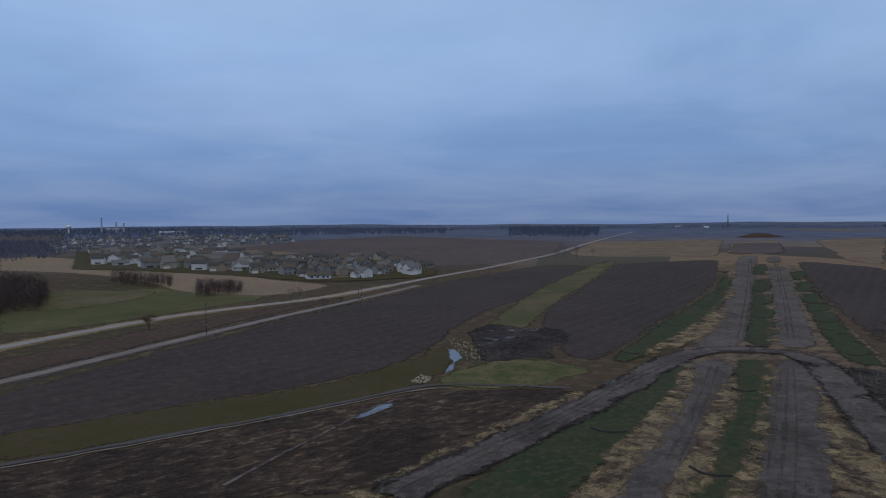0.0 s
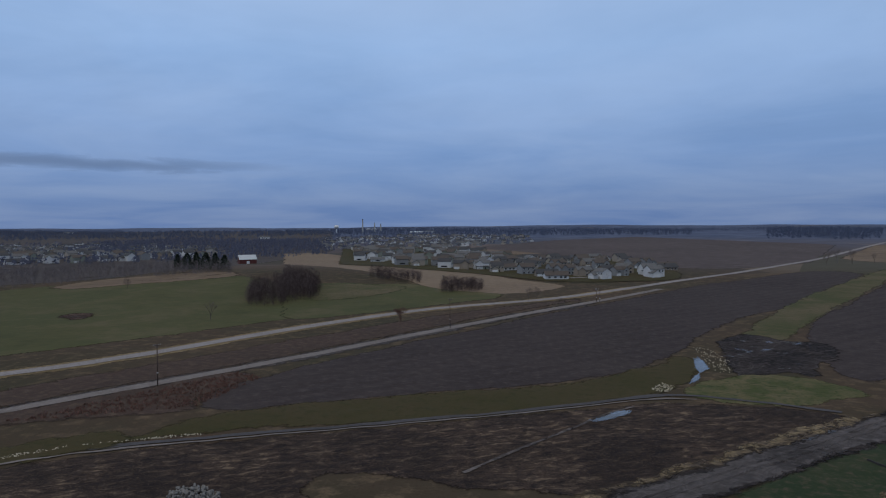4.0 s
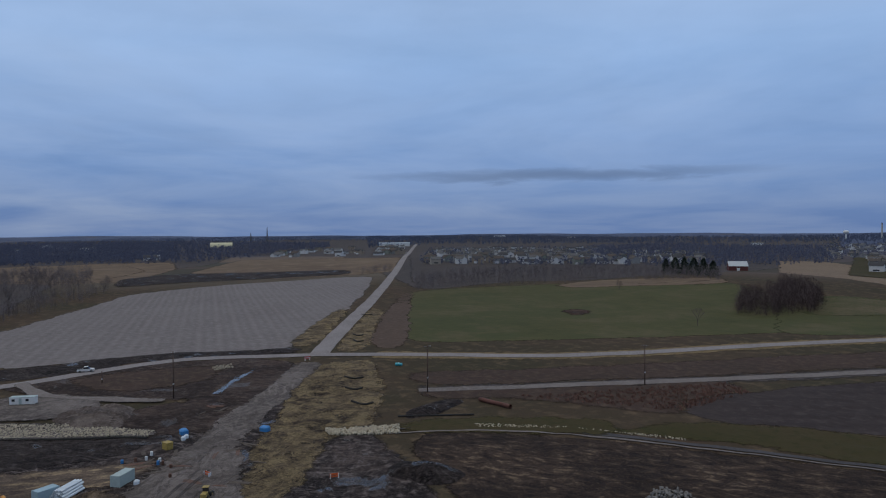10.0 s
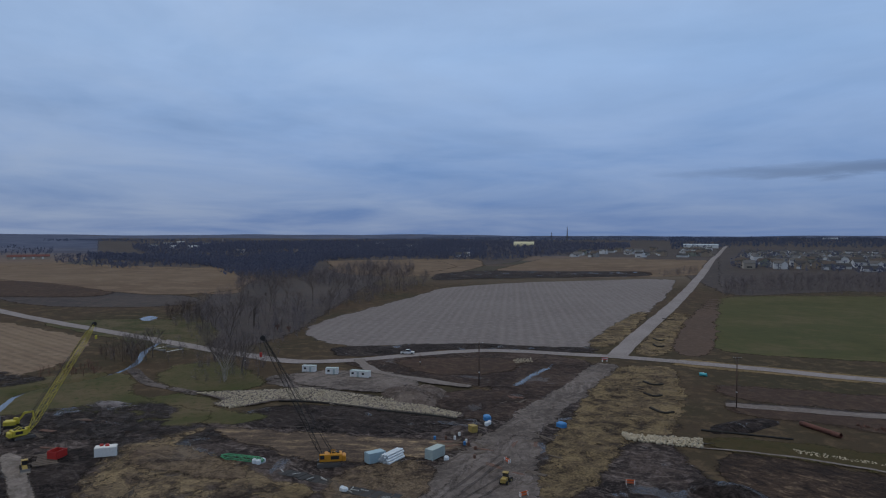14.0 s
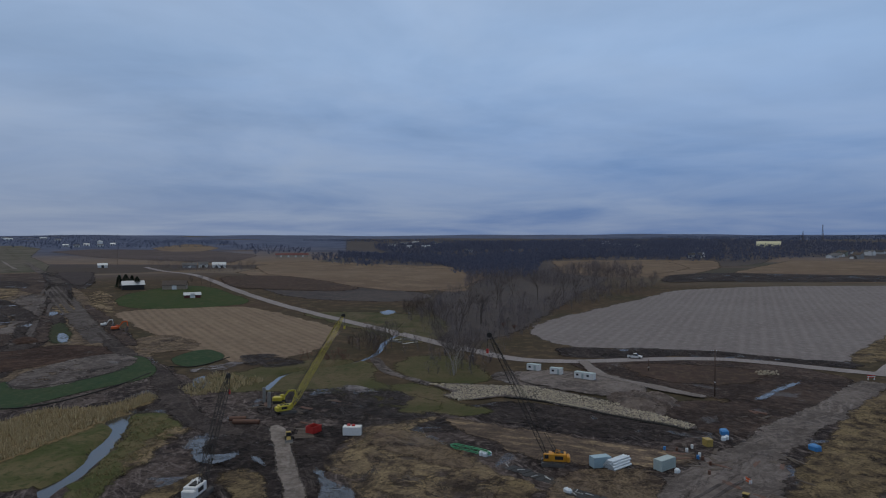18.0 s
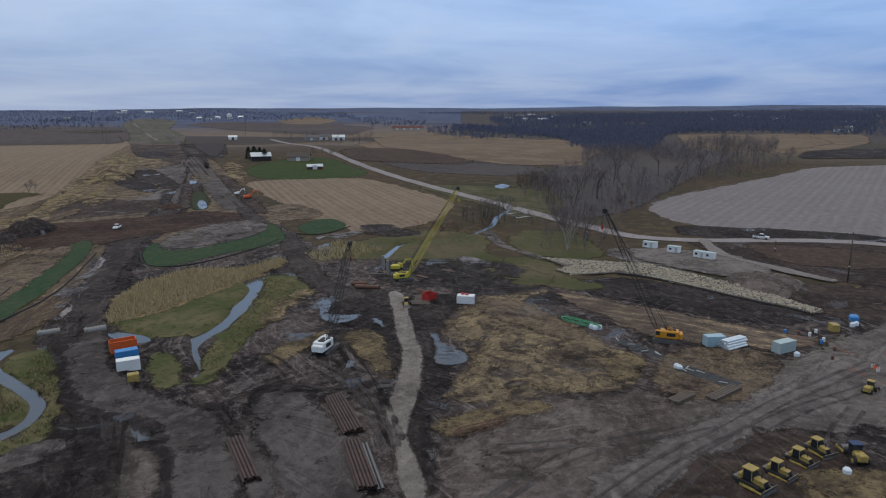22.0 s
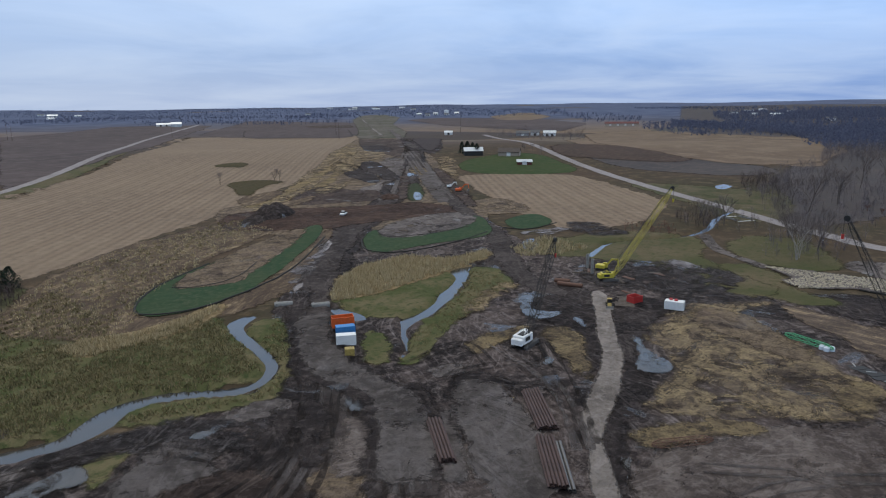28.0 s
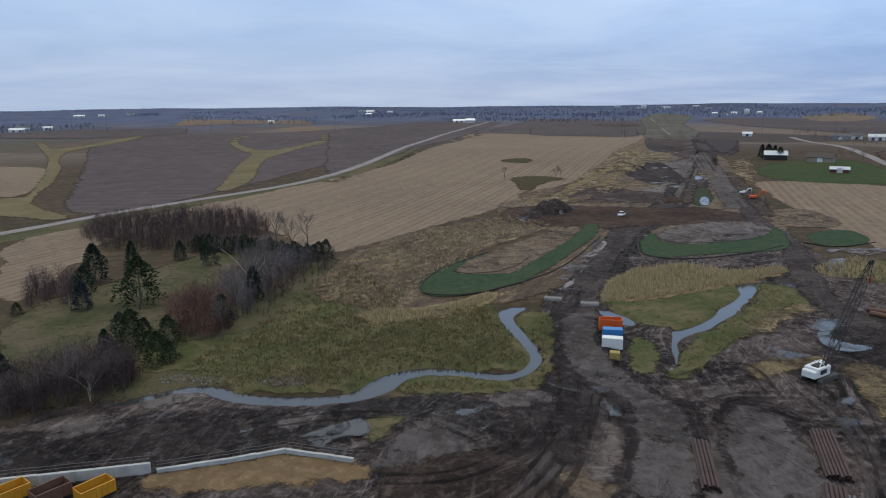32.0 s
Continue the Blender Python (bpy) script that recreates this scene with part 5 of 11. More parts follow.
sheet("mulch_top", M_CORRIDOR, 5, [(-146.5, -45.7), (-158, -46.3), (-154.7, -36.7), (-145, -25.2), (-135.4, -18.7), (-134.7, -25.7), (-141, -36)], "bare brown top of the mulched hump", "ground", wave=0.8)
sheet("mulch_edge", M_STRAW, 4, [(-88.8, -34.4), (-94.7, -31.3), (-98.3, -27.6), (-101.2, -19.9), (-97.4, -21.8), (-93.3, -26.2), (-89.5, -28.7), (-86.1, -31.1), (-85.4, -33.1)], "strip of thin straw mulch", "ground", wave=0.8)
sheet("mulch_knob", M_STRAW, 5, [(-125, -12.9), (-129.2, -10.1), (-127.2, -7), (-121.9, -6.8), (-116, -9.3), (-117.4, -11.4)], "straw-covered knob", "ground", wave=0.8)
sheet("mulch_crane", M_STRAW, 4, [(-123.8, -69.3), (-125.5, -64.8), (-119.2, -59.2), (-109.1, -51.9), (-104.5, -48.9), (-102.3, -49.1), (-107.4, -54.1), (-110.9, -58.5), (-116.5, -63.8), (-119.5, -68.4)], "straw scattered round the crane pad", "ground", wave=0.8)
sheet("straw_ridge_crane", M_STRAW, 4, [(-101.1, -75.6), (-111.5, -76.7), (-121.8, -73.3), (-117, -71.3), (-107.9, -72.8), (-101.2, -72.4)], "straw ridge by the white crane", "ground", wave=0.8)
sheet("straw_berm_edge", M_STRAWTHIN, 4, [(-145.6, -48.2), (-159.5, -45.3), (-171.7, -35.5), (-171.3, -33.1), (-160, -40.9), (-149.1, -45.1), (-141, -46.7)], "pale straw edge of the mulched hump", "ground", wave=0.8)
sheet("streaked_slope", M_STREAKSITE, 3, [(-172.5, -33.3), (-165.8, -20.6), (-160.8, -6.8), (-157.1, 7.9), (-153.1, 18.9), (-150.5, 26.9), (-140.2, 17.7), (-144.5, 10.8), (-141.3, 2.2), (-142.1, -5.6), (-150.5, -16), (-161.4, -25.5)], "streaked earth and straw below the stone bank", "ground", wave=0.8)
sheet("bare_flat", M_FLAT, 3, [(-81.6, -31.2), (-88.8, -26.7), (-101.6, -19), (-108.6, -10.9), (-112.4, -3.9), (-107.2, 0.8), (-113.7, 5.9), (-113.8, 9.4), (-95.6, -1.3), (-84, -7.9), (-73.4, -10.6), (-68.1, -24.6)], "flat of grey trampled earth", "ground", wave=0.8)
sheet("site_junction", M_SITEROAD, 5, [(-160.8, 45), (-142.8, 31.5), (-126.9, 20), (-114.1, 11.9), (-104.5, 5.7), (-95.4, -1.3), (-84.6, -7.2), (-73.4, -10.6), (-75.6, -4.9), (-86.9, -0.2), (-99.7, 7.2), (-106.6, 14.5), (-105.4, 20.3), (-112.1, 25.9), (-111.2, 33)], "pale dusty junction of site tracks", "road", wave=1.2)
sheet("brown_flat", M_WETSOIL, 4, [(-75.6, -4.9), (-86.6, -0.2), (-98.7, 7.1), (-105.2, 14.4), (-104.2, 20.2), (-100.7, 23.8), (-91.5, 19.6), (-83.1, 14.7)], "dark brown earth round the bulldozers", "ground", wave=0.8)
sheet("brown_yard", M_CORRIDOR, 3, [(-125.3, -5.6), (-137.4, 1.1), (-140.2, 10.6), (-138.2, 16.5), (-127.8, 16.5), (-115.3, 10.3), (-111.8, 4.2), (-113.1, -2.1)], "brown trampled earth by the formwork", "ground", wave=0.8)
sheet("straw_by_dozers", M_STRAW, 5, [(-90.5, 16.9), (-93.6, 19.3), (-96.4, 24.8), (-94.6, 27.7), (-86.1, 22.8), (-83.8, 16.6)], "thin straw on earth by the bulldozers", "ground", wave=0.8)
sheet("pipe_yard_lane", M_GRADED, 4, [(-75.8, -72), (-79.8, -71.6), (-77.1, -66.5), (-69.3, -59), (-59.2, -49.4), (-53.9, -52.6), (-62.3, -59.7), (-69.2, -64.9)], "pale worn lane through the pipe yard", "road", wave=0.8)
road("curved_track", M_HAULTOP, 5, [(-85, -104), (-78.9, -92.9), (-76.8, -83.3), (-78.5, -78.1), (-79.7, -73.4), (-77, -67.7), (-68.6, -59.4), (-57.4, -50.4)], 5.0, "muddy wheel track curving to the pipe yard", "road", soft=True)
sheet("pipe_yard_pad", M_GRADED, 3, [(-74.9, -63.5), (-77.8, -60.7), (-70.4, -53.1), (-63.9, -46.5), (-59.2, -49.4)], "grey dried pad under the pipes", "ground", wave=0.8)
sheet("dried_crust", M_CLAY, 4, [(-80.7, -61), (-82.8, -60.9), (-77.3, -56.1), (-73.1, -54.1), (-75.7, -57)], "pale dried crust on the mud", "ground", wave=0.8)
sheet("dried_crust", M_CLAY, 4, [(-69.9, -51.8), (-71.4, -51.7), (-67.2, -47.3), (-65.9, -47.8)], "pale dried crust on the mud", "ground", wave=0.8)
sheet("dried_crust", M_CLAY, 4, [(-69.5, -48.9), (-72, -49.7), (-68.6, -46.5), (-66.2, -45.8)], "pale dried crust on the mud", "ground", wave=0.8)
sheet("dried_crust", M_CLAY, 4, [(-92.8, -74.5), (-96.3, -71.3), (-93, -69.3), (-88.8, -70.5), (-86.8, -73.1)], "pale dried crust on the mud", "ground", wave=0.8)
sheet("dried_crust", M_GRADED, 4, [(-73.5, -81.1), (-76.9, -76.4), (-74.3, -70.5), (-70.9, -70.3), (-69.3, -72.4), (-68.3, -76.5)], "pale dried crust on the mud", "ground", wave=0.8)
sheet("dried_crust", M_CLAY, 4, [(-55.4, -88.8), (-60.8, -88.3), (-64.4, -85.8), (-62.2, -83.7), (-58, -84.2), (-54.7, -86.7)], "pale dried crust on the mud", "ground", wave=0.8)
sheet("dried_crust", M_CLAY, 4, [(-4.7, -115), (-9, -116.1), (-14, -114.4), (-14.6, -112), (-10.1, -111.2), (-4.4, -111.6)], "pale dried crust on the mud", "ground", wave=0.8)
sheet("dried_crust", M_CLAY, 4, [(9, -109.8), (4.8, -111.7), (0.3, -111.1), (-0.3, -107.6), (4.8, -106.7), (9, -107.3)], "pale dried crust on the mud", "ground", wave=0.8)
sheet("dried_crust", M_CLAY, 4, [(-22, -97.6), (-27.3, -97.8), (-29.4, -95.8), (-27.1, -94.1), (-22.3, -95.3)], "pale dried crust on the mud", "ground", wave=0.8)
sheet("dried_crust", M_CLAY, 4, [(-23.9, -114.5), (-28, -113.1), (-32.1, -110.1), (-30.7, -108.7), (-24.8, -112.2)], "pale dried crust beside the creek", "ground", wave=0.8)
sheet("grey_mound_flat", M_GRADED, 3, [(-32.7, -83), (-38.8, -88.6), (-44.1, -87.6), (-46.4, -80.8), (-44.6, -73.9), (-40.2, -73.1), (-34.2, -75), (-30.7, -77.1)], "grey smoothed earth beside the pond", "ground", wave=3.5)
sheet("brown_spoil_flat", M_CORRIDOR, 3, [(-61.6, -67.5), (-66.4, -65.6), (-59.6, -59.6), (-52.4, -56), (-48.4, -56.6), (-55.4, -62.2)], "brown bare spoil by the lane", "ground", wave=3.5)
sheet("black_creek_mud", M_WETMUD, 3, [(-16.4, -103.2), (-24.3, -99.6), (-32.8, -97.5), (-42.1, -96.1), (-52.4, -91.2), (-58.1, -82.7), (-63.8, -84.3), (-58.1, -78), (-48.4, -77.5), (-46.3, -84.1), (-39.6, -90.4), (-33.4, -94.1), (-23.7, -94.5), (-17.4, -92.3), (-14.6, -97.9)], "black wet mud along the creek", "ground", wave=0.8)
sheet("black_haul_bank", M_BLACK, 3, [(-71.7, -94), (-71.8, -90.8), (-65.4, -83.3), (-57, -74.4), (-50.5, -70.4), (-43.4, -69.5), (-43.8, -72.6), (-51, -73.9), (-58.9, -79.9)], "black bank of the haul road", "ground", wave=0.8)
for line in ([(-76.2, -94.6), (-67.1, -82.3), (-57.7, -71.8), (-47.8, -65.2), (-38.6, -61.8)], [(-78, -90.2), (-66.3, -77.7), (-57.7, -67.9), (-48.7, -61.5), (-43.3, -58.9)], [(-76.8, -83.3), (-67.7, -74.5), (-59.4, -66.9)], [(-58.8, -77.6), (-50.8, -72.1), (-42.3, -70.1), (-35.6, -70.9), (-29.3, -74.7)], [(-79.7, -73.4), (-71.1, -65.8), (-61.9, -58.2), (-54.8, -52)], [(-97.6, -66.5), (-105.2, -77), (-100.6, -79.8), (-89, -78.9)], [(-113.8, -65.4), (-103.6, -55.2), (-93.1, -46.5), (-81.6, -38.6)], [(-114.6, -68.1), (-101.3, -56.6), (-95.3, -51.2)], [(-88.3, -69.5), (-94.3, -68.5), (-100.9, -64.5), (-104.6, -59.6)], [(-18.6, -97.5), (-26.7, -95.9), (-36.5, -92.2), (-43.7, -86.7), (-46.8, -77.4)]):
    ruts(line, 6, M_TRACK, 2.2, 0.7)
for line in ([(-85.5, -103.7), (-71.3, -85.2), (-59.9, -72.6), (-49.9, -65.5), (-41.3, -60.9)], [(-96.3, -115), (-86.7, -102.9)], [(-77, -67.7), (-68.4, -59.6), (-57.9, -50.1)], [(-74.7, -68), (-64.3, -58.5), (-55.9, -51.3)], [(-92.6, -48.7), (-86.4, -43.5), (-79.7, -38.3)], [(-91.9, -62.3), (-92.1, -57.4), (-95.8, -54.1)], [(-107.4, -72.5), (-103.9, -65.5), (-100.5, -57.1), (-91.7, -47.4)]):
    ruts(line, 6, M_PALETRACK, 2, 0.8)
for line in ([(-139.9, 33.5), (-121.1, 19.3), (-101.2, 6.5), (-87.6, -2.4), (-75.6, -8.2)], [(-128, 31.2), (-113.8, 18.4), (-100.2, 8.7), (-87.7, 1.9), (-78, -1.8)], [(-103.6, 4.9), (-95.9, -2.9), (-90.7, -11.9), (-84.5, -23.7)], [(-98.3, -1.4), (-88.7, -12.4), (-78.6, -18.1), (-70.7, -21.1)], [(-117, 26.8), (-105.2, 21.8), (-97.9, 20.6)]):
    ruts(line, 6, M_PALETRACK, 2.2, 0.7)
sheet("puddle", M_PUDDLE, 7, [(-129.4, -52.7), (-128.8, -50.1), (-122.6, -47.2), (-121.3, -43.3), (-115.9, -38), (-112.4, -40), (-111.2, -43), (-113.1, -45.2), (-119.3, -46.5), (-125, -49.6)], "shallow grey standing water", "water", wave=0.5)
sheet("puddle", M_PUDDLE, 7, [(-71.2, -78.5), (-73.6, -78.4), (-73.5, -75.4), (-70.4, -72.4), (-68.1, -72.9), (-68.9, -75.7)], "shallow grey standing water", "water", wave=0.5)
sheet("puddle", M_PUDDLE, 7, [(-23.2, -91.1), (-28, -91.5), (-33.6, -92), (-34.9, -88.8), (-33.3, -86.2), (-30.7, -86.8), (-28.6, -88.1), (-26.9, -87.1), (-26, -84.9), (-24.7, -86.5), (-24.5, -89)], "shallow grey standing water", "water", wave=0.5)
sheet("puddle", M_PUDDLE, 7, [(-139, -86.4), (-143.6, -85.8), (-139, -81.7), (-132.1, -79.2), (-131.8, -73.8), (-136.7, -71.9), (-131, -70.3), (-125.7, -73.3), (-128.4, -79.5)], "shallow grey standing water", "water", wave=0.5)
sheet("puddle", M_PUDDLE, 7, [(-16.2, -97.8), (-17.9, -97.2), (-17.7, -95.6), (-16.2, -95.7)], "shallow grey standing water", "water", wave=0.5)
sheet("puddle", M_PUDDLE, 7, [(-133.1, -69.2), (-132.9, -65.5), (-126.5, -60.9), (-127.2, -63.3)], "shallow grey standing water", "water", wave=0.5)
sheet("puddle", M_PUDDLE, 7, [(-104.6, -59.6), (-108.4, -60), (-105.5, -57.8), (-102.9, -57.6)], "shallow grey standing water", "water", wave=0.5)
sheet("puddle", M_PUDDLE, 7, [(-201.5, -123.2), (-207.3, -121.4), (-197.4, -114.7), (-186.7, -111.5), (-188.3, -115.6)], "shallow grey standing water", "water", wave=0.5)
sheet("puddle", M_PUDDLE, 7, [(-80.8, -33.3), (-82.1, -32.8), (-77.4, -30.4), (-74.4, -29.9)], "shallow grey standing water", "water", wave=0.5)

# fields and mud further out
sheet("grass_waterway_south", M_REEDGREEN, 1, [(30.1, -428), (29.4, -477.9), (27.6, -623.3), (30.3, -739.9), (58.8, -1075.8), (56.1, -1104.9), (32.9, -884), (11.6, -914.8), (-36.6, -1062.1), (-94.5, -1212.8), (-91.1, -1152.2), (-33.1, -974.8), (16.6, -843.3), (23.3, -783.5), (22.3, -679), (18.4, -617.3), (21.3, -507.9), (27.8, -445.9), (29.5, -417.3), (24.6, -381.8), (10.1, -349), (12, -332.4), (32.8, -359.1), (52.2, -378.3), (60.6, -447)], "winding grass waterway in ploughed land", "field", wave=0.8)
sheet("grass_waterway_far", M_REEDGREEN, 1, [(-63.5, -404.4), (-86, -472.6), (-99.9, -530.4), (-131.9, -629.3), (-149.6, -685.7), (-146.1, -722.5), (-161.5, -874.7), (-194.2, -1026.1), (-236.5, -1116), (-232.3, -1076.7), (-190.8, -976.2), (-168.1, -842), (-160.1, -719.7), (-188.8, -726.1), (-242.7, -823.3), (-286, -889.4), (-329.3, -1028.7), (-339.6, -1021.1), (-267.6, -816.8), (-216.8, -736.3), (-169.4, -652.5), (-142.8, -610), (-119.8, -540.1), (-99.8, -462.3), (-82.7, -419.7), (-67.4, -396)], "grass waterway curving to the gravel road", "field", wave=0.8)
sheet("tan_corner_south", M_TAN, 1, [(89.3, -684), (55.6, -663.4), (28, -634.5), (30, -478.2), (35.6, -431.4), (61.3, -452.8)], "tan stubble corner in ploughed land", "field", wave=0.8)
sheet("grass_gap", M_VERGE, 1, [(-238.5, -360.2), (-261, -354.4), (-265.3, -330.8), (-244.9, -332.5), (-205.8, -294.2), (-222.4, -323.8)], "olive grass strip in the stubble", "field", wave=0.8)
sheet("grass_gap", M_VERGE, 1, [(-286.4, -448.8), (-322.8, -458.4), (-296.4, -417.1), (-287, -433.7)], "olive grass strip in the stubble", "field", wave=0.8)
sheet("far_field_tan", M_TANFAR, 1, [(-165.6, -1562.8), (-325.4, -1651.9), (-458.7, -1462.2), (-535.1, -1804), (-275.6, -2140.3)], "pale far stubble field", "field", wave=0.8)
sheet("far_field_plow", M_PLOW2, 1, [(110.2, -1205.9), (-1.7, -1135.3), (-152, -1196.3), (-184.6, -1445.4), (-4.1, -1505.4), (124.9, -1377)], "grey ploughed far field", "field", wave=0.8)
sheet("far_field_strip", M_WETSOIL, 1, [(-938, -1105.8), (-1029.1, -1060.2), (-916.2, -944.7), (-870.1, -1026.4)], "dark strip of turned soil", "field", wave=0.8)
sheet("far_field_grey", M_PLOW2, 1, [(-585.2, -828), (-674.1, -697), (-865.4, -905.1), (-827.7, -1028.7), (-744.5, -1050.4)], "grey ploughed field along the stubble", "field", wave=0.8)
sheet("weed_field_red", M_WEEDS, 2, [(-559.9, -317.5), (-598.3, -301.5), (-609, -251.6), (-562.1, -194.3), (-523.6, -166.3), (-494.6, -180.4), (-485.2, -224.7), (-481.1, -262.6)], "reddish weedy fallow beyond the gravel road", "field", wave=0.8)
sheet("far_field_tan", M_TANFAR, 2, [(-886, -446.3), (-1025.4, -423.5), (-897.1, -276.4), (-852.2, -141.7), (-715.5, -89), (-550.6, -91.6), (-514.8, -130.6), (-529.7, -173.1), (-585.7, -236.2), (-614, -296.7)], "wide tan stubble field before the woods", "field", wave=0.8)
sheet("far_field_mauve", M_PLOW2, 1, [(-1308.9, -1152.3), (-1478.9, -1192), (-1477.5, -869), (-1249.4, -616.3), (-943.2, -514.6), (-1015.9, -699.4), (-1073.3, -839.4)], "mauve ploughed far field", "field", wave=0.8)
sheet("far_field_tan", M_TANFAR, 1, [(-1609.2, -1107.5), (-2154.8, -1314.1), (-1657, -930), (-1404.6, -826.2), (-1379.5, -918.1)], "small far stubble field", "field", wave=0.8)
sheet("far_field_tan", M_TANFAR, 1, [(-874, -245.3), (-946.5, -165.5), (-801.7, -138.8), (-763.1, -166.4)], "stubble strip before the woods", "field", wave=0.8)
sheet("far_field_tan", M_TANFAR, 1, [(-1094.6, -34.3), (-1141.6, 44.4), (-1073.1, 154.3), (-907.1, 152), (-791.6, 95), (-756.2, 29.5), (-855.3, -16.1)], "tan stubble field among the woods", "field", wave=0.8)
sheet("dark_field_strip", M_BLACK, 1, [(-782.9, 106.4), (-827, 164.6), (-766.9, 364.4), (-694.7, 330.2), (-693.1, 138), (-665.7, 79.9)], "dark soil strip behind the grey stubble", "field", wave=0.8)
sheet("straw_streak", M_STRAWTHIN, 3, [(-10.8, 116.3), (1.3, 130), (19.6, 151.1), (41, 177.4), (50.9, 186.1), (60.7, 192.4), (42, 169.3), (21, 143.3), (5.6, 127), (-4.8, 113.9)], "straw edge of the haul road", "ground", wave=0.8)

# darker and paler patches of the site
sheet("black_mud_low", M_BLACK, 1, [(12.9, -106), (4.8, -105.7), (-5.3, -104.5), (-16.2, -102.2), (-18.7, -94.4), (-20.5, -88.6), (-13.2, -90.3), (-4.1, -91.5), (8.6, -94.6), (12.2, -95.3)], "black wet earth behind the wall", "ground", wave=0.8)
sheet("brown_mud_low", M_WETSOIL, 1, [(-29.8, -76), (-37.5, -74.7), (-44.6, -73.9), (-48.1, -68.3), (-48.2, -63.3), (-43.3, -58.9), (-29.2, -67.5)], "brown tracked earth below the pond", "ground", wave=0.8)
sheet("black_mud_road", M_BLACK, 1, [(-88.3, -69.5), (-95.6, -65.1), (-88, -55.6), (-76, -46.5), (-68, -44), (-65, -45.8), (-74.1, -56.1)], "black mud between the pipe stacks", "ground", wave=0.8)
sheet("black_mud_road", M_BLACK, 1, [(-83.4, -72.5), (-77.8, -65), (-60, -48.8), (-59.2, -49.4), (-71.1, -61.7)], "black mud beside the lane", "ground", wave=0.8)
sheet("black_mud_road", M_BLACK, 1, [(-84.9, -89.3), (-79.7, -77.3), (-76.9, -71.3), (-65.7, -63.1), (-53.9, -52.6), (-52.4, -53.4), (-63.2, -62.7), (-72.4, -70.5), (-74.4, -77.9), (-77.6, -87.3)], "black mud beside the curved track", "ground", wave=0.8)
# soil patches; the darker ones also stand in for shading on the spoil banks
sheet("cutting_patch", M_BLACK, 1, [(-377.7, -381), (-367.6, -351.5), (-317, -286.9), (-297.8, -273.9), (-322.2, -313.5), (-338.2, -345.3)], "black wet hollow in the cutting", "ground", wave=0.8)
sheet("cutting_patch", M_WETSOIL, 1, [(-364.1, -326.1), (-304.8, -267.9), (-248.7, -222.4), (-247.4, -225.9), (-303, -272.5)], "dark drain line in the cutting", "ground", wave=0.8)
sheet("cutting_patch", M_BLACK, 1, [(-299.1, -282.4), (-300.6, -278.5), (-245.8, -230.4), (-244.3, -234.2)], "dark wheel bed in the cutting", "ground", wave=0.8)
sheet("cutting_patch", M_WETSOIL, 1, [(-371.7, -306.2), (-353.1, -277.8), (-283.4, -209.9), (-254.3, -179.5), (-252.6, -184.4), (-300, -233)], "dark edge of the cutting ramp", "ground", wave=0.8)
sheet("cutting_patch", M_STRAWTHIN, 1, [(-248.6, -291.2), (-271.2, -296.3), (-290.6, -304.1), (-265.3, -284.1), (-237.5, -271.3)], "straw streak on the spoil", "ground", wave=0.8)
sheet("cutting_patch", M_STREAK, 1, [(-201.9, -271.3), (-220.9, -270.3), (-239.1, -276.7), (-223.6, -262.9), (-196.7, -254.5)], "streaked spoil", "ground", wave=0.8)
sheet("cutting_patch", M_BLACK, 1, [(-525.2, -532.9), (-522.7, -497.5), (-449.4, -410.1), (-428.7, -408.9), (-443.7, -444.5)], "black soil at the cutting head", "ground", wave=0.8)
sheet("cutting_patch", M_STRAWTHIN, 1, [(-446.8, -355.7), (-404.7, -307.6), (-335.4, -253.8), (-349.4, -272.8), (-386.3, -310.7)], "straw bank beside the lawn", "ground", wave=0.8)
sheet("cutting_patch", M_STREAK, 1, [(-208.9, -302.3), (-228.3, -305.4), (-246.1, -308), (-208.1, -279.2), (-189.2, -274.9)], "streaked verge of the stubble", "ground", wave=0.8)
sheet("torn_sheeting", M_GRAVELWORN, 1, [(-120.2, -153), (-135.3, -162.2), (-146.6, -170.4), (-165.6, -188.5), (-166.3, -186.6), (-144.5, -165.8), (-126.6, -151.3), (-111.7, -140.8)], "pale torn sheeting along the haul road", "debris", wave=0.8)
sheet("pale_wet_bank", M_GRAVELWORN, 1, [(-215, -133.2), (-221.5, -128.4), (-230.7, -123.5), (-227.2, -119.2), (-214.4, -122), (-208.2, -126.7)], "pale wet stones by the drain", "ground", wave=0.8)
sheet("pale_wet_bank", M_GRAVELWORN, 1, [(-200.1, -72.2), (-200.3, -66.5), (-197.9, -59.1), (-193.7, -56.9), (-194.3, -64.4), (-195.6, -70.2)], "pale wet streaks in the black mud", "ground", wave=0.8)

# ---- the new highway line to the north ----
sheet("lane_west", M_LANEEARTH, 1, [(101.8, 222.9), (112.3, 221.9), (103.2, 201.3), (88.3, 178.4), (67.4, 145.3), (53.7, 125.5), (42.3, 108.2), (32.9, 109), (44.6, 126.2), (61, 150), (78.4, 179.3), (92.9, 206.2)], "graded grey west carriageway of earth", "road", wave=0.8)
sheet("lane_west_far", M_LANEEARTH, 1, [(107.8, 240.8), (130.3, 247.8), (201.9, 371.7), (320.7, 586.1), (460, 836.9), (438.8, 839.6), (277.1, 541.1), (187.4, 373.5), (131.5, 276.7)], "graded grey west carriageway of earth", "road", wave=0.8)
sheet("lane_east", M_LANEEARTH, 1, [(128.2, 220.4), (140.9, 219.2), (115.2, 176), (93.3, 139.2), (72.8, 105.8), (57, 107), (74.1, 133.5), (101.5, 177.2)], "graded grey east carriageway of earth", "road", wave=0.8)
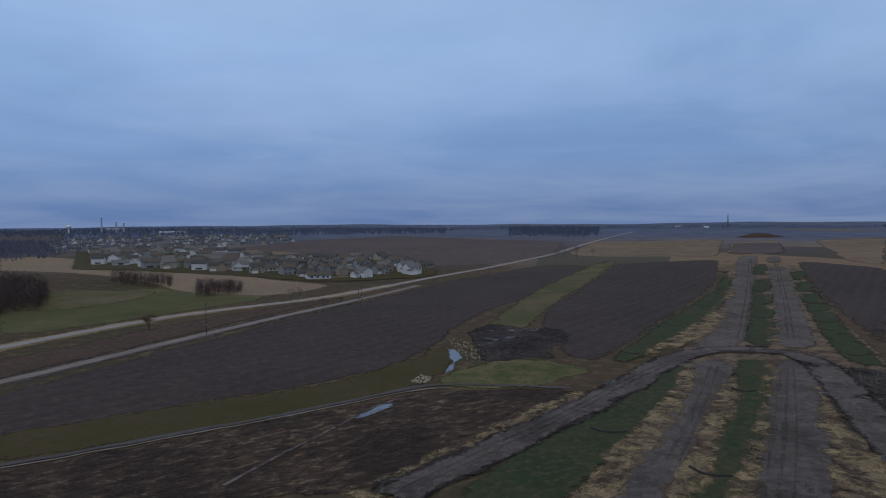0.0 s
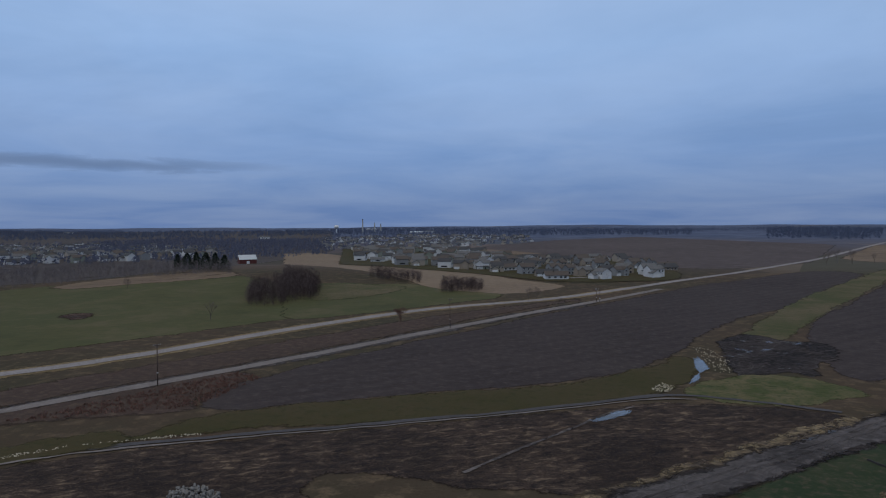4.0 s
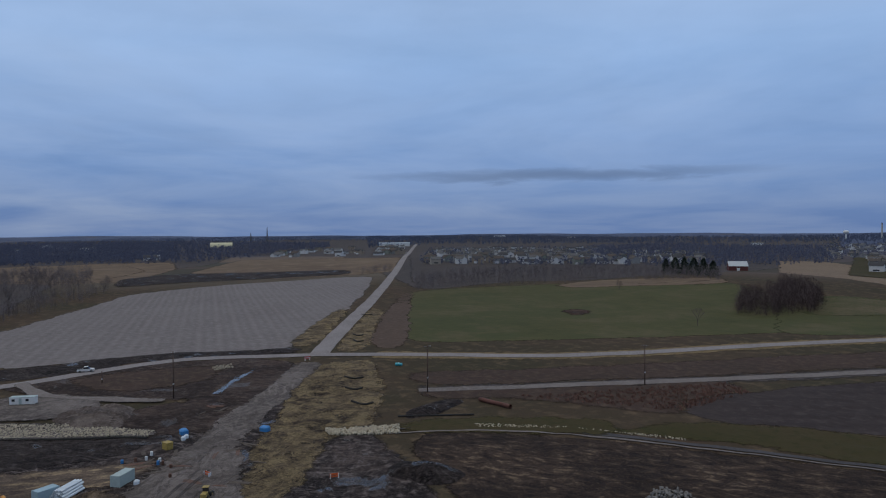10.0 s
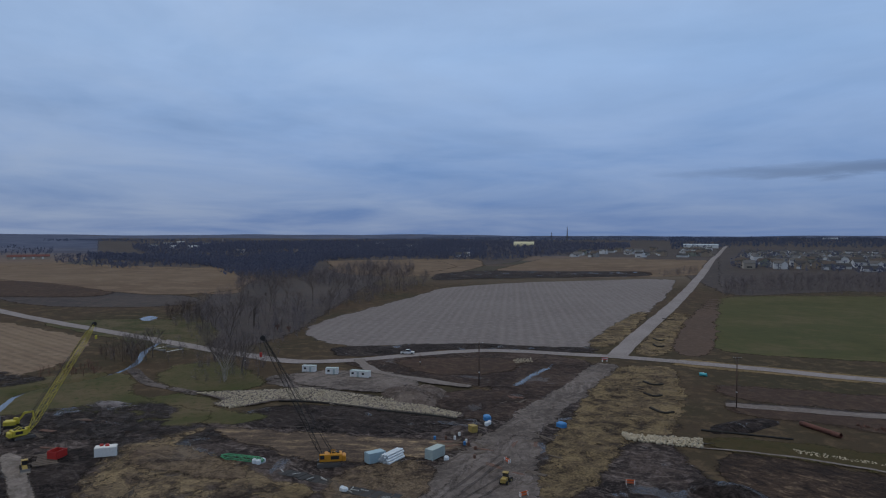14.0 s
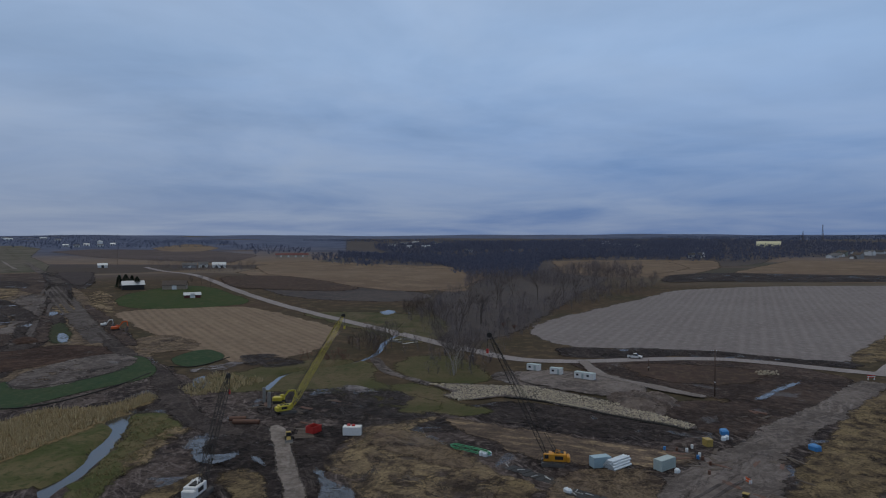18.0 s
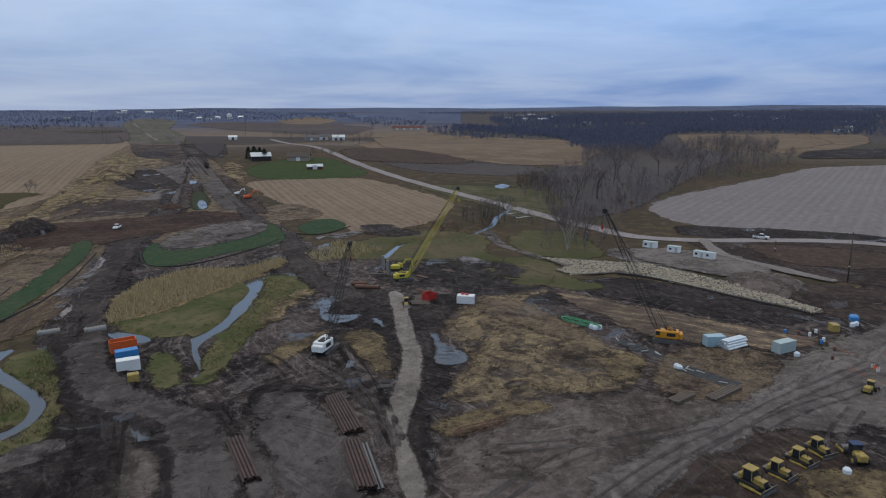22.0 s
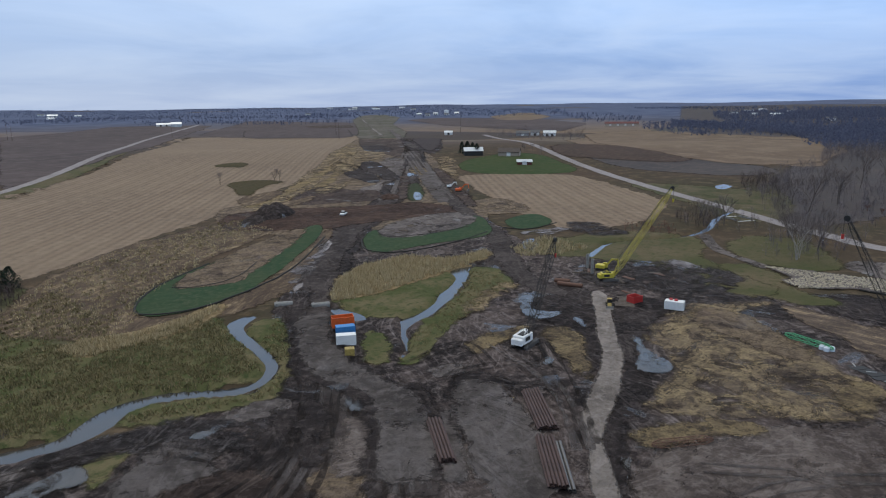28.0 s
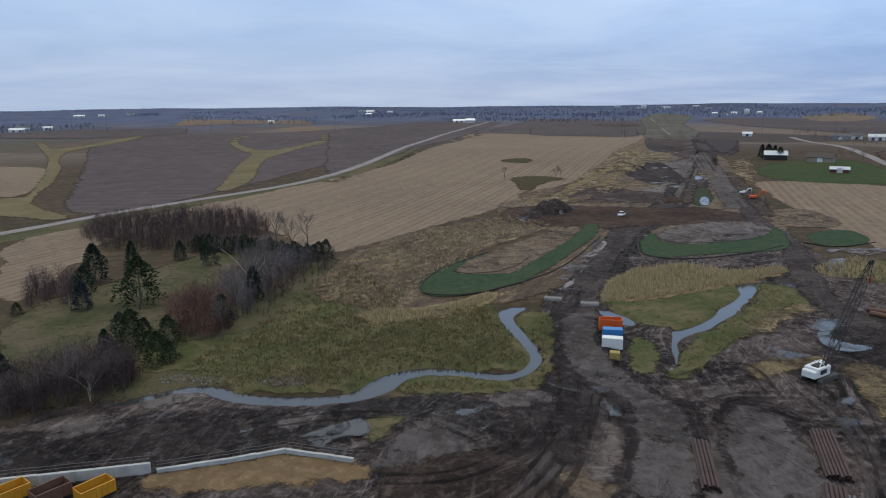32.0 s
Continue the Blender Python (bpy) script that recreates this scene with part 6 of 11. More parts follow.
sheet("lane_east_far", M_LANEEARTH, 1, [(143.2, 246.5), (153.7, 238.5), (203, 324.7), (297.6, 494.6), (477.6, 819.1), (464.3, 820.6), (284.7, 496.3), (188.6, 326.3)], "graded grey east carriageway of earth", "road", wave=0.8)
sheet("median_grass", M_GREENOLD, 2, [(132.4, 247.5), (142, 246.6), (188.6, 326.3), (282.6, 496.6), (379.9, 676.7), (368.9, 676.7), (233, 428.3), (166.9, 309.1)], "green seeded median", "ground", wave=0.8)
sheet("median_grass_near", M_GREENOLD, 2, [(116.7, 223.4), (127.5, 222.4), (94.5, 166.4), (73.5, 133.6), (56.4, 107.1), (47, 107.8), (58.8, 125.1), (79.6, 157.5), (95.4, 184.1)], "green seeded median", "ground", wave=0.8)
sheet("median_straw", M_STRAWTHIN, 3, [(105.9, 209.1), (95.9, 184.1), (80.1, 157.5), (59.2, 125), (47.2, 107.8), (43.4, 108.1), (56.6, 128.3), (75.3, 157.9), (91.5, 184.5)], "straw strip beside the median", "ground", wave=0.8)
sheet("median_straw", M_STRAWTHIN, 3, [(126.7, 222.5), (130, 222.1), (98.9, 171.5), (74.7, 133.5), (57.5, 107), (54.9, 107.2), (70.5, 130.4), (93.3, 166.5)], "straw strip beside the median", "ground", wave=0.8)
sheet("median_straw", M_STRAWTHIN, 3, [(141.1, 246.7), (144.3, 246.3), (189.9, 326.1), (283.8, 496.4), (280.1, 496.9), (186.6, 326.5)], "straw strip beside the median", "ground", wave=0.8)
sheet("side_grass_near", M_GREENOLD, 2, [(7.2, 108.8), (14.4, 122.4), (30.7, 143.7), (49.5, 164.1), (71.3, 191.7), (88.9, 213.3), (96.4, 218.8), (79.5, 185.5), (60.6, 158.2), (45.8, 138.7), (32.4, 120.9), (23, 107.5)], "green seeded slope below the haul road", "ground", wave=0.8)
sheet("side_straw_near", M_STRAWTHIN, 3, [(95.7, 218.9), (95.1, 210.2), (79, 179.2), (58.6, 146.1), (45, 126.2), (33.1, 108.9), (27.2, 109.4), (40.9, 129.6), (54.2, 150.6), (74.3, 179.7)], "straw strip beside the seeded slope", "ground", wave=0.8)
sheet("side_grass_west", M_GREENOLD, 2, [(70.7, 224.1), (79.1, 223.3), (118.7, 278), (161.3, 335.8), (218.1, 430.2), (390.5, 764.2), (330.3, 661.4), (227.7, 464.9), (169, 375.7), (112.2, 289.4)], "green seeded ditch slope by the field", "ground", wave=0.8)
sheet("side_straw_west", M_STRAWTHIN, 3, [(78.1, 223.3), (99.4, 243.9), (132.9, 276.5), (204.8, 399.7), (333.9, 646.5), (328.8, 646.8), (208.1, 414.9), (155.6, 330), (109.8, 264.9)], "straw strip along the west carriageway", "ground", wave=0.8)
sheet("side_grass_east", M_GREENOLD, 2, [(345.4, 573.3), (205, 320.4), (154.9, 225.6), (150.6, 207.4), (155.7, 202.8), (162, 217.1), (191.1, 273.4), (256.6, 393.4), (335.9, 534.2), (402.5, 660.4)], "green seeded ditch slope", "ground", wave=0.8)
sheet("brown_verge_east", M_STRAWTHIN, 2, [(138.4, 214.8), (123, 180.3), (106, 145.3), (92.4, 116), (86.4, 102.5), (71.8, 103.7), (93.3, 139.2), (115.2, 176)], "brown straw-strewn verge beside the carriageway", "ground", wave=0.8)
sheet("black_corner", M_BLACK, 2, [(148.7, 216.5), (151.6, 199.1), (145.3, 173.3), (109.7, 130.5), (116.9, 153.3), (128.6, 179.8)], "black churned soil by the haul road", "ground", wave=0.8)
road("haul_road_edge", M_BLACK, 3, [(-1.3, 116.4), (9.7, 129.1), (23.1, 143.2), (40.3, 161.9), (63, 187), (80.3, 210.7), (97.9, 230.2), (113, 240.3), (124.9, 242.5), (134.1, 239.3), (140.7, 232.2), (140.9, 219.2), (132.4, 194.7), (117.9, 164.3), (106.8, 140), (94.7, 111.1)], 9.5, "dark muddy edge of the haul road", "road", soft=True)
road("haul_road", M_LANEEARTH, 4, [(-1.3, 116.4), (9.7, 129.1), (23.1, 143.2), (40.3, 161.9), (63, 187), (80.3, 210.7), (97.9, 230.2), (113, 240.3), (124.9, 242.5), (134.1, 239.3), (140.7, 232.2), (140.9, 219.2), (132.4, 194.7), (117.9, 164.3), (106.8, 140), (94.7, 111.1)], 7.2, "packed-earth haul road", "road", soft=True)
for line in ([(53.7, 128.6), (77.5, 167.9), (103.2, 213.7)], [(64.1, 106.5), (89.9, 147.6), (127.7, 211.3)], [(61.1, 106.7), (87.1, 147.8), (125.9, 211.5)], [(0.7, 118.7), (9.7, 129.4), (40.4, 162.4), (80.6, 211.5), (113.5, 241.4), (141.3, 233.2)], [(138.7, 264.6), (230.1, 428.7), (397.7, 738.1)], [(159, 262.5), (235.8, 395.9), (414.1, 715.7)]):
    ruts(line, 5, M_PALETRACK, 2.2, 0.7)
sheet("bare_end", M_PLOW2, 1, [(448.7, 889.1), (626.3, 1219.7), (727.6, 1242.6), (537.4, 903.5)], "bare ground at the end of the new line", "field", wave=0.8)
road("bend_edge", M_BLACK, 6, [(-113.1, -136.9), (-95.8, -120.7), (-84.7, -106.5), (-76.3, -93.8), (-69.9, -84.6), (-60.6, -73.8), (-54.3, -66.8)], 2.6, "black mud bank along the packed lane", "ground", soft=True)
road("lane_bend_edge", M_BLACK, 6, [(-88.1, -105.7), (-79.3, -92.3), (-76.7, -83.4), (-77, -76.1), (-72.9, -67.8), (-65.8, -60.1), (-59.2, -54)], 9.5, "black mud edges of the packed lane", "ground", soft=True)
road("lane_bend", M_GRADED, 7, [(-97.4, -116.4), (-87.2, -104), (-79.9, -92.7), (-77.4, -84.1), (-77.7, -76.7), (-73.5, -68.1), (-65.9, -59.8), (-58.6, -52.9)], (5.5, 6.5), "grey packed lane bending into the pipe yard", "road", soft=True)
sheet("tan_trample", M_FLAT, 5, [(-64.9, -70.9), (-68.6, -70.4), (-67.1, -65), (-57.5, -55.7), (-54.7, -63.1)], "tan trampled earth between the lanes", "ground", wave=0.8)
sheet("grey_trample", M_GRADED, 4, [(-88.4, -68), (-90.8, -61.6), (-83.6, -50.8), (-73, -41.1), (-65, -36), (-62.3, -43.2), (-71.7, -53)], "grey trampled mud beside the pipes", "ground", wave=1.4)
sheet("trailer_pad", M_SITEROAD, 6, [(-220.5, -20), (-236.8, -13.7), (-234, 10.6), (-222.7, 19.6), (-206.2, 22.8), (-200.1, 9.7), (-209, -5.6)], "grey gravel pad under the site trailers", "ground", wave=0.8)
road("trailer_track", M_LANE, 7, [(-255.8, 4.6), (-239.1, 6.6), (-226.4, 13.9), (-214.6, 26.8), (-205.4, 39)], 4.0, "pale track leaving the gravel road", "road", soft=True)
road("far_lane", M_LANE, 2, [(-709.2, -665.9), (-851, -824.4), (-1059.6, -1049.7), (-1329.6, -1333.9)], 5.0, "pale earth lane in the distance", "road", soft=True)
road("far_lane", M_LANE, 2, [(-788, -693.1), (-996.5, -903.8), (-1286.7, -1185.7)], 5.0, "pale earth lane in the distance", "road", soft=True)
road("far_lane", M_LANE, 2, [(-714.5, -645), (-780, -721.2), (-951, -901)], 5.0, "pale earth lane in the distance", "road", soft=True)
sheet("far_plough", M_PLOW, 2, [(-685.1, -594.4), (-715.4, -571.3), (-513.1, -410.5), (-440, -363.7), (-485.3, -408.1)], "dark ploughed corner beside the road line", "ground", wave=0.8)
road("field_edge", M_BLACK, 2, [(225, 747.5), (288, 757.6), (372.4, 737.8)], 3.0, "dark field edge", "ground", soft=True)
road("field_edge", M_BLACK, 2, [(382.4, 1537.5), (574.5, 1512.1), (732.2, 1451.6), (795.9, 1280.1)], 5.0, "dark hedge line across the fields", "ground", soft=True)

# ---- building blocks ----


class Shape:
    """Collects faces for one mesh."""

    def __init__(self):
        self.v, self.f = [], []

    def add(self, verts, faces, m=None):
        b = len(self.v)
        self.v += [tuple(m @ Vector(p)) for p in verts] if m else [tuple(p) for p in verts]
        self.f += [tuple(i + b for i in f) for f in faces]
        return self

    def box(self, cx, cy, cz, sx, sy, sz, rx=0, ry=0, rz=0, bev=0.0):
        """Box by its centre and size; bev chamfers its upright and top edges."""
        x, y, z = sx / 2, sy / 2, sz / 2
        m = pose(cx, cy, cz, rx, ry, rz)
        if not bev:
            return self.add([(-x, -y, -z), (x, -y, -z), (x, y, -z), (-x, y, -z), (-x, -y, z), (x, -y, z), (x, y, z), (-x, y, z)],
                            [(0, 3, 2, 1), (4, 5, 6, 7), (0, 1, 5, 4), (1, 2, 6, 5), (2, 3, 7, 6), (3, 0, 4, 7)], m)
        b = min(bev, x * 0.49, y * 0.49, z * 0.49)

        def ring(ix, iy, zz, c):
            return [(-ix + c, -iy, zz), (ix - c, -iy, zz), (ix, -iy + c, zz), (ix, iy - c, zz), (ix - c, iy, zz), (-ix + c, iy, zz), (-ix, iy - c, zz), (-ix, -iy + c, zz)]
        v = ring(x, y, -z, b) + ring(x, y, z - b, b) + ring(x - b, y - b, z, b * 0.6)
        f = [tuple(range(7, -1, -1)), tuple(range(16, 24))]
        for r in (0, 8):
            f += [(r + k, r + (k + 1) % 8, r + 8 + (k + 1) % 8, r + 8 + k) for k in range(8)]
        return self.add(v, f, m)

    def tube(self, p, q, r0, r1=None, n=8, caps=True):
        p, q = Vector(p), Vector(q)
        r1 = r0 if r1 is None else r1
        d = (q - p).normalized() if (q - p).length > 1e-6 else Vector((0, 0, 1))
        a = d.orthogonal().normalized()
        c = d.cross(a)
        ang = [2 * math.pi * k / n for k in range(n)]
        v = [p + (a * math.cos(t) + c * math.sin(t)) * r0 for t in ang] + [q + (a * math.cos(t) + c * math.sin(t)) * r1 for t in ang]
        f = [(k, (k + 1) % n, n + (k + 1) % n, n + k) for k in range(n)]
        if caps:
            f += [tuple(range(n - 1, -1, -1)), tuple(range(n, 2 * n))]
        return self.add(v, f)

    def pipe(self, p, q, r, wall=0.06, n=10):
        """Open pipe with a visible bore."""
        p, q = Vector(p), Vector(q)
        d = (q - p).normalized()
        a = d.orthogonal().normalized()
        c = d.cross(a)
        ang = [2 * math.pi * k / n for k in range(n)]
        v = [o + (a * math.cos(t) + c * math.sin(t)) * rr for o in (p, q) for rr in (r, r - wall) for t in ang]
        f = []
        for k in range(n):
            j = (k + 1) % n
            f += [(k, j, 2 * n + j, 2 * n + k), (n + j, n + k, 3 * n + k, 3 * n + j), (j, k, n + k, n + j), (2 * n + k, 2 * n + j, 3 * n + j, 3 * n + k)]
        return self.add(v, f)

    def prism(self, outline, width, m=None):
        """A side outline in x and z, given thickness along y."""
        n = len(outline)
        w = width / 2
        v = [(x, -w, z) for x, z in outline] + [(x, w, z) for x, z in outline]
        f = [tuple(range(n)), tuple(range(2 * n - 1, n - 1, -1))] + [((k + 1) % n, k, n + k, n + (k + 1) % n) for k in range(n)]
        return self.add(v, f, m)

    def mesh(self, name, material, smooth=False):
        return mesh_from(name, self.v, self.f, material, smooth)


def part(name, shape, material, parent, label="", smooth=False):
    ob = new(name, shape.mesh(name, material, smooth))
    ob.parent = parent
    return tagged(ob, label)


def thing(name, label, category, group="", kind="", m=None):
    ob = new(name)
    ob.empty_display_size = 0.3
    if m:
        ob.matrix_basis = m
    return tagged(ob, label, category, group, kind)


def at(x, y, yaw=0.0, dz=0.0, scale=1.0):
    """A pose on the ground, facing yaw degrees round from the x axis."""
    m = pose(x, y, ground_z(x, y) + dz, 0, 0, yaw)
    return m @ Matrix.Diagonal((scale, scale, scale, 1)) if scale != 1 else m


rnd = random.Random(11)
M_YELLOW = plain("yellow_machine_paint", (0.38, 0.275, 0.075), 0.6, vary=0.5)
M_LEMON = plain("lemon_crane_paint", (0.50, 0.42, 0.05), 0.5)
M_AMBER = plain("amber_machine_paint", (0.55, 0.25, 0.02), 0.5)
M_STEEL = plain("worn_steel", (0.16, 0.15, 0.14), 0.5, 0.6)
M_DARK = plain("dark_rubber_and_grease", (0.022, 0.021, 0.020), 0.7)
M_GLASS = plain("dark_window_glass", (0.020, 0.024, 0.030), 0.08, 0.0, 0.1, 0.5, 0.6)
M_WHITE = plain("weathered_white_paint", (0.66, 0.67, 0.66), 0.55, vary=0.15)
M_PIPE = plain("dull_rust_pipe", (0.075, 0.043, 0.037), 0.75, vary=0.5, scale=0.6)
M_OLDCONC = plain("weathered_concrete", (0.23, 0.225, 0.21), 0.9, vary=0.35)
M_RUST = plain("rust_brown_steel", (0.125, 0.062, 0.040), 0.75)
M_PALEBLUE = plain("pale_blue_paint", (0.30, 0.42, 0.48), 0.55, vary=0.2)
M_BLUE = plain("blue_paint", (0.04, 0.20, 0.46), 0.5)
M_ORANGE = plain("orange_paint", (0.62, 0.11, 0.02), 0.5)
M_RED = plain("red_paint", (0.42, 0.03, 0.025), 0.55)
M_SAGE = plain("sage_grey_paint", (0.36, 0.43, 0.42), 0.55, vary=0.2)
M_GREENP = plain("green_machine_paint", (0.06, 0.36, 0.16), 0.5)
M_WOOD = plain("weathered_timber", (0.108, 0.084, 0.0656), 0.85, vary=0.45)
M_POLE = plain("creosoted_pole_timber", (0.085, 0.055, 0.042), 0.9)
M_CONC = plain("pale_concrete", (0.40, 0.40, 0.385), 0.85, vary=0.3, scale=0.6)
M_STONE = plain("pale_limestone", (0.44, 0.385, 0.285), 0.9, vary=0.45, scale=0.7)
M_GREYSTONE = plain("grey_broken_rock", (0.20, 0.19, 0.178), 0.9, vary=0.45, scale=0.7)
M_PLASTIC = plain("white_plastic", (0.62, 0.68, 0.72), 0.4, vary=0.15)
M_SOCK = plain("black_filter_sock", (0.018, 0.017, 0.015), 0.9)
M_BARK = plain("grey_brown_bark", (0.105, 0.085, 0.075), 0.95)
M_PALEBARK = plain("pale_cottonwood_bark", (0.30, 0.27, 0.24), 0.95)
M_REDTWIG = plain("reddish_twigs", (0.13, 0.068, 0.052), 0.95)
M_SIDING = [plain("siding_" + n, c, 0.75, vary=0.12, scale=0.5) for n, c in (("beige", (0.34, 0.30, 0.25)), ("grey", (0.24, 0.245, 0.25)), ("white", (0.60, 0.60, 0.60)), ("sage", (0.22, 0.24, 0.20)), ("tan", (0.28, 0.23, 0.18)))]
M_ROOF = [plain("shingle_" + n, c, 0.9, vary=0.3, scale=0.8) for n, c in (("charcoal", (0.050, 0.050, 0.054)), ("brown", (0.085, 0.068, 0.058)), ("grey", (0.12, 0.118, 0.118)))]
M_TIN = plain("pale_metal_roofing", (0.46, 0.49, 0.51), 0.4, 0.3, 0.15, 0.6)
M_BARNRED = plain("faded_barn_red", (0.11, 0.030, 0.025), 0.8)


def needle_mat(name, c1, c2):
    n = Nodes(name)
    isl = n.t.nodes.new("ShaderNodeNewGeometry").outputs["Random Per Island"]
    col = n.mix(isl, c1, c2)
    return n.finish(n.mix(n.mapr(n.noise(1.2, 3), 0.4, 0.7, 0.0, 0.6), col, tuple(c * 0.5 for c in c1)), 0.9, spec=0.15)


def twig_mat(name, c1, c2):
    n = Nodes(name)
    isl = n.t.nodes.new("ShaderNodeNewGeometry").outputs["Random Per Island"]
    return n.finish(n.mix(isl, c1, c2), 0.95, spec=0.1)


M_SPRUCE = needle_mat("spruce_needles", (0.020, 0.032, 0.022), (0.044, 0.058, 0.040))
M_PINE = needle_mat("pine_needles", (0.022, 0.036, 0.016), (0.042, 0.058, 0.024))
M_BLUESPRUCE = needle_mat("blue_spruce_needles", (0.024, 0.032, 0.036), (0.048, 0.060, 0.066))
M_TWIG = twig_mat("bare_twigs", (0.095, 0.079, 0.074), (0.170, 0.142, 0.132))
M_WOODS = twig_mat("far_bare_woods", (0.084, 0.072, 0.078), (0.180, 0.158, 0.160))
# bare twigs with the blue of distance haze put into both colours
M_HAZEDWOODS = twig_mat("distant_woods", (0.078, 0.088, 0.134), (0.150, 0.156, 0.206))
M_HAZEDHORIZON = twig_mat("horizon_woods", (0.070, 0.088, 0.140), (0.112, 0.130, 0.186))
M_BRUSH = twig_mat("purple_brown_brush", (0.048, 0.035, 0.036), (0.095, 0.072, 0.068))
M_REEDS = twig_mat("dry_reed_stems", (0.27, 0.21, 0.115), (0.50, 0.41, 0.25))
M_MEADOWTUFT = twig_mat("olive_grass_tufts", (0.085, 0.078, 0.036), (0.250, 0.200, 0.110))
M_REDBRUSH = twig_mat("red_brown_twigs", (0.105, 0.058, 0.046), (0.175, 0.098, 0.078))

# ---- trees ----


def branches(trunk, twigs, p, d, length, r, depth, rng):
    q = p + d * length
    (trunk if depth < 3 else twigs).tube(p, q, r, r * 0.66, 5 if depth < 2 else 3, False)
    if depth >= 5:
        return
    for k in range(3 if depth < 2 else (4 if depth < 3 else 3)):
        a = rng.uniform(0, 6.283)
        spread = rng.uniform(0.35, 0.75)
        side = Vector((math.cos(a), math.sin(a), 0.15))
        nd = (d * (1 - spread * 0.45) + side * spread + Vector((0, 0, 0.18))).normalized()
        start = p + d * length * (rng.uniform(0.55, 1.0) if k else 1.0)
        branches(trunk, twigs, start, nd, length * rng.uniform(0.58, 0.80), max(r * 0.54, 0.009), depth + 1, rng)


def bare_tree(seed, bark, label, stems=1, first=2.6):
    """Leafless broadleaf tree about ten metres high."""
    rng = random.Random(seed)
    t = thing("bare_tree", label, "tree")
    trunk, twigs = Shape(), Shape()
    for s in range(stems):
        lean = Vector((rng.uniform(-0.22, 0.22) * (stems > 1), rng.uniform(-0.22, 0.22) * (stems > 1), 1)).normalized()
        branches(trunk, twigs, Vector((rng.uniform(-0.05, 0.05) * (stems - 1), rng.uniform(-0.05, 0.05) * (stems - 1), -0.3)), lean, first, 0.115 / stems ** 0.4, 0, rng)
    part("trunk", trunk, bark, t, smooth=True)
    part("crown", twigs, M_TWIG if bark is not M_REDTWIG else M_REDTWIG, t)
    top = max(v[2] for v in trunk.v + twigs.v)
    t["tall"] = top
    return t


def conifer(seed, material, label, wide=0.36, ragged=0.25):
    """Evergreen about ten metres high: whorls of drooping needle sprays round a stem."""
    rng = random.Random(seed)
    t = thing("conifer", label, "tree")
    part("trunk", Shape().tube((0, 0, -0.3), (0, 0, 9.2), 0.20, 0.03, 6), M_BARK, t)
    crown = Shape()
    for k in range(1500):
        u = rng.random() ** 0.8
        full = 7.4 * wide * (1 - u ** 1.7) ** 0.8 + 0.12
        a = rng.uniform(0, 6.283)
        lobe = 1 + ragged * 0.5 * math.sin(a * 3 + u * 9 + seed)
        r = full * lobe * rng.uniform(0.45, 1.05)
        p = Vector((math.cos(a) * r, math.sin(a) * r, 0.3 + 9.5 * u))
        d = Vector((math.cos(a) + rng.uniform(-0.5, 0.5), math.sin(a) + rng.uniform(-0.5, 0.5), rng.uniform(-0.5, 0.9))).normalized()
        side = d.cross(Vector((rng.uniform(-1, 1), rng.uniform(-1, 1), rng.uniform(-1, 1)))).normalized()
        l, w = rng.uniform(0.30, 0.62), rng.uniform(0.12, 0.24)
        crown.add([p - d * l * 0.5, p + side * w, p + d * l, p - side * w], [(0, 1, 2), (0, 2, 3)])
    part("crown", crown, material, t)
    t["tall"] = 10.0
    return t


TREES = {
    "plain": [bare_tree(3, M_BARK, "tall leafless grey-brown broadleaf tree in rough grass"), bare_tree(8, M_BARK, "leafless spreading broadleaf tree in rough grass", 2), bare_tree(21, M_BARK, "slender leafless broadleaf tree by the creek")],
    "pale": [bare_tree(5, M_PALEBARK, "leafless cottonwood with pale forked trunks", 2, 3.0), bare_tree(6, M_PALEBARK, "leafless pale-barked cottonwood by the road", 3, 3.0)],
    "red": [bare_tree(14, M_REDTWIG, "bushy leafless tree with reddish twigs", 4, 1.6), bare_tree(15, M_REDTWIG, "low reddish leafless shrub on the bank", 6, 1.3)],
    "spruce": [conifer(31, M_SPRUCE, "dark green cedar in rough grass", 0.44, 0.35), conifer(32, M_SPRUCE, "dark cedar with a ragged outline", 0.34, 0.5)],
    "cedar": [conifer(35, M_SPRUCE, "dark spreading cedar in the field hedge", 0.56, 0.5), conifer(36, M_SPRUCE, "low dark cedar in the field hedge", 0.66, 0.6)],
    "pine": [conifer(33, M_PINE, "bright green pine with loose branches", 0.60, 0.5)],
    "blue": [conifer(34, M_BLUESPRUCE, "blue-grey spruce in rough grass", 0.40, 0.15)],
}
FRESH = set()


def plant(kind, x, y, h, k=0, group=""):
    base = TREES[kind][k % len(TREES[kind])]
    m = at(x, y, rnd.uniform(0, 360), -0.1, h / base["tall"])
    if base.name not in FRESH:
        FRESH.add(base.name)
        base.matrix_basis = m
        if group:
            base["group"] = group
        return base
    c = copy_thing(base, m @ Matrix.Diagonal((1 / base.scale.x, 1 / base.scale.y, 1 / base.scale.z, 1)))
    if group:
        c["group"] = group
    return c


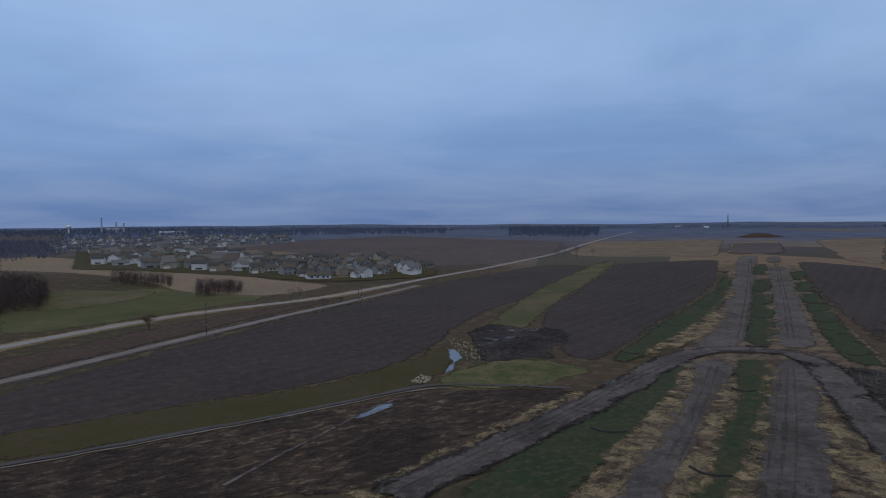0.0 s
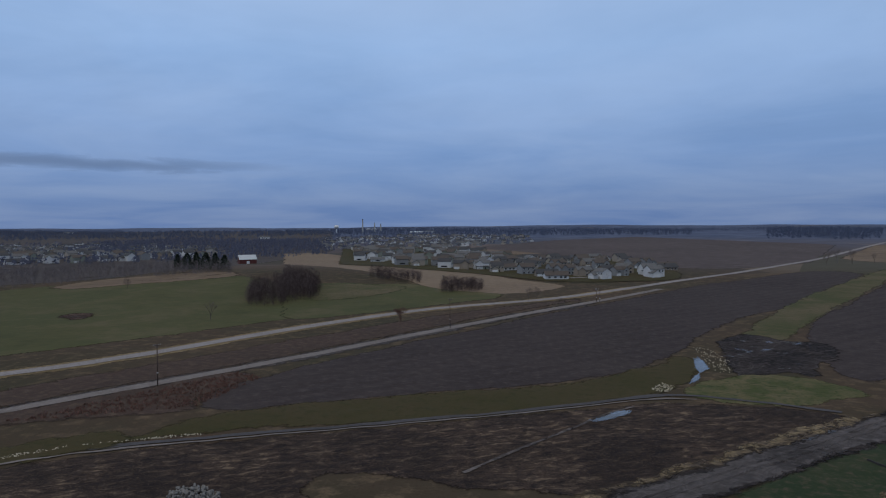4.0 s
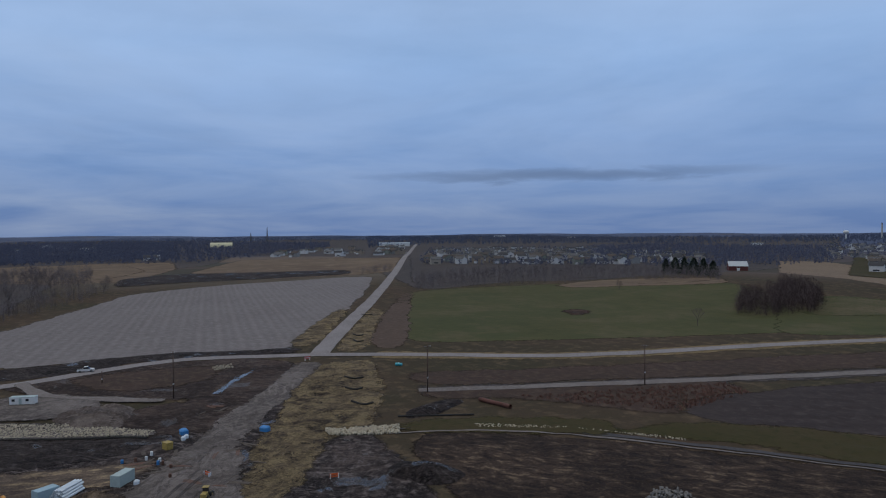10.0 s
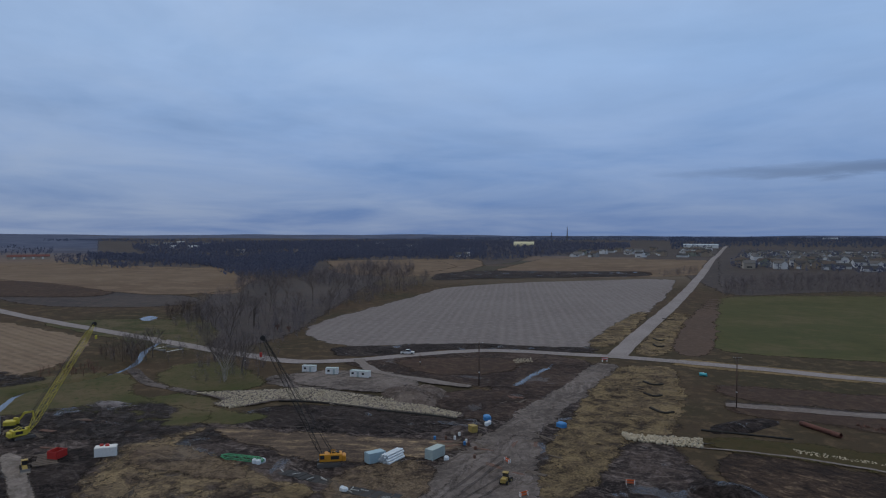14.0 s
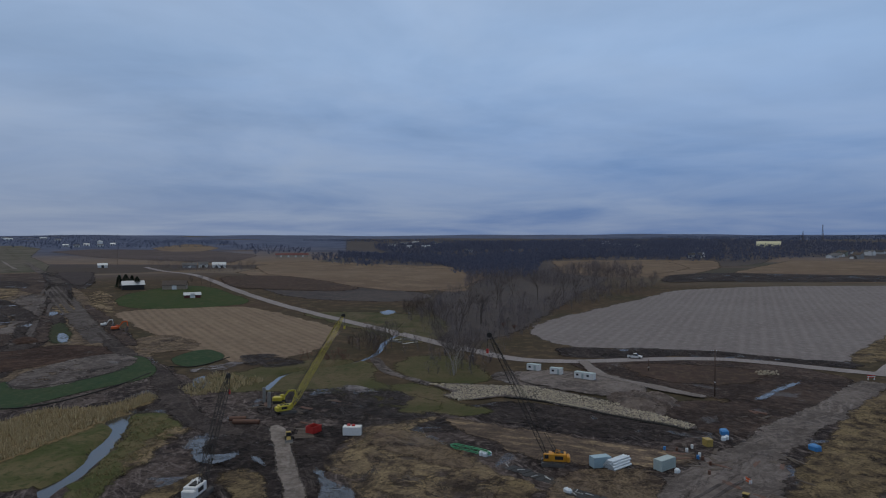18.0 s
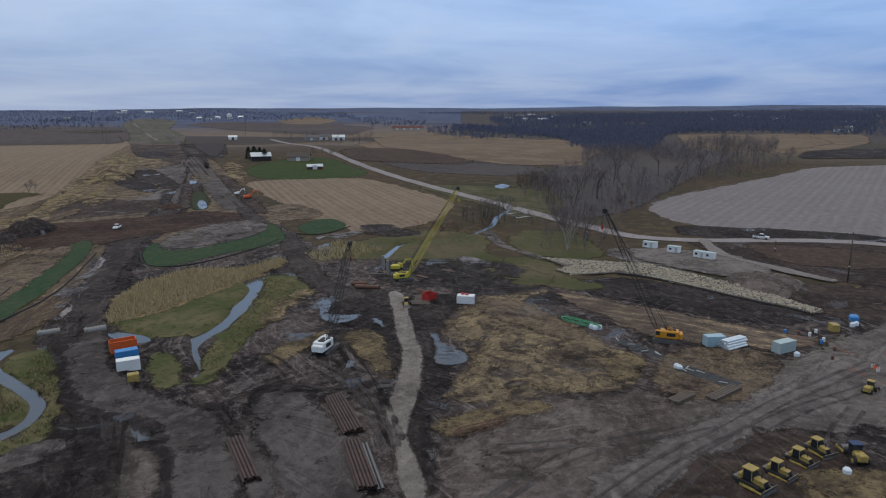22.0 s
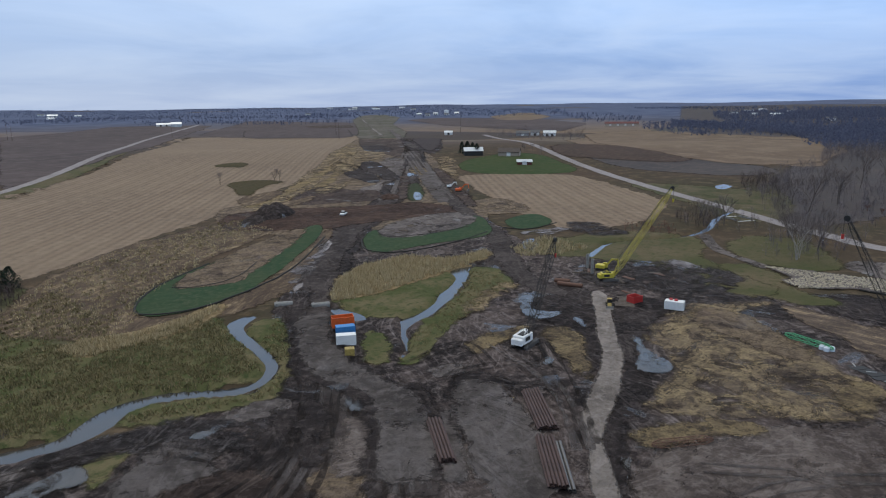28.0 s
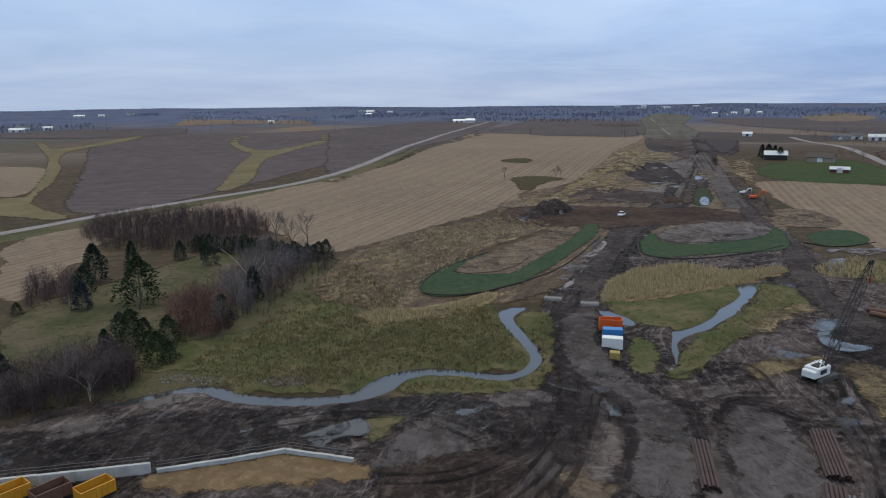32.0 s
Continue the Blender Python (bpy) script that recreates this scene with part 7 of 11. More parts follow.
# single trees that stand clear
for k, (kind, x, y, h) in enumerate((
        ("plain", -213.1, 295.5, 10.5), ("plain", -361.8, 403.3, 9.9), ("red", -114.7, 311.4, 8.1), ("plain", -68.3, 418.0, 9.4), ("plain", -64.9, 429.1, 8.9),
        ("pale", -222.9, -39.3, 16.5), ("pale", -225.8, -39.3, 14.0), ("plain", -259.8, -48.8, 15.6), ("plain", -288.5, -48.2, 14.7), ("plain", -354.5, -47.9, 17.6), ("plain", -421.1, -47.2, 19.9),
        ("plain", -282.7, -87.3, 10.1), ("plain", -271.6, -74.6, 13.2), ("plain", -240.2, -36.8, 16.4), ("plain", -346.1, -71.4, 16.2),
        ("plain", -232.9, -356.5, 8.8), ("plain", -260.8, -341.0, 9.1), ("plain", -266.2, -342.2, 7.1), ("plain", -265.9, -80.7, 12.2), ("plain", -262.9, -74.4, 12.0),
        ("red", -18.2, -148.1, 11.2), ("plain", 5.3, -123.8, 9.2), ("pale", 3.6, -120.3, 7.6), ("plain", 11.8, -120.0, 8.5), ("plain", 0.1, -123.5, 8.1), ("plain", 8.6, -121.8, 11.1),
        ("plain", -34.2, -168.1, 16.1), ("plain", -27.5, -155.8, 12.2), ("pale", -34.8, -173.8, 17.2), ("plain", -42.2, -182.8, 16.0), ("plain", -21.7, -141.2, 9.9), ("plain", -60.4, -224.7, 13.8), ("plain", -64.6, -222.2, 15.7), ("plain", -57.7, -237.5, 13.3), ("plain", 14.8, -119.4, 7.4),
        ("plain", -323.2, -64.5, 15.3), ("plain", -346.1, -65.1, 13.6), ("plain", -323.2, -54.5, 24.1), ("plain", -356.5, -47.6, 20.9), ("plain", -475.6, -52.3, 20.4), ("plain", -501.9, -43, 17.5), ("plain", -420.5, -30.2, 16.3), ("plain", -486.2, -24.4, 20.7), ("plain", -401, -11.3, 18.6), ("plain", -492.8, -5.9, 21.0), ("plain", -481.6, 2.7, 18.6), ("plain", -611.2, 17.8, 19.9), ("plain", -615.3, 31.8, 21.4), ("plain", -590, 45.6, 18.3), ("plain", -625.8, 70.1, 15.6), ("plain", -331.1, -31.8, 7.2), ("plain", -397.2, -92.2, 11.4), ("plain", -394.5, -85.3, 9.4),
        ("plain", -493.2, -293.8, 9.4), ("plain", -477.7, -276.8, 9.1), ("plain", -498.3, -305.1, 7.6), ("plain", 199.8, 803.0, 19.3), ("plain", 212.3, 797.4, 17.8), ("plain", 183.5, 778.5, 14.7), ("plain", 245.5, 839.8, 12.3))):
    plant(kind, x, y, max(h, 3.0), k)
plant("red", -338.0, -34.0, 3.5, 0)
plant("red", -334.5, -28.5, 3.0, 1)
for k, (kind, x, y, h) in enumerate((
        ("spruce", 1.1, -207.7, 11.4), ("blue", 4.5, -180.0, 7.9), ("cedar", 4.0, -196.0, 7.8), ("cedar", -2.7, -151.9, 6.0), ("cedar", -6.9, -145.5, 6.1), ("cedar", 0.1, -135.4, 5.5), ("cedar", 4.4, -131.6, 4.3), ("cedar", -31.1, -212.7, 5.4), ("pine", -10.2, -132.9, 4.6), ("cedar", 16.0, -129.7, 6.1), ("spruce", -23.1, -148.9, 7.8), ("spruce", -34.2, -168.1, 8.9), ("pine", -8.4, -177.1, 12.8), ("pine", -4.3, -143.2, 8.9), ("pine", -11.3, -143.1, 6.6), ("spruce", 0.5, -138.9, 6.8), ("pine", -8.1, -132.4, 6.9),
        ("spruce", -9.4, -225.2, 8.0), ("spruce", -23.7, -226.0, 6.5), ("spruce", -30.1, -222.3, 3.8), ("spruce", 17.1, -133.0, 7.1), ("pine", 18.4, -182.8, 3.2), ("spruce", 5.3, -138.3, 3.3),
        ("cedar", -30.4, -236.9, 5.7), ("cedar", -34.0, -233.7, 6.2), ("cedar", -37.4, -231.8, 5.4), ("cedar", -41.4, -227.4, 6.2), ("cedar", -43.8, -223.9, 6.9), ("cedar", -46.8, -220.2, 6.1), ("cedar", -50.2, -215.3, 6.6), ("cedar", -52.8, -210.9, 6.3), ("cedar", -55.4, -205.7, 6.6), ("cedar", -59.0, -203.6, 5.9), ("cedar", -62.6, -203.3, 6.3), ("cedar", -65.2, -203.7, 6.7),
        ("cedar", -32.6, -236.6, 5.9), ("cedar", -35.9, -233.7, 5.9), ("cedar", -39.4, -229.6, 5.8), ("cedar", -42.9, -226.5, 5.8), ("cedar", -45.7, -222.9, 5.7), ("cedar", -48.7, -218.1, 5.7), ("cedar", -51.6, -213.5, 5.6), ("cedar", -54.1, -208.3, 5.5), ("cedar", -56.8, -203.1, 5.5), ("cedar", -61.0, -203.4, 5.5), ("spruce", -452.1, -337.7, 10.4), ("spruce", -453.6, -333.3, 10.8), ("spruce", -451.6, -326.4, 10.3), ("spruce", -449.4, -320.6, 9.8),
        ("spruce", -450.8, 572.5, 15.8), ("spruce", -430.3, 560.7, 17.2), ("spruce", -418.7, 559.8, 17.6), ("spruce", -401.0, 550.4, 17.2), ("spruce", -390.6, 550.5, 17.0), ("spruce", -375.6, 543.7, 15.0))):
    plant(kind, x, y, max(h, 2.5), k, "evergreen row")


def scatter(poly, n, rng, gap=0.0):
    xs, ys = [p[0] for p in poly], [p[1] for p in poly]
    got, tries = [], 0
    while len(got) < n and tries < n * 40:
        tries += 1
        x, y = rng.uniform(min(xs), max(xs)), rng.uniform(min(ys), max(ys))
        if not bool(inside(np.array([x]), np.array([y]), poly)[0]):
            continue
        if gap and any((x - a) ** 2 + (y - b) ** 2 < gap * gap for a, b in got):
            continue
        got.append((x, y))
    return got


def scatter_many(poly, n, seed):
    rs = np.random.RandomState(seed)
    xs, ys = [p[0] for p in poly], [p[1] for p in poly]
    x, y = rs.uniform(min(xs), max(xs), n * 6), rs.uniform(min(ys), max(ys), n * 6)
    ok = inside(x, y, poly)
    return list(zip(x[ok][:n].tolist(), y[ok][:n].tolist()))


def woods(name, label, poly, n, lo, hi, material, seed, fine=22, far=False):
    """A stand of leafless trees as one mass: stems with fans of thin branches, or small ragged crowns where it is far off."""
    rng = random.Random(seed)
    v, f = [], []
    for x, y in scatter_many(poly, n, seed):
        z = ground_z(x, y) - 0.2
        h = rng.uniform(lo, hi)
        if far:
            for k in range(13):
                a, u = rng.uniform(0, 6.283), rng.random()
                r = h * 0.36 * math.sqrt(max(1 - (2 * u - 1) ** 2, 0.05)) * rng.uniform(0.3, 1.0)
                px, py, pz = x + math.cos(a) * r, y + math.sin(a) * r, z + h * (0.10 + 0.84 * u)
                t, b = h * rng.uniform(0.06, 0.15), len(v)
                c, q, tilt = math.cos(a + 1.57) * t, math.sin(a + 1.57) * t, rng.uniform(-0.6, 0.6) * t
                v += [(px - c, py - q, pz - tilt), (px + c * 0.2, py + q * 0.2, pz - t * 0.9), (px + c, py + q, pz + tilt), (px - c * 0.3, py - q * 0.3, pz + t)]
                f += [(b, b + 1, b + 2, b + 3)]
            continue
        w, b = 0.07, len(v)
        v += [(x - w, y, z), (x + w, y - w, z), (x, y + w, z), (x + rng.uniform(-0.4, 0.4), y + rng.uniform(-0.4, 0.4), z + h * 0.8)]
        f += [(b, b + 1, b + 3), (b + 1, b + 2, b + 3), (b + 2, b, b + 3)]
        scale = 1 + math.hypot(x, y) / 420
        for k in range(fine * 3):
            a, u = rng.uniform(0, 6.283), rng.uniform(0.12, 0.97)
            r = h * 0.40 * math.sqrt(max(1 - ((u - 0.58) / 0.50) ** 2, 0.02)) * rng.uniform(0.15, 1.0)
            px, py, pz = x + math.cos(a) * r * 0.7, y + math.sin(a) * r * 0.7, z + h * u * 0.92
            l, e = h * rng.uniform(0.10, 0.24), a + rng.uniform(-0.9, 0.9)
            rise_to = rng.uniform(0.2, 1.0)
            t, b = rng.uniform(0.014, 0.040) * scale, len(v)
            v += [(px - math.sin(a) * t, py + math.cos(a) * t, pz), (px + math.sin(a) * t, py - math.cos(a) * t, pz + t), (px + math.cos(e) * l * (1.1 - rise_to), py + math.sin(e) * l * (1.1 - rise_to), pz + l * rise_to)]
            f += [(b, b + 1, b + 2)]
    return tagged(new(name, mesh_from(name, v, f, material)), label, "trees", kind="stuff")


woods("creek_woods", "leafless woods along the creek", [(-343, -79.7), (-471.6, -97.9), (-547.6, -81.9), (-649, -56), (-601, -15), (-646, 34), (-722, 72), (-908, 90), (-959, 29), (-776, -44), (-687, -109), (-480, -79.4), (-381.5, -75.6)], 845, 6, 13, M_WOODS, 1, 24)
woods("creek_thicket", "leafless scrub by the road bridge", [(-266.6, -88.5), (-223.5, -26.7), (-248.9, -27.9), (-343.6, -17.8), (-409.5, -37.7), (-438.5, -87.1), (-374.6, -93.8), (-305.8, -70.9), (-306.1, -95.9)], 200, 3, 8, M_WOODS, 2, 24)
woods("west_wood", "wide belt of leafless woodland", [(-2035, -611), (-2465, -341), (-2770, 504), (-2156, 949), (-1604, 706), (-1085, 254), (-1117, 146), (-1158, -46), (-703, -44), (-764, -139), (-874, -159), (-1088, -268), (-1664, -500)], 9000, 6, 11, M_HAZEDWOODS, 3, 8, True)
woods("west_wood_near", "leafless woodland beyond the field", [(-1158, -417), (-972, -195), (-798, -133), (-690, -104), (-749, -40), (-1066, -46), (-1228, 36), (-1291, 264), (-1553, 316), (-1480, -10), (-1297, -156), (-1077, -181), (-1189, -239), (-1362, -491)], 3600, 6, 10, M_HAZEDWOODS, 4, 8, True)
woods("southwest_wood", "dark woodland on the horizon", [(-1910, -417), (-2283, -102), (-2339, 472), (-1802, 365), (-1688, -74), (-1518, -331)], 5000, 6, 11, M_HAZEDWOODS, 5, 8, True)
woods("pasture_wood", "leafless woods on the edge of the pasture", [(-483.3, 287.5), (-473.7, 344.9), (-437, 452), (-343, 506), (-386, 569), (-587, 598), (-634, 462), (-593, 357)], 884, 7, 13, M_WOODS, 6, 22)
woods("town_wood", "leafless woods between houses and pasture", [(-791, 484), (-613, 634), (-503, 754), (-478, 983), (-769, 1583), (-1284, 1618), (-1227, 1271), (-694, 634), (-865, 529)], 2600, 6, 11, M_HAZEDWOODS, 7, 8, True)
woods("pasture_clump", "dense leafless clump in the pasture", [(-226.6, 349.8), (-209.7, 351.6), (-202.7, 392.6), (-231.3, 449.9), (-265.9, 463.9), (-271.5, 424)], 456, 7, 12, M_BRUSH, 8, 34)
woods("hedge_north", "leafless hedge row on the stubble hill", [(-214.7, 509.6), (-166.6, 498.9), (-182.1, 545.8), (-235, 562)], 180, 6, 10, M_BRUSH, 9, 26)
woods("hedge_road", "leafless thicket by the gravel road", [(-134, 443.9), (-106.9, 459.8), (-120.9, 511.5), (-151.2, 508.5)], 220, 5, 9, M_BRUSH, 10, 28)
woods("wood_edge_north", "leafless clump beside the pasture", [(-229.8, 398.1), (-202.8, 397.3), (-240.2, 473.5), (-282, 517.7), (-297.7, 516.7)], 272, 7, 12, M_BRUSH, 11, 30)
woods("brush_south", "purple-brown thicket below the road", [(6.4, -290.2), (-4.9, -251.8), (-27.1, -238.8), (-48.8, -242.7), (-61.5, -260.8), (-61.2, -300.2), (-37.6, -320), (-7.4, -315.8)], 924, 4, 8, M_BRUSH, 12, 30)
woods("brush_creek", "leafless scrub on the creek bank", [(16.3, -119.1), (11.7, -118.8), (-1.5, -120), (-4.7, -126.6), (-0.5, -138.3), (9, -137.2), (17.5, -133.3)], 342, 4, 8, M_BRUSH, 13, 26)
woods("brush_cedars", "leafless scrub under the cedars", [(-11.7, -146.8), (-33.4, -152.5), (-65.6, -192.7), (-64.4, -211.9), (-41.1, -206.9), (-14.6, -173.6)], 272, 2, 6, M_BRUSH, 14, 24)
woods("far_wood_north", "dark woods on the northern horizon", [(292, 1796), (517, 1716), (845, 2806), (496, 3051)], 700, 10, 16, M_HAZEDHORIZON, 15, 8, True)
woods("far_wood_east", "tree lines along the horizon", [(-1400, 2438), (-667, 2614), (432, 2656), (1788, 2361), (2097, 2770), (580, 3571), (-945, 3705), (-1996, 3478)], 4500, 4, 10, M_HAZEDHORIZON, 16, 8, True)
woods("far_wood_town", "trees among the far houses", [(-1593, 808), (-1803, 1154), (-1502, 1556), (-978, 2012), (149, 2185), (222, 3246), (-1476, 3038), (-2746, 2161), (-3371, 1712)], 6000, 7, 13, M_HAZEDHORIZON, 17, 8, True)
woods("far_wood_west", "wooded horizon", [(-2545, -1063), (-2382, -685), (-2149, -259), (-2625, -363), (-2733, 690), (-1983, 2192), (-2628, 2904), (-4207, 1062), (-2645, -320), (-2906, -836), (-2760, -1153)], 6500, 5, 9, M_HAZEDHORIZON, 18, 8, True)
woods("far_wood_south", "wooded southern horizon", [(-925, -2739), (-1579, -1806), (-2061, -1105), (-2885, -1548), (-2877, -3287), (-1507, -4447)], 3500, 3, 8, M_HAZEDHORIZON, 19, 8, True)
woods("far_hedge_south", "tree row beyond the ploughed land", [(-611, -1818), (-998, -1926), (-1392, -1399), (-1573, -1580), (-1215, -2344), (-756, -2243)], 800, 5, 9, M_HAZEDWOODS, 20, 8, True)
woods("farm_trees", "leafless trees round the far farmhouse", [(-846, -589), (-688, -432), (-638, -359), (-651, -324), (-975, -486), (-983, -617), (-969, -674)], 150, 6, 11, M_WOODS, 21, 16)


def reeds(name, poly, n, seed, lo=0.7, hi=1.7, material=None):
    """Tall dry grass in tufts."""
    rng = random.Random(seed)
    v, f = [], []
    for x, y in scatter_many(poly, n, seed):
        z = ground_z(x, y)
        for k in range(7):
            a, h = rng.uniform(0, 6.283), rng.uniform(lo, hi)
            px, py = x + rng.uniform(-0.5, 0.5), y + rng.uniform(-0.5, 0.5)
            w = 0.13
            b = len(v)
            v += [(px - math.sin(a) * w, py + math.cos(a) * w, z), (px + math.sin(a) * w, py - math.cos(a) * w, z), (px + rng.uniform(-0.5, 0.5), py + rng.uniform(-0.5, 0.5), z + h)]
            f.append((b, b + 1, b + 2))
    return tagged(new(name, mesh_from(name, v, f, material or M_REEDS)), "tufts of tall dry grass", "grass", kind="stuff")


reeds("reed_tufts_middle", [(-109, -123.4), (-124.4, -136.8), (-141.5, -143.4), (-157, -139.9), (-163.9, -126.5), (-180.2, -125), (-175, -119), (-152.9, -118.7), (-142.1, -118.3), (-128.5, -117.6), (-114.2, -119.1)], 1700, 41)
reeds("reed_tufts_bank", [(-67, -193.2), (-105.8, -221.6), (-165.4, -251.1), (-173.5, -234.4), (-143.3, -218.4), (-106, -193.4), (-78, -160.5), (-60.9, -142), (-52.1, -154)], 350, 42, 0.5, 1.1, M_MEADOWTUFT)
reeds("reed_tufts_meadow", [(-48.4, -126.1), (-69.2, -132.2), (-81.8, -132.7), (-77.3, -120.5), (-73.5, -108.2), (-70.2, -99.4), (-60.3, -101.7), (-48.7, -112.1), (-35.3, -106.6), (-24.5, -111.2), (-22.7, -121.1), (-34.2, -116.2)], 1000, 43, 0.3, 0.8, M_MEADOWTUFT)
reeds("reed_tufts_east", [(-187.8, -119.7), (-210.6, -120.9), (-207.5, -107.8), (-202.4, -98.8), (-187.9, -101.5), (-178.5, -110.6)], 350, 44)
reeds("reed_tufts_trees", [(-24.3, -139.7), (-53.2, -176.5), (-71.6, -189.2), (-62.7, -131), (-50.9, -117.1), (-34.2, -116.2)], 900, 45, 0.4, 1.0, M_MEADOWTUFT)
reeds("weed_tufts_bank", [(-152.4, 124.2), (-138.3, 162.1), (-128, 191.4), (-115.4, 185.8), (-114.5, 151)], 700, 46, 0.4, 0.9, M_REDBRUSH)

reeds("meadow_tufts_left", [(-35.4, -144.7), (-53.4, -147.1), (-50.4, -129), (-68.8, -135.7), (-84.4, -135.4), (-80.7, -126.4), (-74.3, -108.5), (-71.5, -100.9), (-61.3, -101.6), (-53.5, -108.3), (-44.4, -108.6), (-38.6, -105), (-33.7, -105.7), (-25.2, -110.3), (-19.5, -114.3), (-12.3, -128.3), (-22.4, -139.8)], 2600, 47, 0.3, 0.9, M_MEADOWTUFT)
reeds("meadow_tufts_inner", [(-44.2, -98.3), (-46.6, -101), (-55.8, -97.2), (-60.7, -91.6), (-65.1, -91.8), (-71.9, -95.2), (-76, -99.9), (-80.5, -113), (-91.7, -121.8), (-86.1, -111.8), (-79.8, -103.2), (-71.1, -93.8), (-65.4, -88.8), (-53.3, -92.8)], 500, 48, 0.3, 0.7, M_MEADOWTUFT)
reeds("meadow_tufts_right", [(-156.6, -113.6), (-154.8, -101.7), (-147, -94.7), (-126, -89.9), (-103.6, -85.1), (-93.8, -80.6), (-94.6, -83.5), (-101.7, -89.2), (-120.4, -95.6)], 600, 49, 0.2, 0.6, M_MEADOWTUFT)
reeds("reed_tufts_left", [(-51.2, -141.3), (-57.7, -143.4), (-66.9, -137.8), (-80.3, -139.6), (-89.3, -143.2), (-88.5, -139.3), (-69.5, -131.2), (-53.7, -133.7)], 600, 50, 0.5, 1.3, M_REEDS)
reeds("straw_tufts_bank", [(-56.3, -180.8), (-74.3, -203.7), (-103.7, -226.2), (-166, -244.9), (-163.3, -216.5), (-121.3, -193.3), (-77.5, -160.9), (-72.1, -147.1), (-62.5, -139.3), (-52.2, -160.6)], 1500, 51, 0.3, 0.9, M_REEDS)
woods("estate_trees", "small bare trees between the houses", [(-344, 756), (-143, 605), (-63.5, 562.6), (26, 613), (29, 723), (-32, 884), (-176, 976), (-379, 1246), (-504, 1108)], 420, 4, 8, M_WOODS, 31, 12)
woods("town_trees", "bare trees between the far houses", [(-775, 474), (-728, 539), (-629, 651), (-565, 790), (-514, 1057), (-355, 1200), (-240, 1521), (-365, 2207), (-953, 1881), (-877, 1226), (-1227, 1271), (-1477, 931)], 1500, 6, 10, M_HAZEDWOODS, 32, 8, True)

woods("red_thicket", "red-brown leafless thicket in the meadow", [(-12.3, -164.4), (-13, -148.1), (-18.8, -140.8), (-24.9, -145.6), (-26.5, -164.1), (-19.9, -173.4)], 144, 4, 8, M_REDBRUSH, 33, 34)
woods("grey_thicket", "grey leafless thicket beside the field", [(17.7, -189.1), (6.6, -182.8), (6.1, -207), (16.5, -213)], 80, 4, 7, M_BRUSH, 34, 30)
woods("grey_thicket_creek", "grey leafless thicket in the meadow", [(-22.3, -158.7), (-29.9, -154.4), (-45, -181.3), (-59.5, -196.3), (-61.1, -213.8), (-39.5, -199.4), (-27.6, -177.9)], 176, 4, 8, M_WOODS, 35, 30)
woods("creek_shrubs", "reddish leafless shrubs on the creek bank", [(-244.7, -107.5), (-258.2, -99.8), (-259, -88.2), (-246.2, -81.5), (-237.6, -87.2), (-235.3, -99.8)], 30, 1.5, 4, M_REDBRUSH, 51, 26, False)
woods("creek_shrubs_road", "leafless trees between creek and road", [(-270.8, -97.2), (-295.7, -93.1), (-292.3, -74.8), (-272.8, -67.3), (-256.3, -78.2), (-251.3, -86.6)], 26, 4, 9, M_BRUSH, 52, 28, False)
woods("cottonwood_thicket", "leafless thicket round the cottonwoods", [(-226.9, -50.9), (-270.9, -58.2), (-284, -48.2), (-278.7, -33.1), (-241.5, -26.4), (-221, -31.8), (-212.4, -43.2)], 34, 4, 9, M_WOODS, 53, 30, False)
woods("creek_belt", "leafless trees along the creek beyond the road", [(-377.5, -84.8), (-442, -64.6), (-433.8, -19), (-594.7, 23.2), (-666.8, 90.7), (-545.4, 47.9), (-420.2, -4.4), (-353.3, -15.5), (-329.4, -36.8), (-334.7, -66.4)], 240, 6, 13, M_WOODS, 54, 26, False)
woods("pond_thicket", "leafless thicket by the farm pond", [(-415.2, -108), (-452, -97.6), (-399.9, -82.8), (-380.6, -95.6)], 40, 5, 9, M_BRUSH, 55, 26, False)
woods("tree_row", "leafless trees before the far field", [(-723.4, 352.7), (-755, 418.8), (-702.4, 393.3), (-673.7, 331.8)], 40, 6, 10, M_WOODS, 56, 20, False)
woods("far_tree_belt", "dark belt of bare trees in the distance", [(-246.7, -2162.2), (-387.5, -2557.3), (-669.1, -2128.6), (-474.7, -1491.9), (-303.2, -1540.3), (-227.3, -1771.7)], 195, 4, 9, M_HAZEDWOODS, 60, 8, True)
woods("far_tree_belt", "dark belt of bare trees in the distance", [(156.3, -1742.1), (65.5, -1883), (42.8, -1449.7), (127.1, -1401.7)], 82, 4, 9, M_HAZEDWOODS, 61, 8, True)
woods("far_tree_belt", "dark belt of bare trees in the distance", [(50.3, -1748), (-30, -1818.6), (-21.7, -1493.8), (39.4, -1504.1)], 37, 4, 9, M_HAZEDWOODS, 62, 8, True)
woods("far_tree_belt", "dark belt of bare trees in the distance", [(-163.1, -2805.7), (-297.9, -3192.1), (-253.6, -2628.5), (-157.9, -2573.3)], 90, 4, 9, M_HAZEDWOODS, 63, 8, True)
woods("far_tree_belt", "dark belt of bare trees in the distance", [(-399.2, -3083.7), (-729.9, -3408.9), (-620.2, -2795.4), (-363.4, -2660)], 120, 4, 9, M_HAZEDWOODS, 64, 8, True)
woods("far_tree_belt", "dark belt of bare trees in the distance", [(-1189.5, -3997.4), (-1341.9, -4033), (-1112.9, -3328.9), (-964.3, -3224.4)], 90, 4, 9, M_HAZEDWOODS, 65, 8, True)
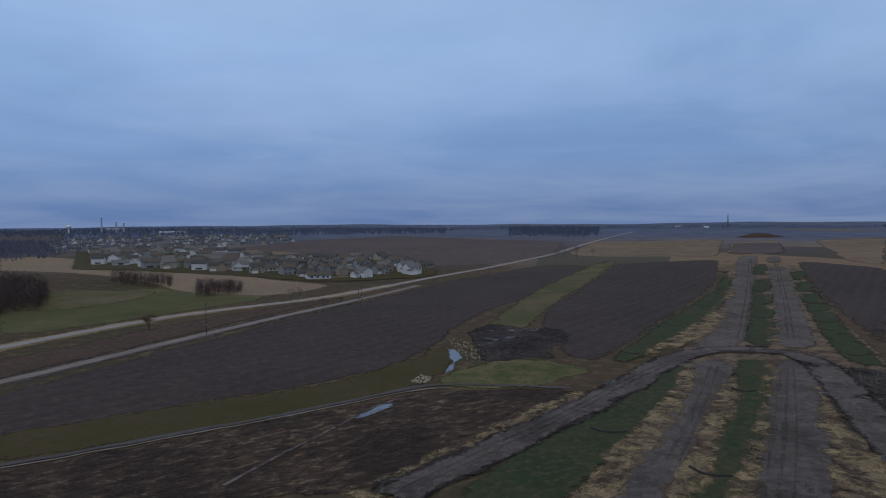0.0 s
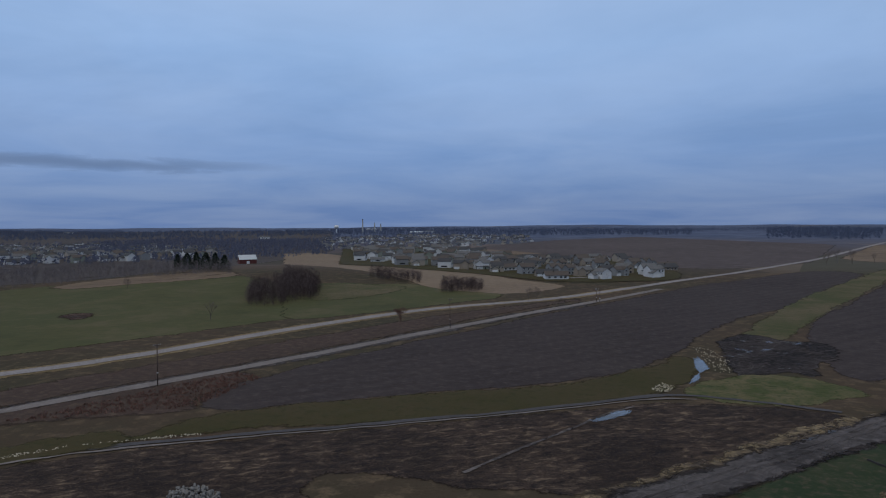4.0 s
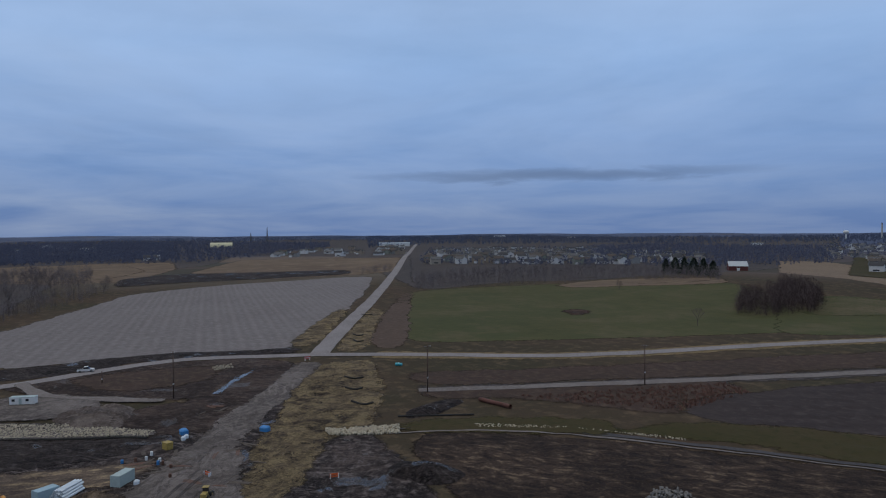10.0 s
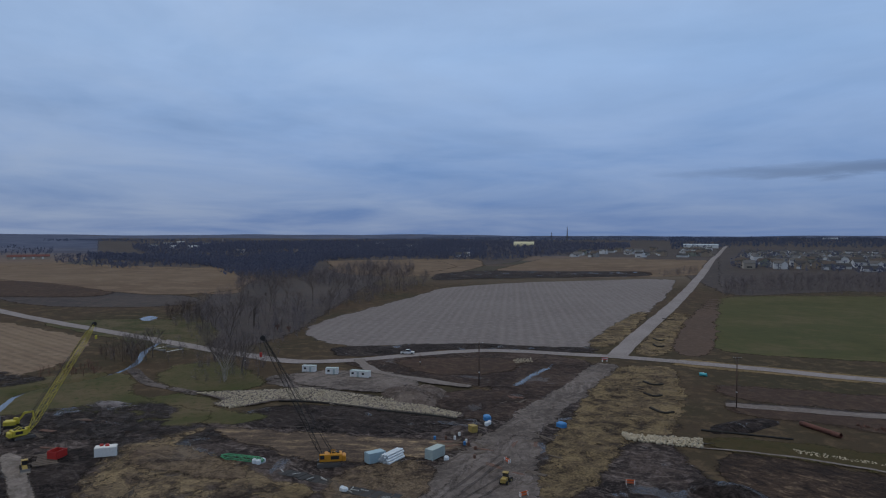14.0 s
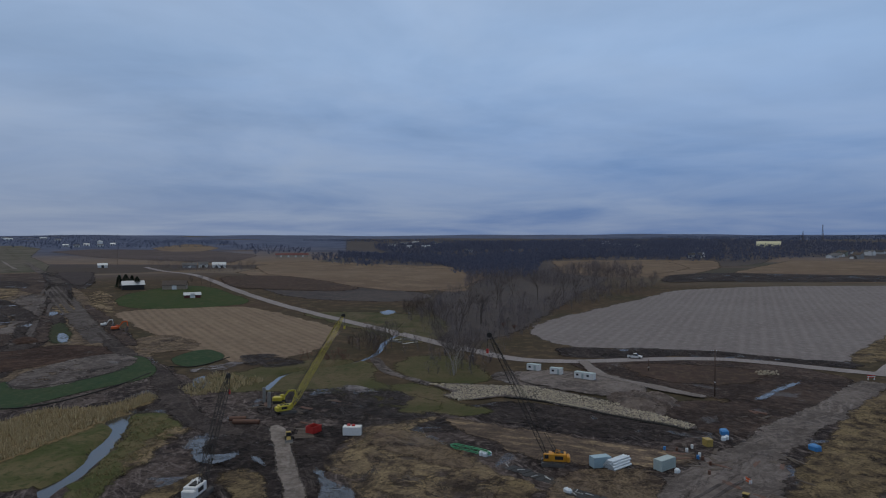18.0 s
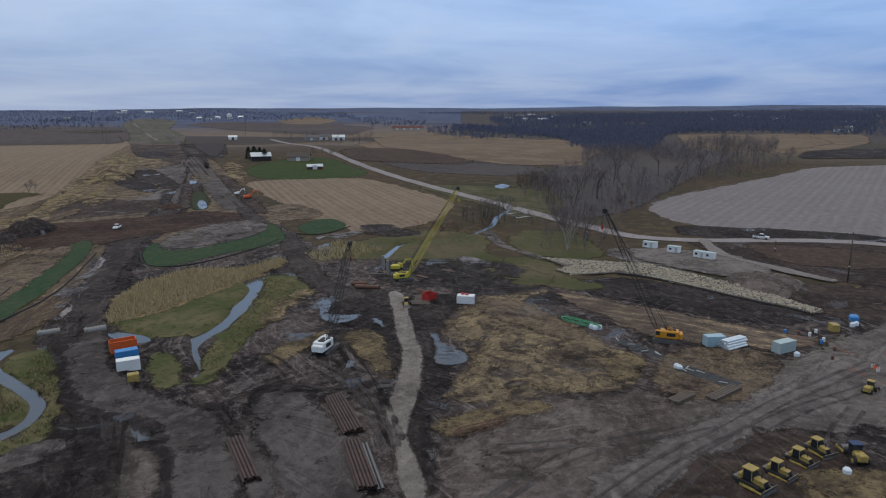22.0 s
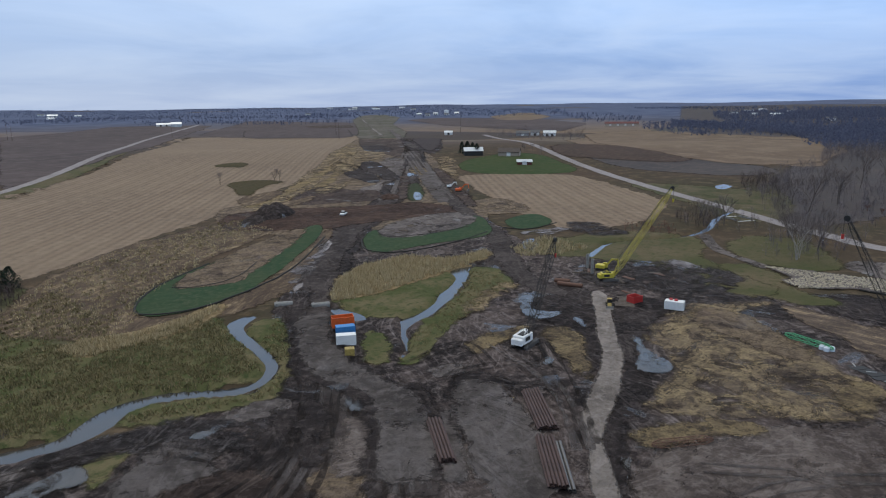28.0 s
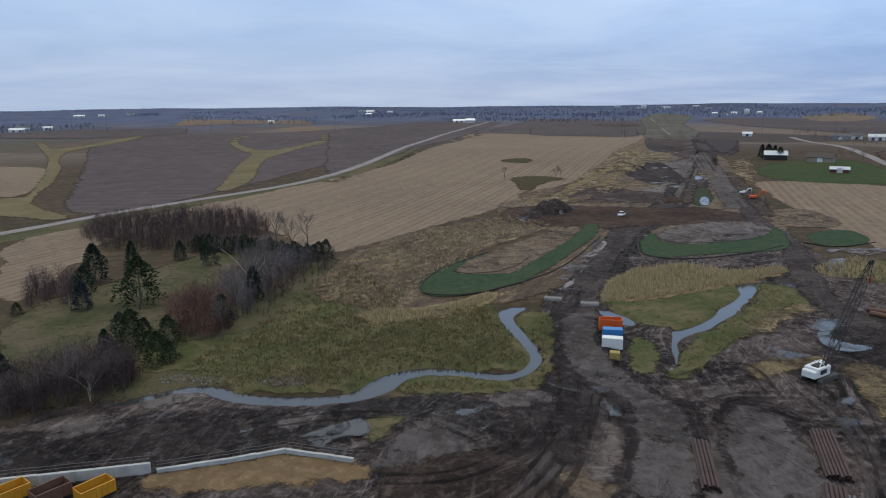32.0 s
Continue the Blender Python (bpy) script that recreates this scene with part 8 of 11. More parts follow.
woods("far_tree_belt", "dark belt of bare trees in the distance", [(-1479.1, -4217), (-1695, -4169), (-1445.4, -3556.6), (-1222, -3467.9)], 105, 4, 9, M_HAZEDWOODS, 66, 8, True)
woods("far_tree_belt", "dark belt of bare trees in the distance", [(-1023.5, -2580.2), (-1310.9, -2945.5), (-962.7, -2154.4), (-858.3, -2139)], 67, 4, 9, M_HAZEDWOODS, 67, 8, True)
woods("far_tree_belt", "dark belt of bare trees in the distance", [(-876.3, -1698.1), (-1068.5, -1739.2), (-1100.1, -1402.3), (-1213.6, -1277.7), (-1085.5, -1124.9), (-929.4, -1184.3), (-860.7, -1400.8), (-753.8, -1446.1)], 247, 4, 9, M_HAZEDWOODS, 68, 8, True)
woods("far_tree_belt", "dark belt of bare trees in the distance", [(-1932.6, -2037), (-2634.1, -1983), (-3046.3, -1714.8), (-2350.2, -1321.3), (-2011.6, -1512.9), (-1575.8, -1634.8)], 315, 4, 9, M_HAZEDHORIZON, 69, 8, True)
woods("far_tree_belt", "dark belt of bare trees in the distance", [(399.8, -4576.9), (-256.7, -4363.7), (-1216, -4333), (-2163, -3946), (-2163, -3946), (-1161.7, -4142.8), (-199.3, -3403.5), (314.7, -3586.2)], 315, 4, 9, M_HAZEDHORIZON, 70, 8, True)
woods("far_tree_belt", "dark belt of bare trees in the distance", [(-2163, -3946), (-3096, -3266), (-3561.3, -2006.1), (-3169, -1784.2), (-2544.6, -2683.5), (-2039.3, -3720.9)], 315, 4, 9, M_HAZEDHORIZON, 71, 8, True)
woods("far_tree_belt", "dark belt of bare trees in the distance", [(-1354.9, -1697.2), (-1858, -2056.2), (-1238.1, -1361.8), (-1135.3, -1422.3)], 135, 4, 9, M_HAZEDWOODS, 72, 8, True)
woods("far_tree_belt", "dark belt of bare trees in the distance", [(-1696.5, -1853.8), (-2050.2, -2076.8), (-1572.4, -1593.1), (-1413.7, -1540.9)], 75, 4, 9, M_HAZEDWOODS, 73, 8, True)
woods("far_tree_belt", "dark belt of bare trees in the distance", [(-1637.6, -1589.3), (-1916, -1662.2), (-1964, -1351.5), (-2595.2, -1415), (-1817.7, -991.2), (-1564.4, -1076.7), (-1417.7, -1230.2)], 315, 4, 9, M_HAZEDHORIZON, 74, 8, True)
woods("far_tree_belt", "dark belt of bare trees in the distance", [(-2932, -2691.9), (-3607, -2690), (-2778.7, -2066.4), (-2361.1, -2137.7)], 240, 4, 9, M_HAZEDWOODS, 75, 8, True)
woods("far_tree_belt", "dark belt of bare trees in the distance", [(-1331.8, -536.8), (-1228.2, -344.6), (-1145.6, -171.2), (-1123.1, -75.8), (-899.6, -119.4), (-951.5, -207.5), (-892, -291.5), (-1046.5, -421.9)], 525, 4, 9, M_HAZEDWOODS, 76, 8, True)
woods("far_tree_belt", "dark belt of bare trees in the distance", [(-2172.4, -1230.8), (-1712.7, -690.3), (-1331.8, -536.8), (-1302.9, -656.1)], 195, 4, 9, M_HAZEDWOODS, 77, 8, True)
# ---- buildings ----


def gable_roof(shape, x0, x1, y0, y1, z, rise_, over=0.4, thick=0.18):
    """Two roof slabs with the ridge along x."""
    ym = (y0 + y1) / 2
    for sgn, ye in ((-1, y0 - over), (1, y1 + over)):
        zz = z - rise_ * over / ((y1 - y0) / 2)
        shape.add([(x0 - over, ye, zz), (x1 + over, ye, zz), (x1 + over, ym, z + rise_), (x0 - over, ym, z + rise_),
                   (x0 - over, ye, zz + thick), (x1 + over, ye, zz + thick), (x1 + over, ym, z + rise_ + thick), (x0 - over, ym, z + rise_ + thick)],
                  [(0, 3, 2, 1), (4, 5, 6, 7), (0, 1, 5, 4), (1, 2, 6, 5), (2, 3, 7, 6), (3, 0, 4, 7)] if sgn < 0 else [(0, 1, 2, 3), (7, 6, 5, 4), (4, 5, 1, 0), (5, 6, 2, 1), (6, 7, 3, 2), (7, 4, 0, 3)])


def gable_body(shape, x0, x1, y0, y1, z0, z1, rise_):
    ym = (y0 + y1) / 2
    shape.add([(x0, y0, z0), (x1, y0, z0), (x1, y1, z0), (x0, y1, z0), (x0, y0, z1), (x1, y0, z1), (x1, y1, z1), (x0, y1, z1), (x0, ym, z1 + rise_), (x1, ym, z1 + rise_)],
              [(0, 3, 2, 1), (0, 1, 5, 4), (2, 3, 7, 6), (1, 2, 6, 9, 5), (3, 0, 4, 8, 7), (4, 5, 9, 8), (6, 7, 8, 9)])


def window(house, x, y, z, w, h, face):
    """A framed window set into a wall; face 'x' or 'y' with its sign."""
    s = 1 if face[0] == "+" else -1
    if face[1] == "y":
        f = part("window", Shape().box(x, y + s * 0.03, z, w + 0.2, 0.10, h + 0.2), M_WHITE, house)
        part("pane", Shape().box(x, y + s * 0.075, z, w, 0.04, h), M_GLASS, f)
    else:
        f = part("window", Shape().box(x + s * 0.03, y, z, 0.10, w + 0.2, h + 0.2), M_WHITE, house)
        part("pane", Shape().box(x + s * 0.075, y, z, 0.04, w, h), M_GLASS, f)


def house(kind, siding, roof, label, far=False):
    """Suburban house, its street front towards +y; far ones have no small windows."""
    h = thing("house", label, "house", "houses of the subdivision")
    wall, rf = Shape(), Shape()
    if kind == 0:      # two storeys with a front gable over the garage
        gable_body(wall, -5.5, 5.5, -4.5, 4.5, -0.5, 5.6, 2.6)
        gable_roof(rf, -5.5, 5.5, -4.5, 4.5, 5.6, 2.6)
        m = pose(3.0, 5.5, 0, 0, 0, 90)
        g, r2 = Shape(), Shape()
        gable_body(g, -2.5, 3.0, -3.2, 3.2, -0.5, 3.2, 2.0)
        gable_roof(r2, -2.5, 3.0, -3.2, 3.2, 3.2, 2.0)
        part("garage", Shape().add(g.v, g.f, m), siding, h)
        part("garage_roof", Shape().add(r2.v, r2.f, m), roof, h)
        part("garage_door", Shape().box(3.0, 8.54, 1.15, 4.8, 0.1, 2.3), M_WHITE, h)
        part("front_door", Shape().box(-1.6, 4.55, 1.05, 1.0, 0.1, 2.1), M_DARK, h)
        for x in (-4.0, -1.5):
            window(h, x, 4.5, 4.2, 1.2, 1.3, "+y")
        for x in (-3.6, 0.0, 3.6):
            window(h, x, -4.5, 4.2, 1.3, 1.3, "-y")
            window(h, x, -4.5, 1.4, 1.5, 1.4, "-y")
    elif kind == 1:    # long ranch house
        gable_body(wall, -8.0, 8.0, -4.2, 4.2, -0.5, 2.9, 2.4)
        gable_roof(rf, -8.0, 8.0, -4.2, 4.2, 2.9, 2.4, 0.6)
        part("garage_door", Shape().box(5.2, 4.25, 1.15, 4.6, 0.1, 2.3), M_WHITE, h)
        part("front_door", Shape().box(0.4, 4.25, 1.05, 1.0, 0.1, 2.1), M_DARK, h)
        for x in (-6.0, -3.0):
            window(h, x, 4.2, 1.5, 1.6, 1.2, "+y")
        for x in (-5.5, -1.5, 2.5, 5.5):
            window(h, x, -4.2, 1.5, 1.6, 1.2, "-y")
        part("chimney", Shape().box(-2.0, -1.0, 5.2, 0.9, 0.7, 1.8), M_ROOF[1], h)
    else:              # cross-gabled two-storey house
        gable_body(wall, -6.2, 6.2, -4.0, 4.0, -0.5, 5.4, 2.4)
        gable_roof(rf, -6.2, 6.2, -4.0, 4.0, 5.4, 2.4)
        m = pose(-2.8, 1.2, 0, 0, 0, 90)
        g, r2 = Shape(), Shape()
        gable_body(g, -5.8, 4.6, -2.6, 2.6, -0.5, 5.4, 2.1)
        gable_roof(r2, -5.8, 4.6, -2.6, 2.6, 5.4, 2.1)
        part("wing", Shape().add(g.v, g.f, m), siding, h)
        part("wing_roof", Shape().add(r2.v, r2.f, m), roof, h)
        part("garage_door", Shape().box(3.6, 4.05, 1.15, 4.4, 0.1, 2.3), M_WHITE, h)
        for x in (2.6, 4.8):
            window(h, x, 4.0, 4.1, 1.1, 1.2, "+y")
        window(h, -2.8, 5.8, 4.2, 1.6, 1.4, "+y")
        window(h, -2.8, 5.8, 1.5, 1.8, 1.5, "+y")
        for x in (1.5, 4.5):
            window(h, x, -4.0, 1.5, 1.4, 1.4, "-y")
            window(h, x, -4.0, 4.1, 1.2, 1.2, "-y")
    part("wall", wall, siding, h)
    part("roof", rf, roof, h)
    if far:
        for o in [o for o in h.children_recursive if o.name.split(".")[0] in ("pane", "window", "front_door", "chimney")]:
            bpy.data.objects.remove(o)
        part("window_band", Shape().box(0, -4.26 - 0.3 * (kind == 0), 1.5, 5, 0.06, 1.2), M_GLASS, h)
    return h


HOUSE_TEXT = ("two-storey suburban house with a front garage gable", "long low suburban ranch house", "cross-gabled two-storey suburban house")
HOUSES = []
for k in range(18):
    s = M_SIDING[(k * 2 + (k > 8)) % 5 if k < 9 else (2, 0, 2, 1, 2, 4, 0, 2, 3)[k - 9]]
    tone_ = {"siding_beige": "beige ", "siding_grey": "grey ", "siding_white": "white ", "siding_sage": "sage-green ", "siding_tan": "tan "}[s.name]
    HOUSES.append(house(k % 3, s, M_ROOF[(k + k // 3) % 3], tone_ + HOUSE_TEXT[k % 3] + (" in the distance" if k > 8 else ""), k > 8))
USED = set()


def settle_house(k, x, y, yaw):
    b = HOUSES[k % len(HOUSES)]
    m = at(x, y, yaw, 0.15) @ Matrix.Scale(1.12, 4)
    if b.name in USED:
        return copy_thing(b, m)
    USED.add(b.name)
    b.matrix_basis = m
    return b


def estate(poly, n, seed, gap, lean, far=0):
    rng = random.Random(seed)
    for k, (x, y) in enumerate(scatter(poly, n, rng, gap)):
        settle_house(rng.randrange(9) + far, x, y, lean + rng.choice((0, 0, 180, 180, 90)) + rng.uniform(-14, 14))


sheet("estate_lawn", M_VERGE, 2, [(-321, 675), (-224, 642), (-132, 598), (-61.9, 548.5), (30.6, 585.5), (35, 669), (-33, 896), (-179, 991), (-379, 1246), (-557, 1197)], "mown lawns between houses", "ground")
estate([(-149, 632), (-64.6, 572.4), (27, 623), (29, 723), (-32, 861), (-142, 900), (-180, 787)], 58, 5, 22, 35)
estate([(-371, 814), (-240, 687), (-153, 647), (-180, 787), (-171, 947), (-358, 1175), (-476, 1069)], 80, 6, 20, 20, 9)
estate([(-791, 484), (-743, 550), (-646, 669), (-584, 816), (-648, 906), (-775, 802), (-871, 549)], 60, 8, 24, 60, 9)
estate([(-1096, 572), (-1083, 626), (-1541, 904), (-1569, 819)], 14, 9, 30, 60, 9)
estate([(-1124, 387), (-1148, 505), (-1183, 664), (-1512, 849), (-1613, 678), (-1413, 487)], 26, 10, 28, 40, 9)


def far_town(name, poly, n, seed):
    """Small far houses past counting: walls and gable roofs joined."""
    rng = random.Random(seed)
    me = bpy.data.meshes.new(name)
    v, f, mi = [], [], []
    for x, y in scatter_many(poly, n, seed):
        w, r = Shape(), Shape()
        a, b = rng.uniform(4.5, 7.0), rng.uniform(3.8, 5.0)
        e = rng.choice((3.0, 5.4))
        gable_body(w, -a, a, -b, b, -0.6, e, 2.6)
        gable_roof(r, -a, a, -b, b, e, 2.6)
        m = at(x, y, rng.uniform(0, 180))
        ws, rs = rng.choice((0, 0, 1, 1, 2)), rng.choice((3, 3, 4))
        for s, k in ((w, ws), (r, rs)):
            base = len(v)
            v += [tuple(m @ Vector(p)) for p in s.v]
            f += [tuple(i + base for i in q) for q in s.f]
            mi += [k] * len(s.f)
    me.from_pydata(v, [], f)
    for m in (M_SIDING[2], M_SIDING[0], M_SIDING[1], M_ROOF[0], M_ROOF[2]):
        me.materials.append(m)
    me.polygons.foreach_set("material_index", mi)
    return tagged(new(name, me), "far pale houses of the town among bare trees", "houses", kind="stuff")


far_town("town_houses_north", [(-533, 1050), (-355, 1200), (-240, 1521), (-343, 2073), (-759, 2174), (-896, 1767)], 320, 71)
far_town("town_houses_west", [(-895, 564), (-775, 802), (-648, 906), (-799, 1117), (-1165, 1207), (-1408, 888)], 300, 72)
for k, spec in enumerate(([(-66.4, 587.9), (-46.2, 597.3)], [(-129, 683), (-102, 680)], [(-63, 748), (-37, 739)], [(-91, 625), (-73, 648)])):
    road("driveway", M_GRAVEL, 4, spec, 5.0, "pale concrete street between houses", "street")


def shed(name, label, x, y, yaw, length, width, eave, rise_, wall, roof, doors=1, lean=0.0):
    b = thing(name, label, "building", m=at(x, y, yaw))
    w, r = Shape(), Shape()
    gable_body(w, -length / 2, length / 2, -width / 2, width / 2, -0.6, eave, rise_)
    gable_roof(r, -length / 2, length / 2, -width / 2, width / 2, eave, rise_, 0.5)
    part("wall", w, wall, b)
    part("roof", r, roof, b)
    for k in range(doors):
        for s in (-1, 1):
            part("door", Shape().box((k - (doors - 1) / 2) * length / (doors + 0.5), s * (width / 2 + 0.06), 1.6, min(3.2, length / (doors + 1)), 0.12, 3.2), M_WHITE if wall is not M_WHITE else M_DARK, b)
    if lean:
        s = Shape().add([(-length / 2 - 0.4, -width / 2 - lean, eave * 0.62), (length / 2 + 0.4, -width / 2 - lean, eave * 0.62), (length / 2 + 0.4, -width / 2 + 0.2, eave * 0.95), (-length / 2 - 0.4, -width / 2 + 0.2, eave * 0.95),
                         (-length / 2 - 0.4, -width / 2 - lean, eave * 0.62 + 0.15), (length / 2 + 0.4, -width / 2 - lean, eave * 0.62 + 0.15), (length / 2 + 0.4, -width / 2 + 0.2, eave * 0.95 + 0.15), (-length / 2 - 0.4, -width / 2 + 0.2, eave * 0.95 + 0.15)],
                        [(0, 3, 2, 1), (4, 5, 6, 7), (0, 1, 5, 4), (1, 2, 6, 5), (2, 3, 7, 6), (3, 0, 4, 7)])
        part("lean_to_roof", s, roof, b)
        for k in range(6):
            part("post", Shape().box(-length / 2 + k * length / 5, -width / 2 - lean + 0.3, eave * 0.31, 0.25, 0.25, eave * 0.62), M_DARK, b)
    return b


def facing(x, y):
    """Yaw of a thing that stands side-on to the valley's middle."""
    return math.degrees(math.atan2(y, x)) + 90


shed("barn", "red barn with a pale metal roof on the hill", -454, 701.9, facing(-454, 701.9) + 12, 20, 12, 5.5, 5.0, M_BARNRED, M_TIN, 1, 5.0)
shed("farm_shed", "dark farm shed with a pale metal roof", -448.3, -323.5, facing(-448.3, -323.5) + 6, 15, 9, 3.8, 2.6, M_DARK, M_TIN, 0, 6.0)
shed("red_shed", "long low red shed with a white roof", -419.6, -257, facing(-419.6, -257) + 4, 10.5, 5.5, 2.2, 1.4, M_BARNRED, M_TIN, 1)
shed("farmhouse", "brown farmhouse under bare trees", -459.6, -295.7, facing(-459.6, -295.7) - 8, 17, 9, 3.4, 3.0, M_SIDING[4], M_ROOF[1], 1)
shed("farm_house", "white farmhouse by the gravel road", -832.5, -493, facing(-832.5, -493), 12, 8, 4.5, 3.0, M_WHITE, M_ROOF[2], 1)
shed("machine_shed", "white metal machine shed at the farm", -819.7, -462.3, facing(-819.7, -462.3), 17, 10, 4.5, 3, M_WHITE, M_TIN, 2)
shed("farm_shed", "grey shed at the farm", -814.3, -502.1, facing(-814.3, -502.1), 18, 11, 4, 3, M_SIDING[1], M_ROOF[2], 1)
shed("farm_house", "white house by the new road line", -805.1, -626.5, facing(-805.1, -626.5), 12, 8, 3.5, 2.4, M_WHITE, M_TIN, 1)
shed("long_building", "long pink-roofed building before the woods", -1186.5, -519.1, facing(-1186.5, -519.1), 60, 16, 4, 3, M_SIDING[0], M_BARNRED, 4)
shed("machine_shed", "white shed on the skyline", -801.6, -1425.8, facing(-801.6, -1425.8), 30, 12, 4, 3, M_WHITE, M_TIN, 2)
shed("machine_shed", "pale shed beside the far road", -796.6, -1366.3, facing(-796.6, -1366.3), 22, 14, 6, 4, M_TIN, M_TIN, 1)
shed("farm_shed", "white far farm building", -1074.4, -2675.8, facing(-1074.4, -2675.8), 34, 14, 6, 4, M_WHITE, M_TIN, 2)
shed("farm_shed", "white far farmstead buildings among fields", 5.2, -2615.1, facing(5.2, -2615.1), 34, 12, 5, 3, M_WHITE, M_TIN, 2)
shed("farm_shed", "white far farmstead buildings", 106.1, -1462.8, facing(106.1, -1462.8), 26, 10, 4, 3, M_WHITE, M_TIN, 2)
shed("warehouse", "flat white warehouse by the long road", -1737.3, 971.3, facing(-1737.3, 971.3), 90, 40, 9, 2, M_WHITE, M_TIN, 3)
shed("farm_house", "white house beyond the stubble", -1238.9, 212.3, facing(-1238.9, 212.3), 22, 12, 5, 4, M_WHITE, M_ROOF[0], 1)
for k, (x, y, n) in enumerate(((-2000.8, 193.7, 50), (-1953.4, 124.6, 30), (-1860.1, 28.4, 24), (-1773, -385.9, 46), (-1924.5, -526, 34), (-1778, -436.8, 26), (-1494, -228.5, 30), (-838.5, 2464.9, 80), (-1061.3, 1733.4, 50), (-2638.1, 2075.5, 90), (-2366.5, 2303.1, 60), (-1282.4, 3081.3, 90), (-831.6, 2598.2, 70), (-2067.4, 100.4, 50), (-1904.6, 176.7, 40), (-1289.1, 229.1, 26), (-1564.2, -1833.2, 30), (-907.8, -2275.7, 34), (1237.3, 2917.1, 40), (1211.4, 2585.1, 30), (102.4, -1544.9, 40), (58.7, -1516.7, 26), (5.4, -2618.4, 36), (-63.4, -2622.9, 30), (-166.9, -2805, 40), (-402.6, -1639.6, 22), (-1146.2, -2958.9, 40), (-1166.2, -2679.8, 36), (-2365.8, -2438, 60), (-2348.7, -2261.5, 50), (-2516, -2766.2, 50), (-2598.6, -2660, 44), (-2587.5, -2500.3, 60), (-2537.7, -2265.2, 44), (-2338.7, -2020, 36), (-1691.3, -1435.8, 26), (-1649, -1365.3, 24), (-1762.3, -1424.6, 26), (-1719.9, -1344.7, 26), (-1846.5, -1399.5, 24), (-2177.2, -551.8, 40), (-2249.6, -530.1, 36), (-2122.3, -425.7, 40), (-2314.8, 110.8, 34), (-2374.4, 251.8, 40), (-1827.2, 165, 26), (-1557.3, 279, 30))):
    shed("far_building", "pale low building in the distance", x, y, facing(x, y) + (k * 37) % 40 - 20, n * 0.62, n * 0.3, 5, 2.4, M_WHITE, M_TIN if k % 2 else M_ROOF[2], 2)


def dome(x, y):
    d = thing("storage_dome", "pale yellow rounded storage dome", "building", m=at(x, y, facing(x, y)))
    s = Shape()
    n = 12
    prof = [(math.cos(math.pi * k / n) * 16, math.sin(math.pi * k / n) * 15) for k in range(n + 1)]
    s.prism(prof[::-1], 60, pose(0, 0, 0, 0, 0, 90))
    part("shell", s, plain("cream_fabric", (0.55, 0.52, 0.34), 0.7, vary=0.1), d)
    part("door", Shape().box(30.05, 0, 3.5, 0.3, 8, 7), M_DARK, d)


dome(-1931.1, 518.8)


def water_tower(x, y, h):
    d = thing("water_tower", "white water tower above the town", "water tower", m=at(x, y))
    part("stem", Shape().tube((0, 0, -1), (0, 0, h * 0.75), h * 0.09, h * 0.06, 14), M_WHITE, d, smooth=True)
    s = Shape()
    prof = [(0.06, 0.62), (0.16, 0.66), (0.24, 0.74), (0.26, 0.84), (0.20, 0.95), (0.0, 1.0)]
    for (r0, z0), (r1, z1) in zip(prof[:-1], prof[1:]):
        s.tube((0, 0, z0 * h), (0, 0, z1 * h), r0 * h, max(r1 * h, 0.01), 18, False)
    part("tank", s, M_WHITE, d, smooth=True)


water_tower(-1102.6, 2303.4, 34)
for x, y, h in ((-1072.4, 2481.4, 55), (-1016.4, 2469.5, 40), (-986.5, 2460.4, 36)):
    c = thing("chimney_stack", "tall grey factory chimney on the skyline", "chimney", "factory chimneys", m=at(x, y))
    part("shaft", Shape().tube((0, 0, -1), (0, 0, h), 3.2, 2.2, 12), M_CONC, c)
    part("rim", Shape().tube((0, 0, h - 1), (0, 0, h + 0.6), 2.7, 2.7, 12), M_DARK, c)
silo = thing("grain_silo", "white grain silo on the skyline", "silo", m=at(-1864.6, -1459.3))
part("drum", Shape().tube((0, 0, -1), (0, 0, 12), 8, 8, 16), M_WHITE, silo)
part("cap", Shape().tube((0, 0, 12), (0, 0, 15), 8.2, 0.5, 16), M_TIN, silo)


def lattice_mast(x, y, h):
    t = thing("lattice_mast", "thin steel lattice mast on the horizon", "mast", "far masts", m=at(x, y))
    for a in (0, 120, 240):
        c, s = math.cos(radians(a)), math.sin(radians(a))
        part("leg", Shape().tube((c * 4, s * 4, -1), (c * 0.6, s * 0.6, h), 0.8, 0.5, 4), M_STEEL, t)
    br = Shape()
    for k in range(8):
        z = h * k / 8
        r = 4 - 3.4 * k / 8
        for a in (0, 120, 240):
            br.tube((r * math.cos(radians(a)), r * math.sin(radians(a)), z), (r * 0.85 * math.cos(radians(a + 120)), r * 0.85 * math.sin(radians(a + 120)), z + h / 8), 0.3, None, 3, False)
    part("bracing", br, M_STEEL, t)


lattice_mast(-2601.3, 878.3, 60)
lattice_mast(-2686.8, 839.7, 38)
lattice_mast(1375, 2736.2, 55)
# ---- power line ----


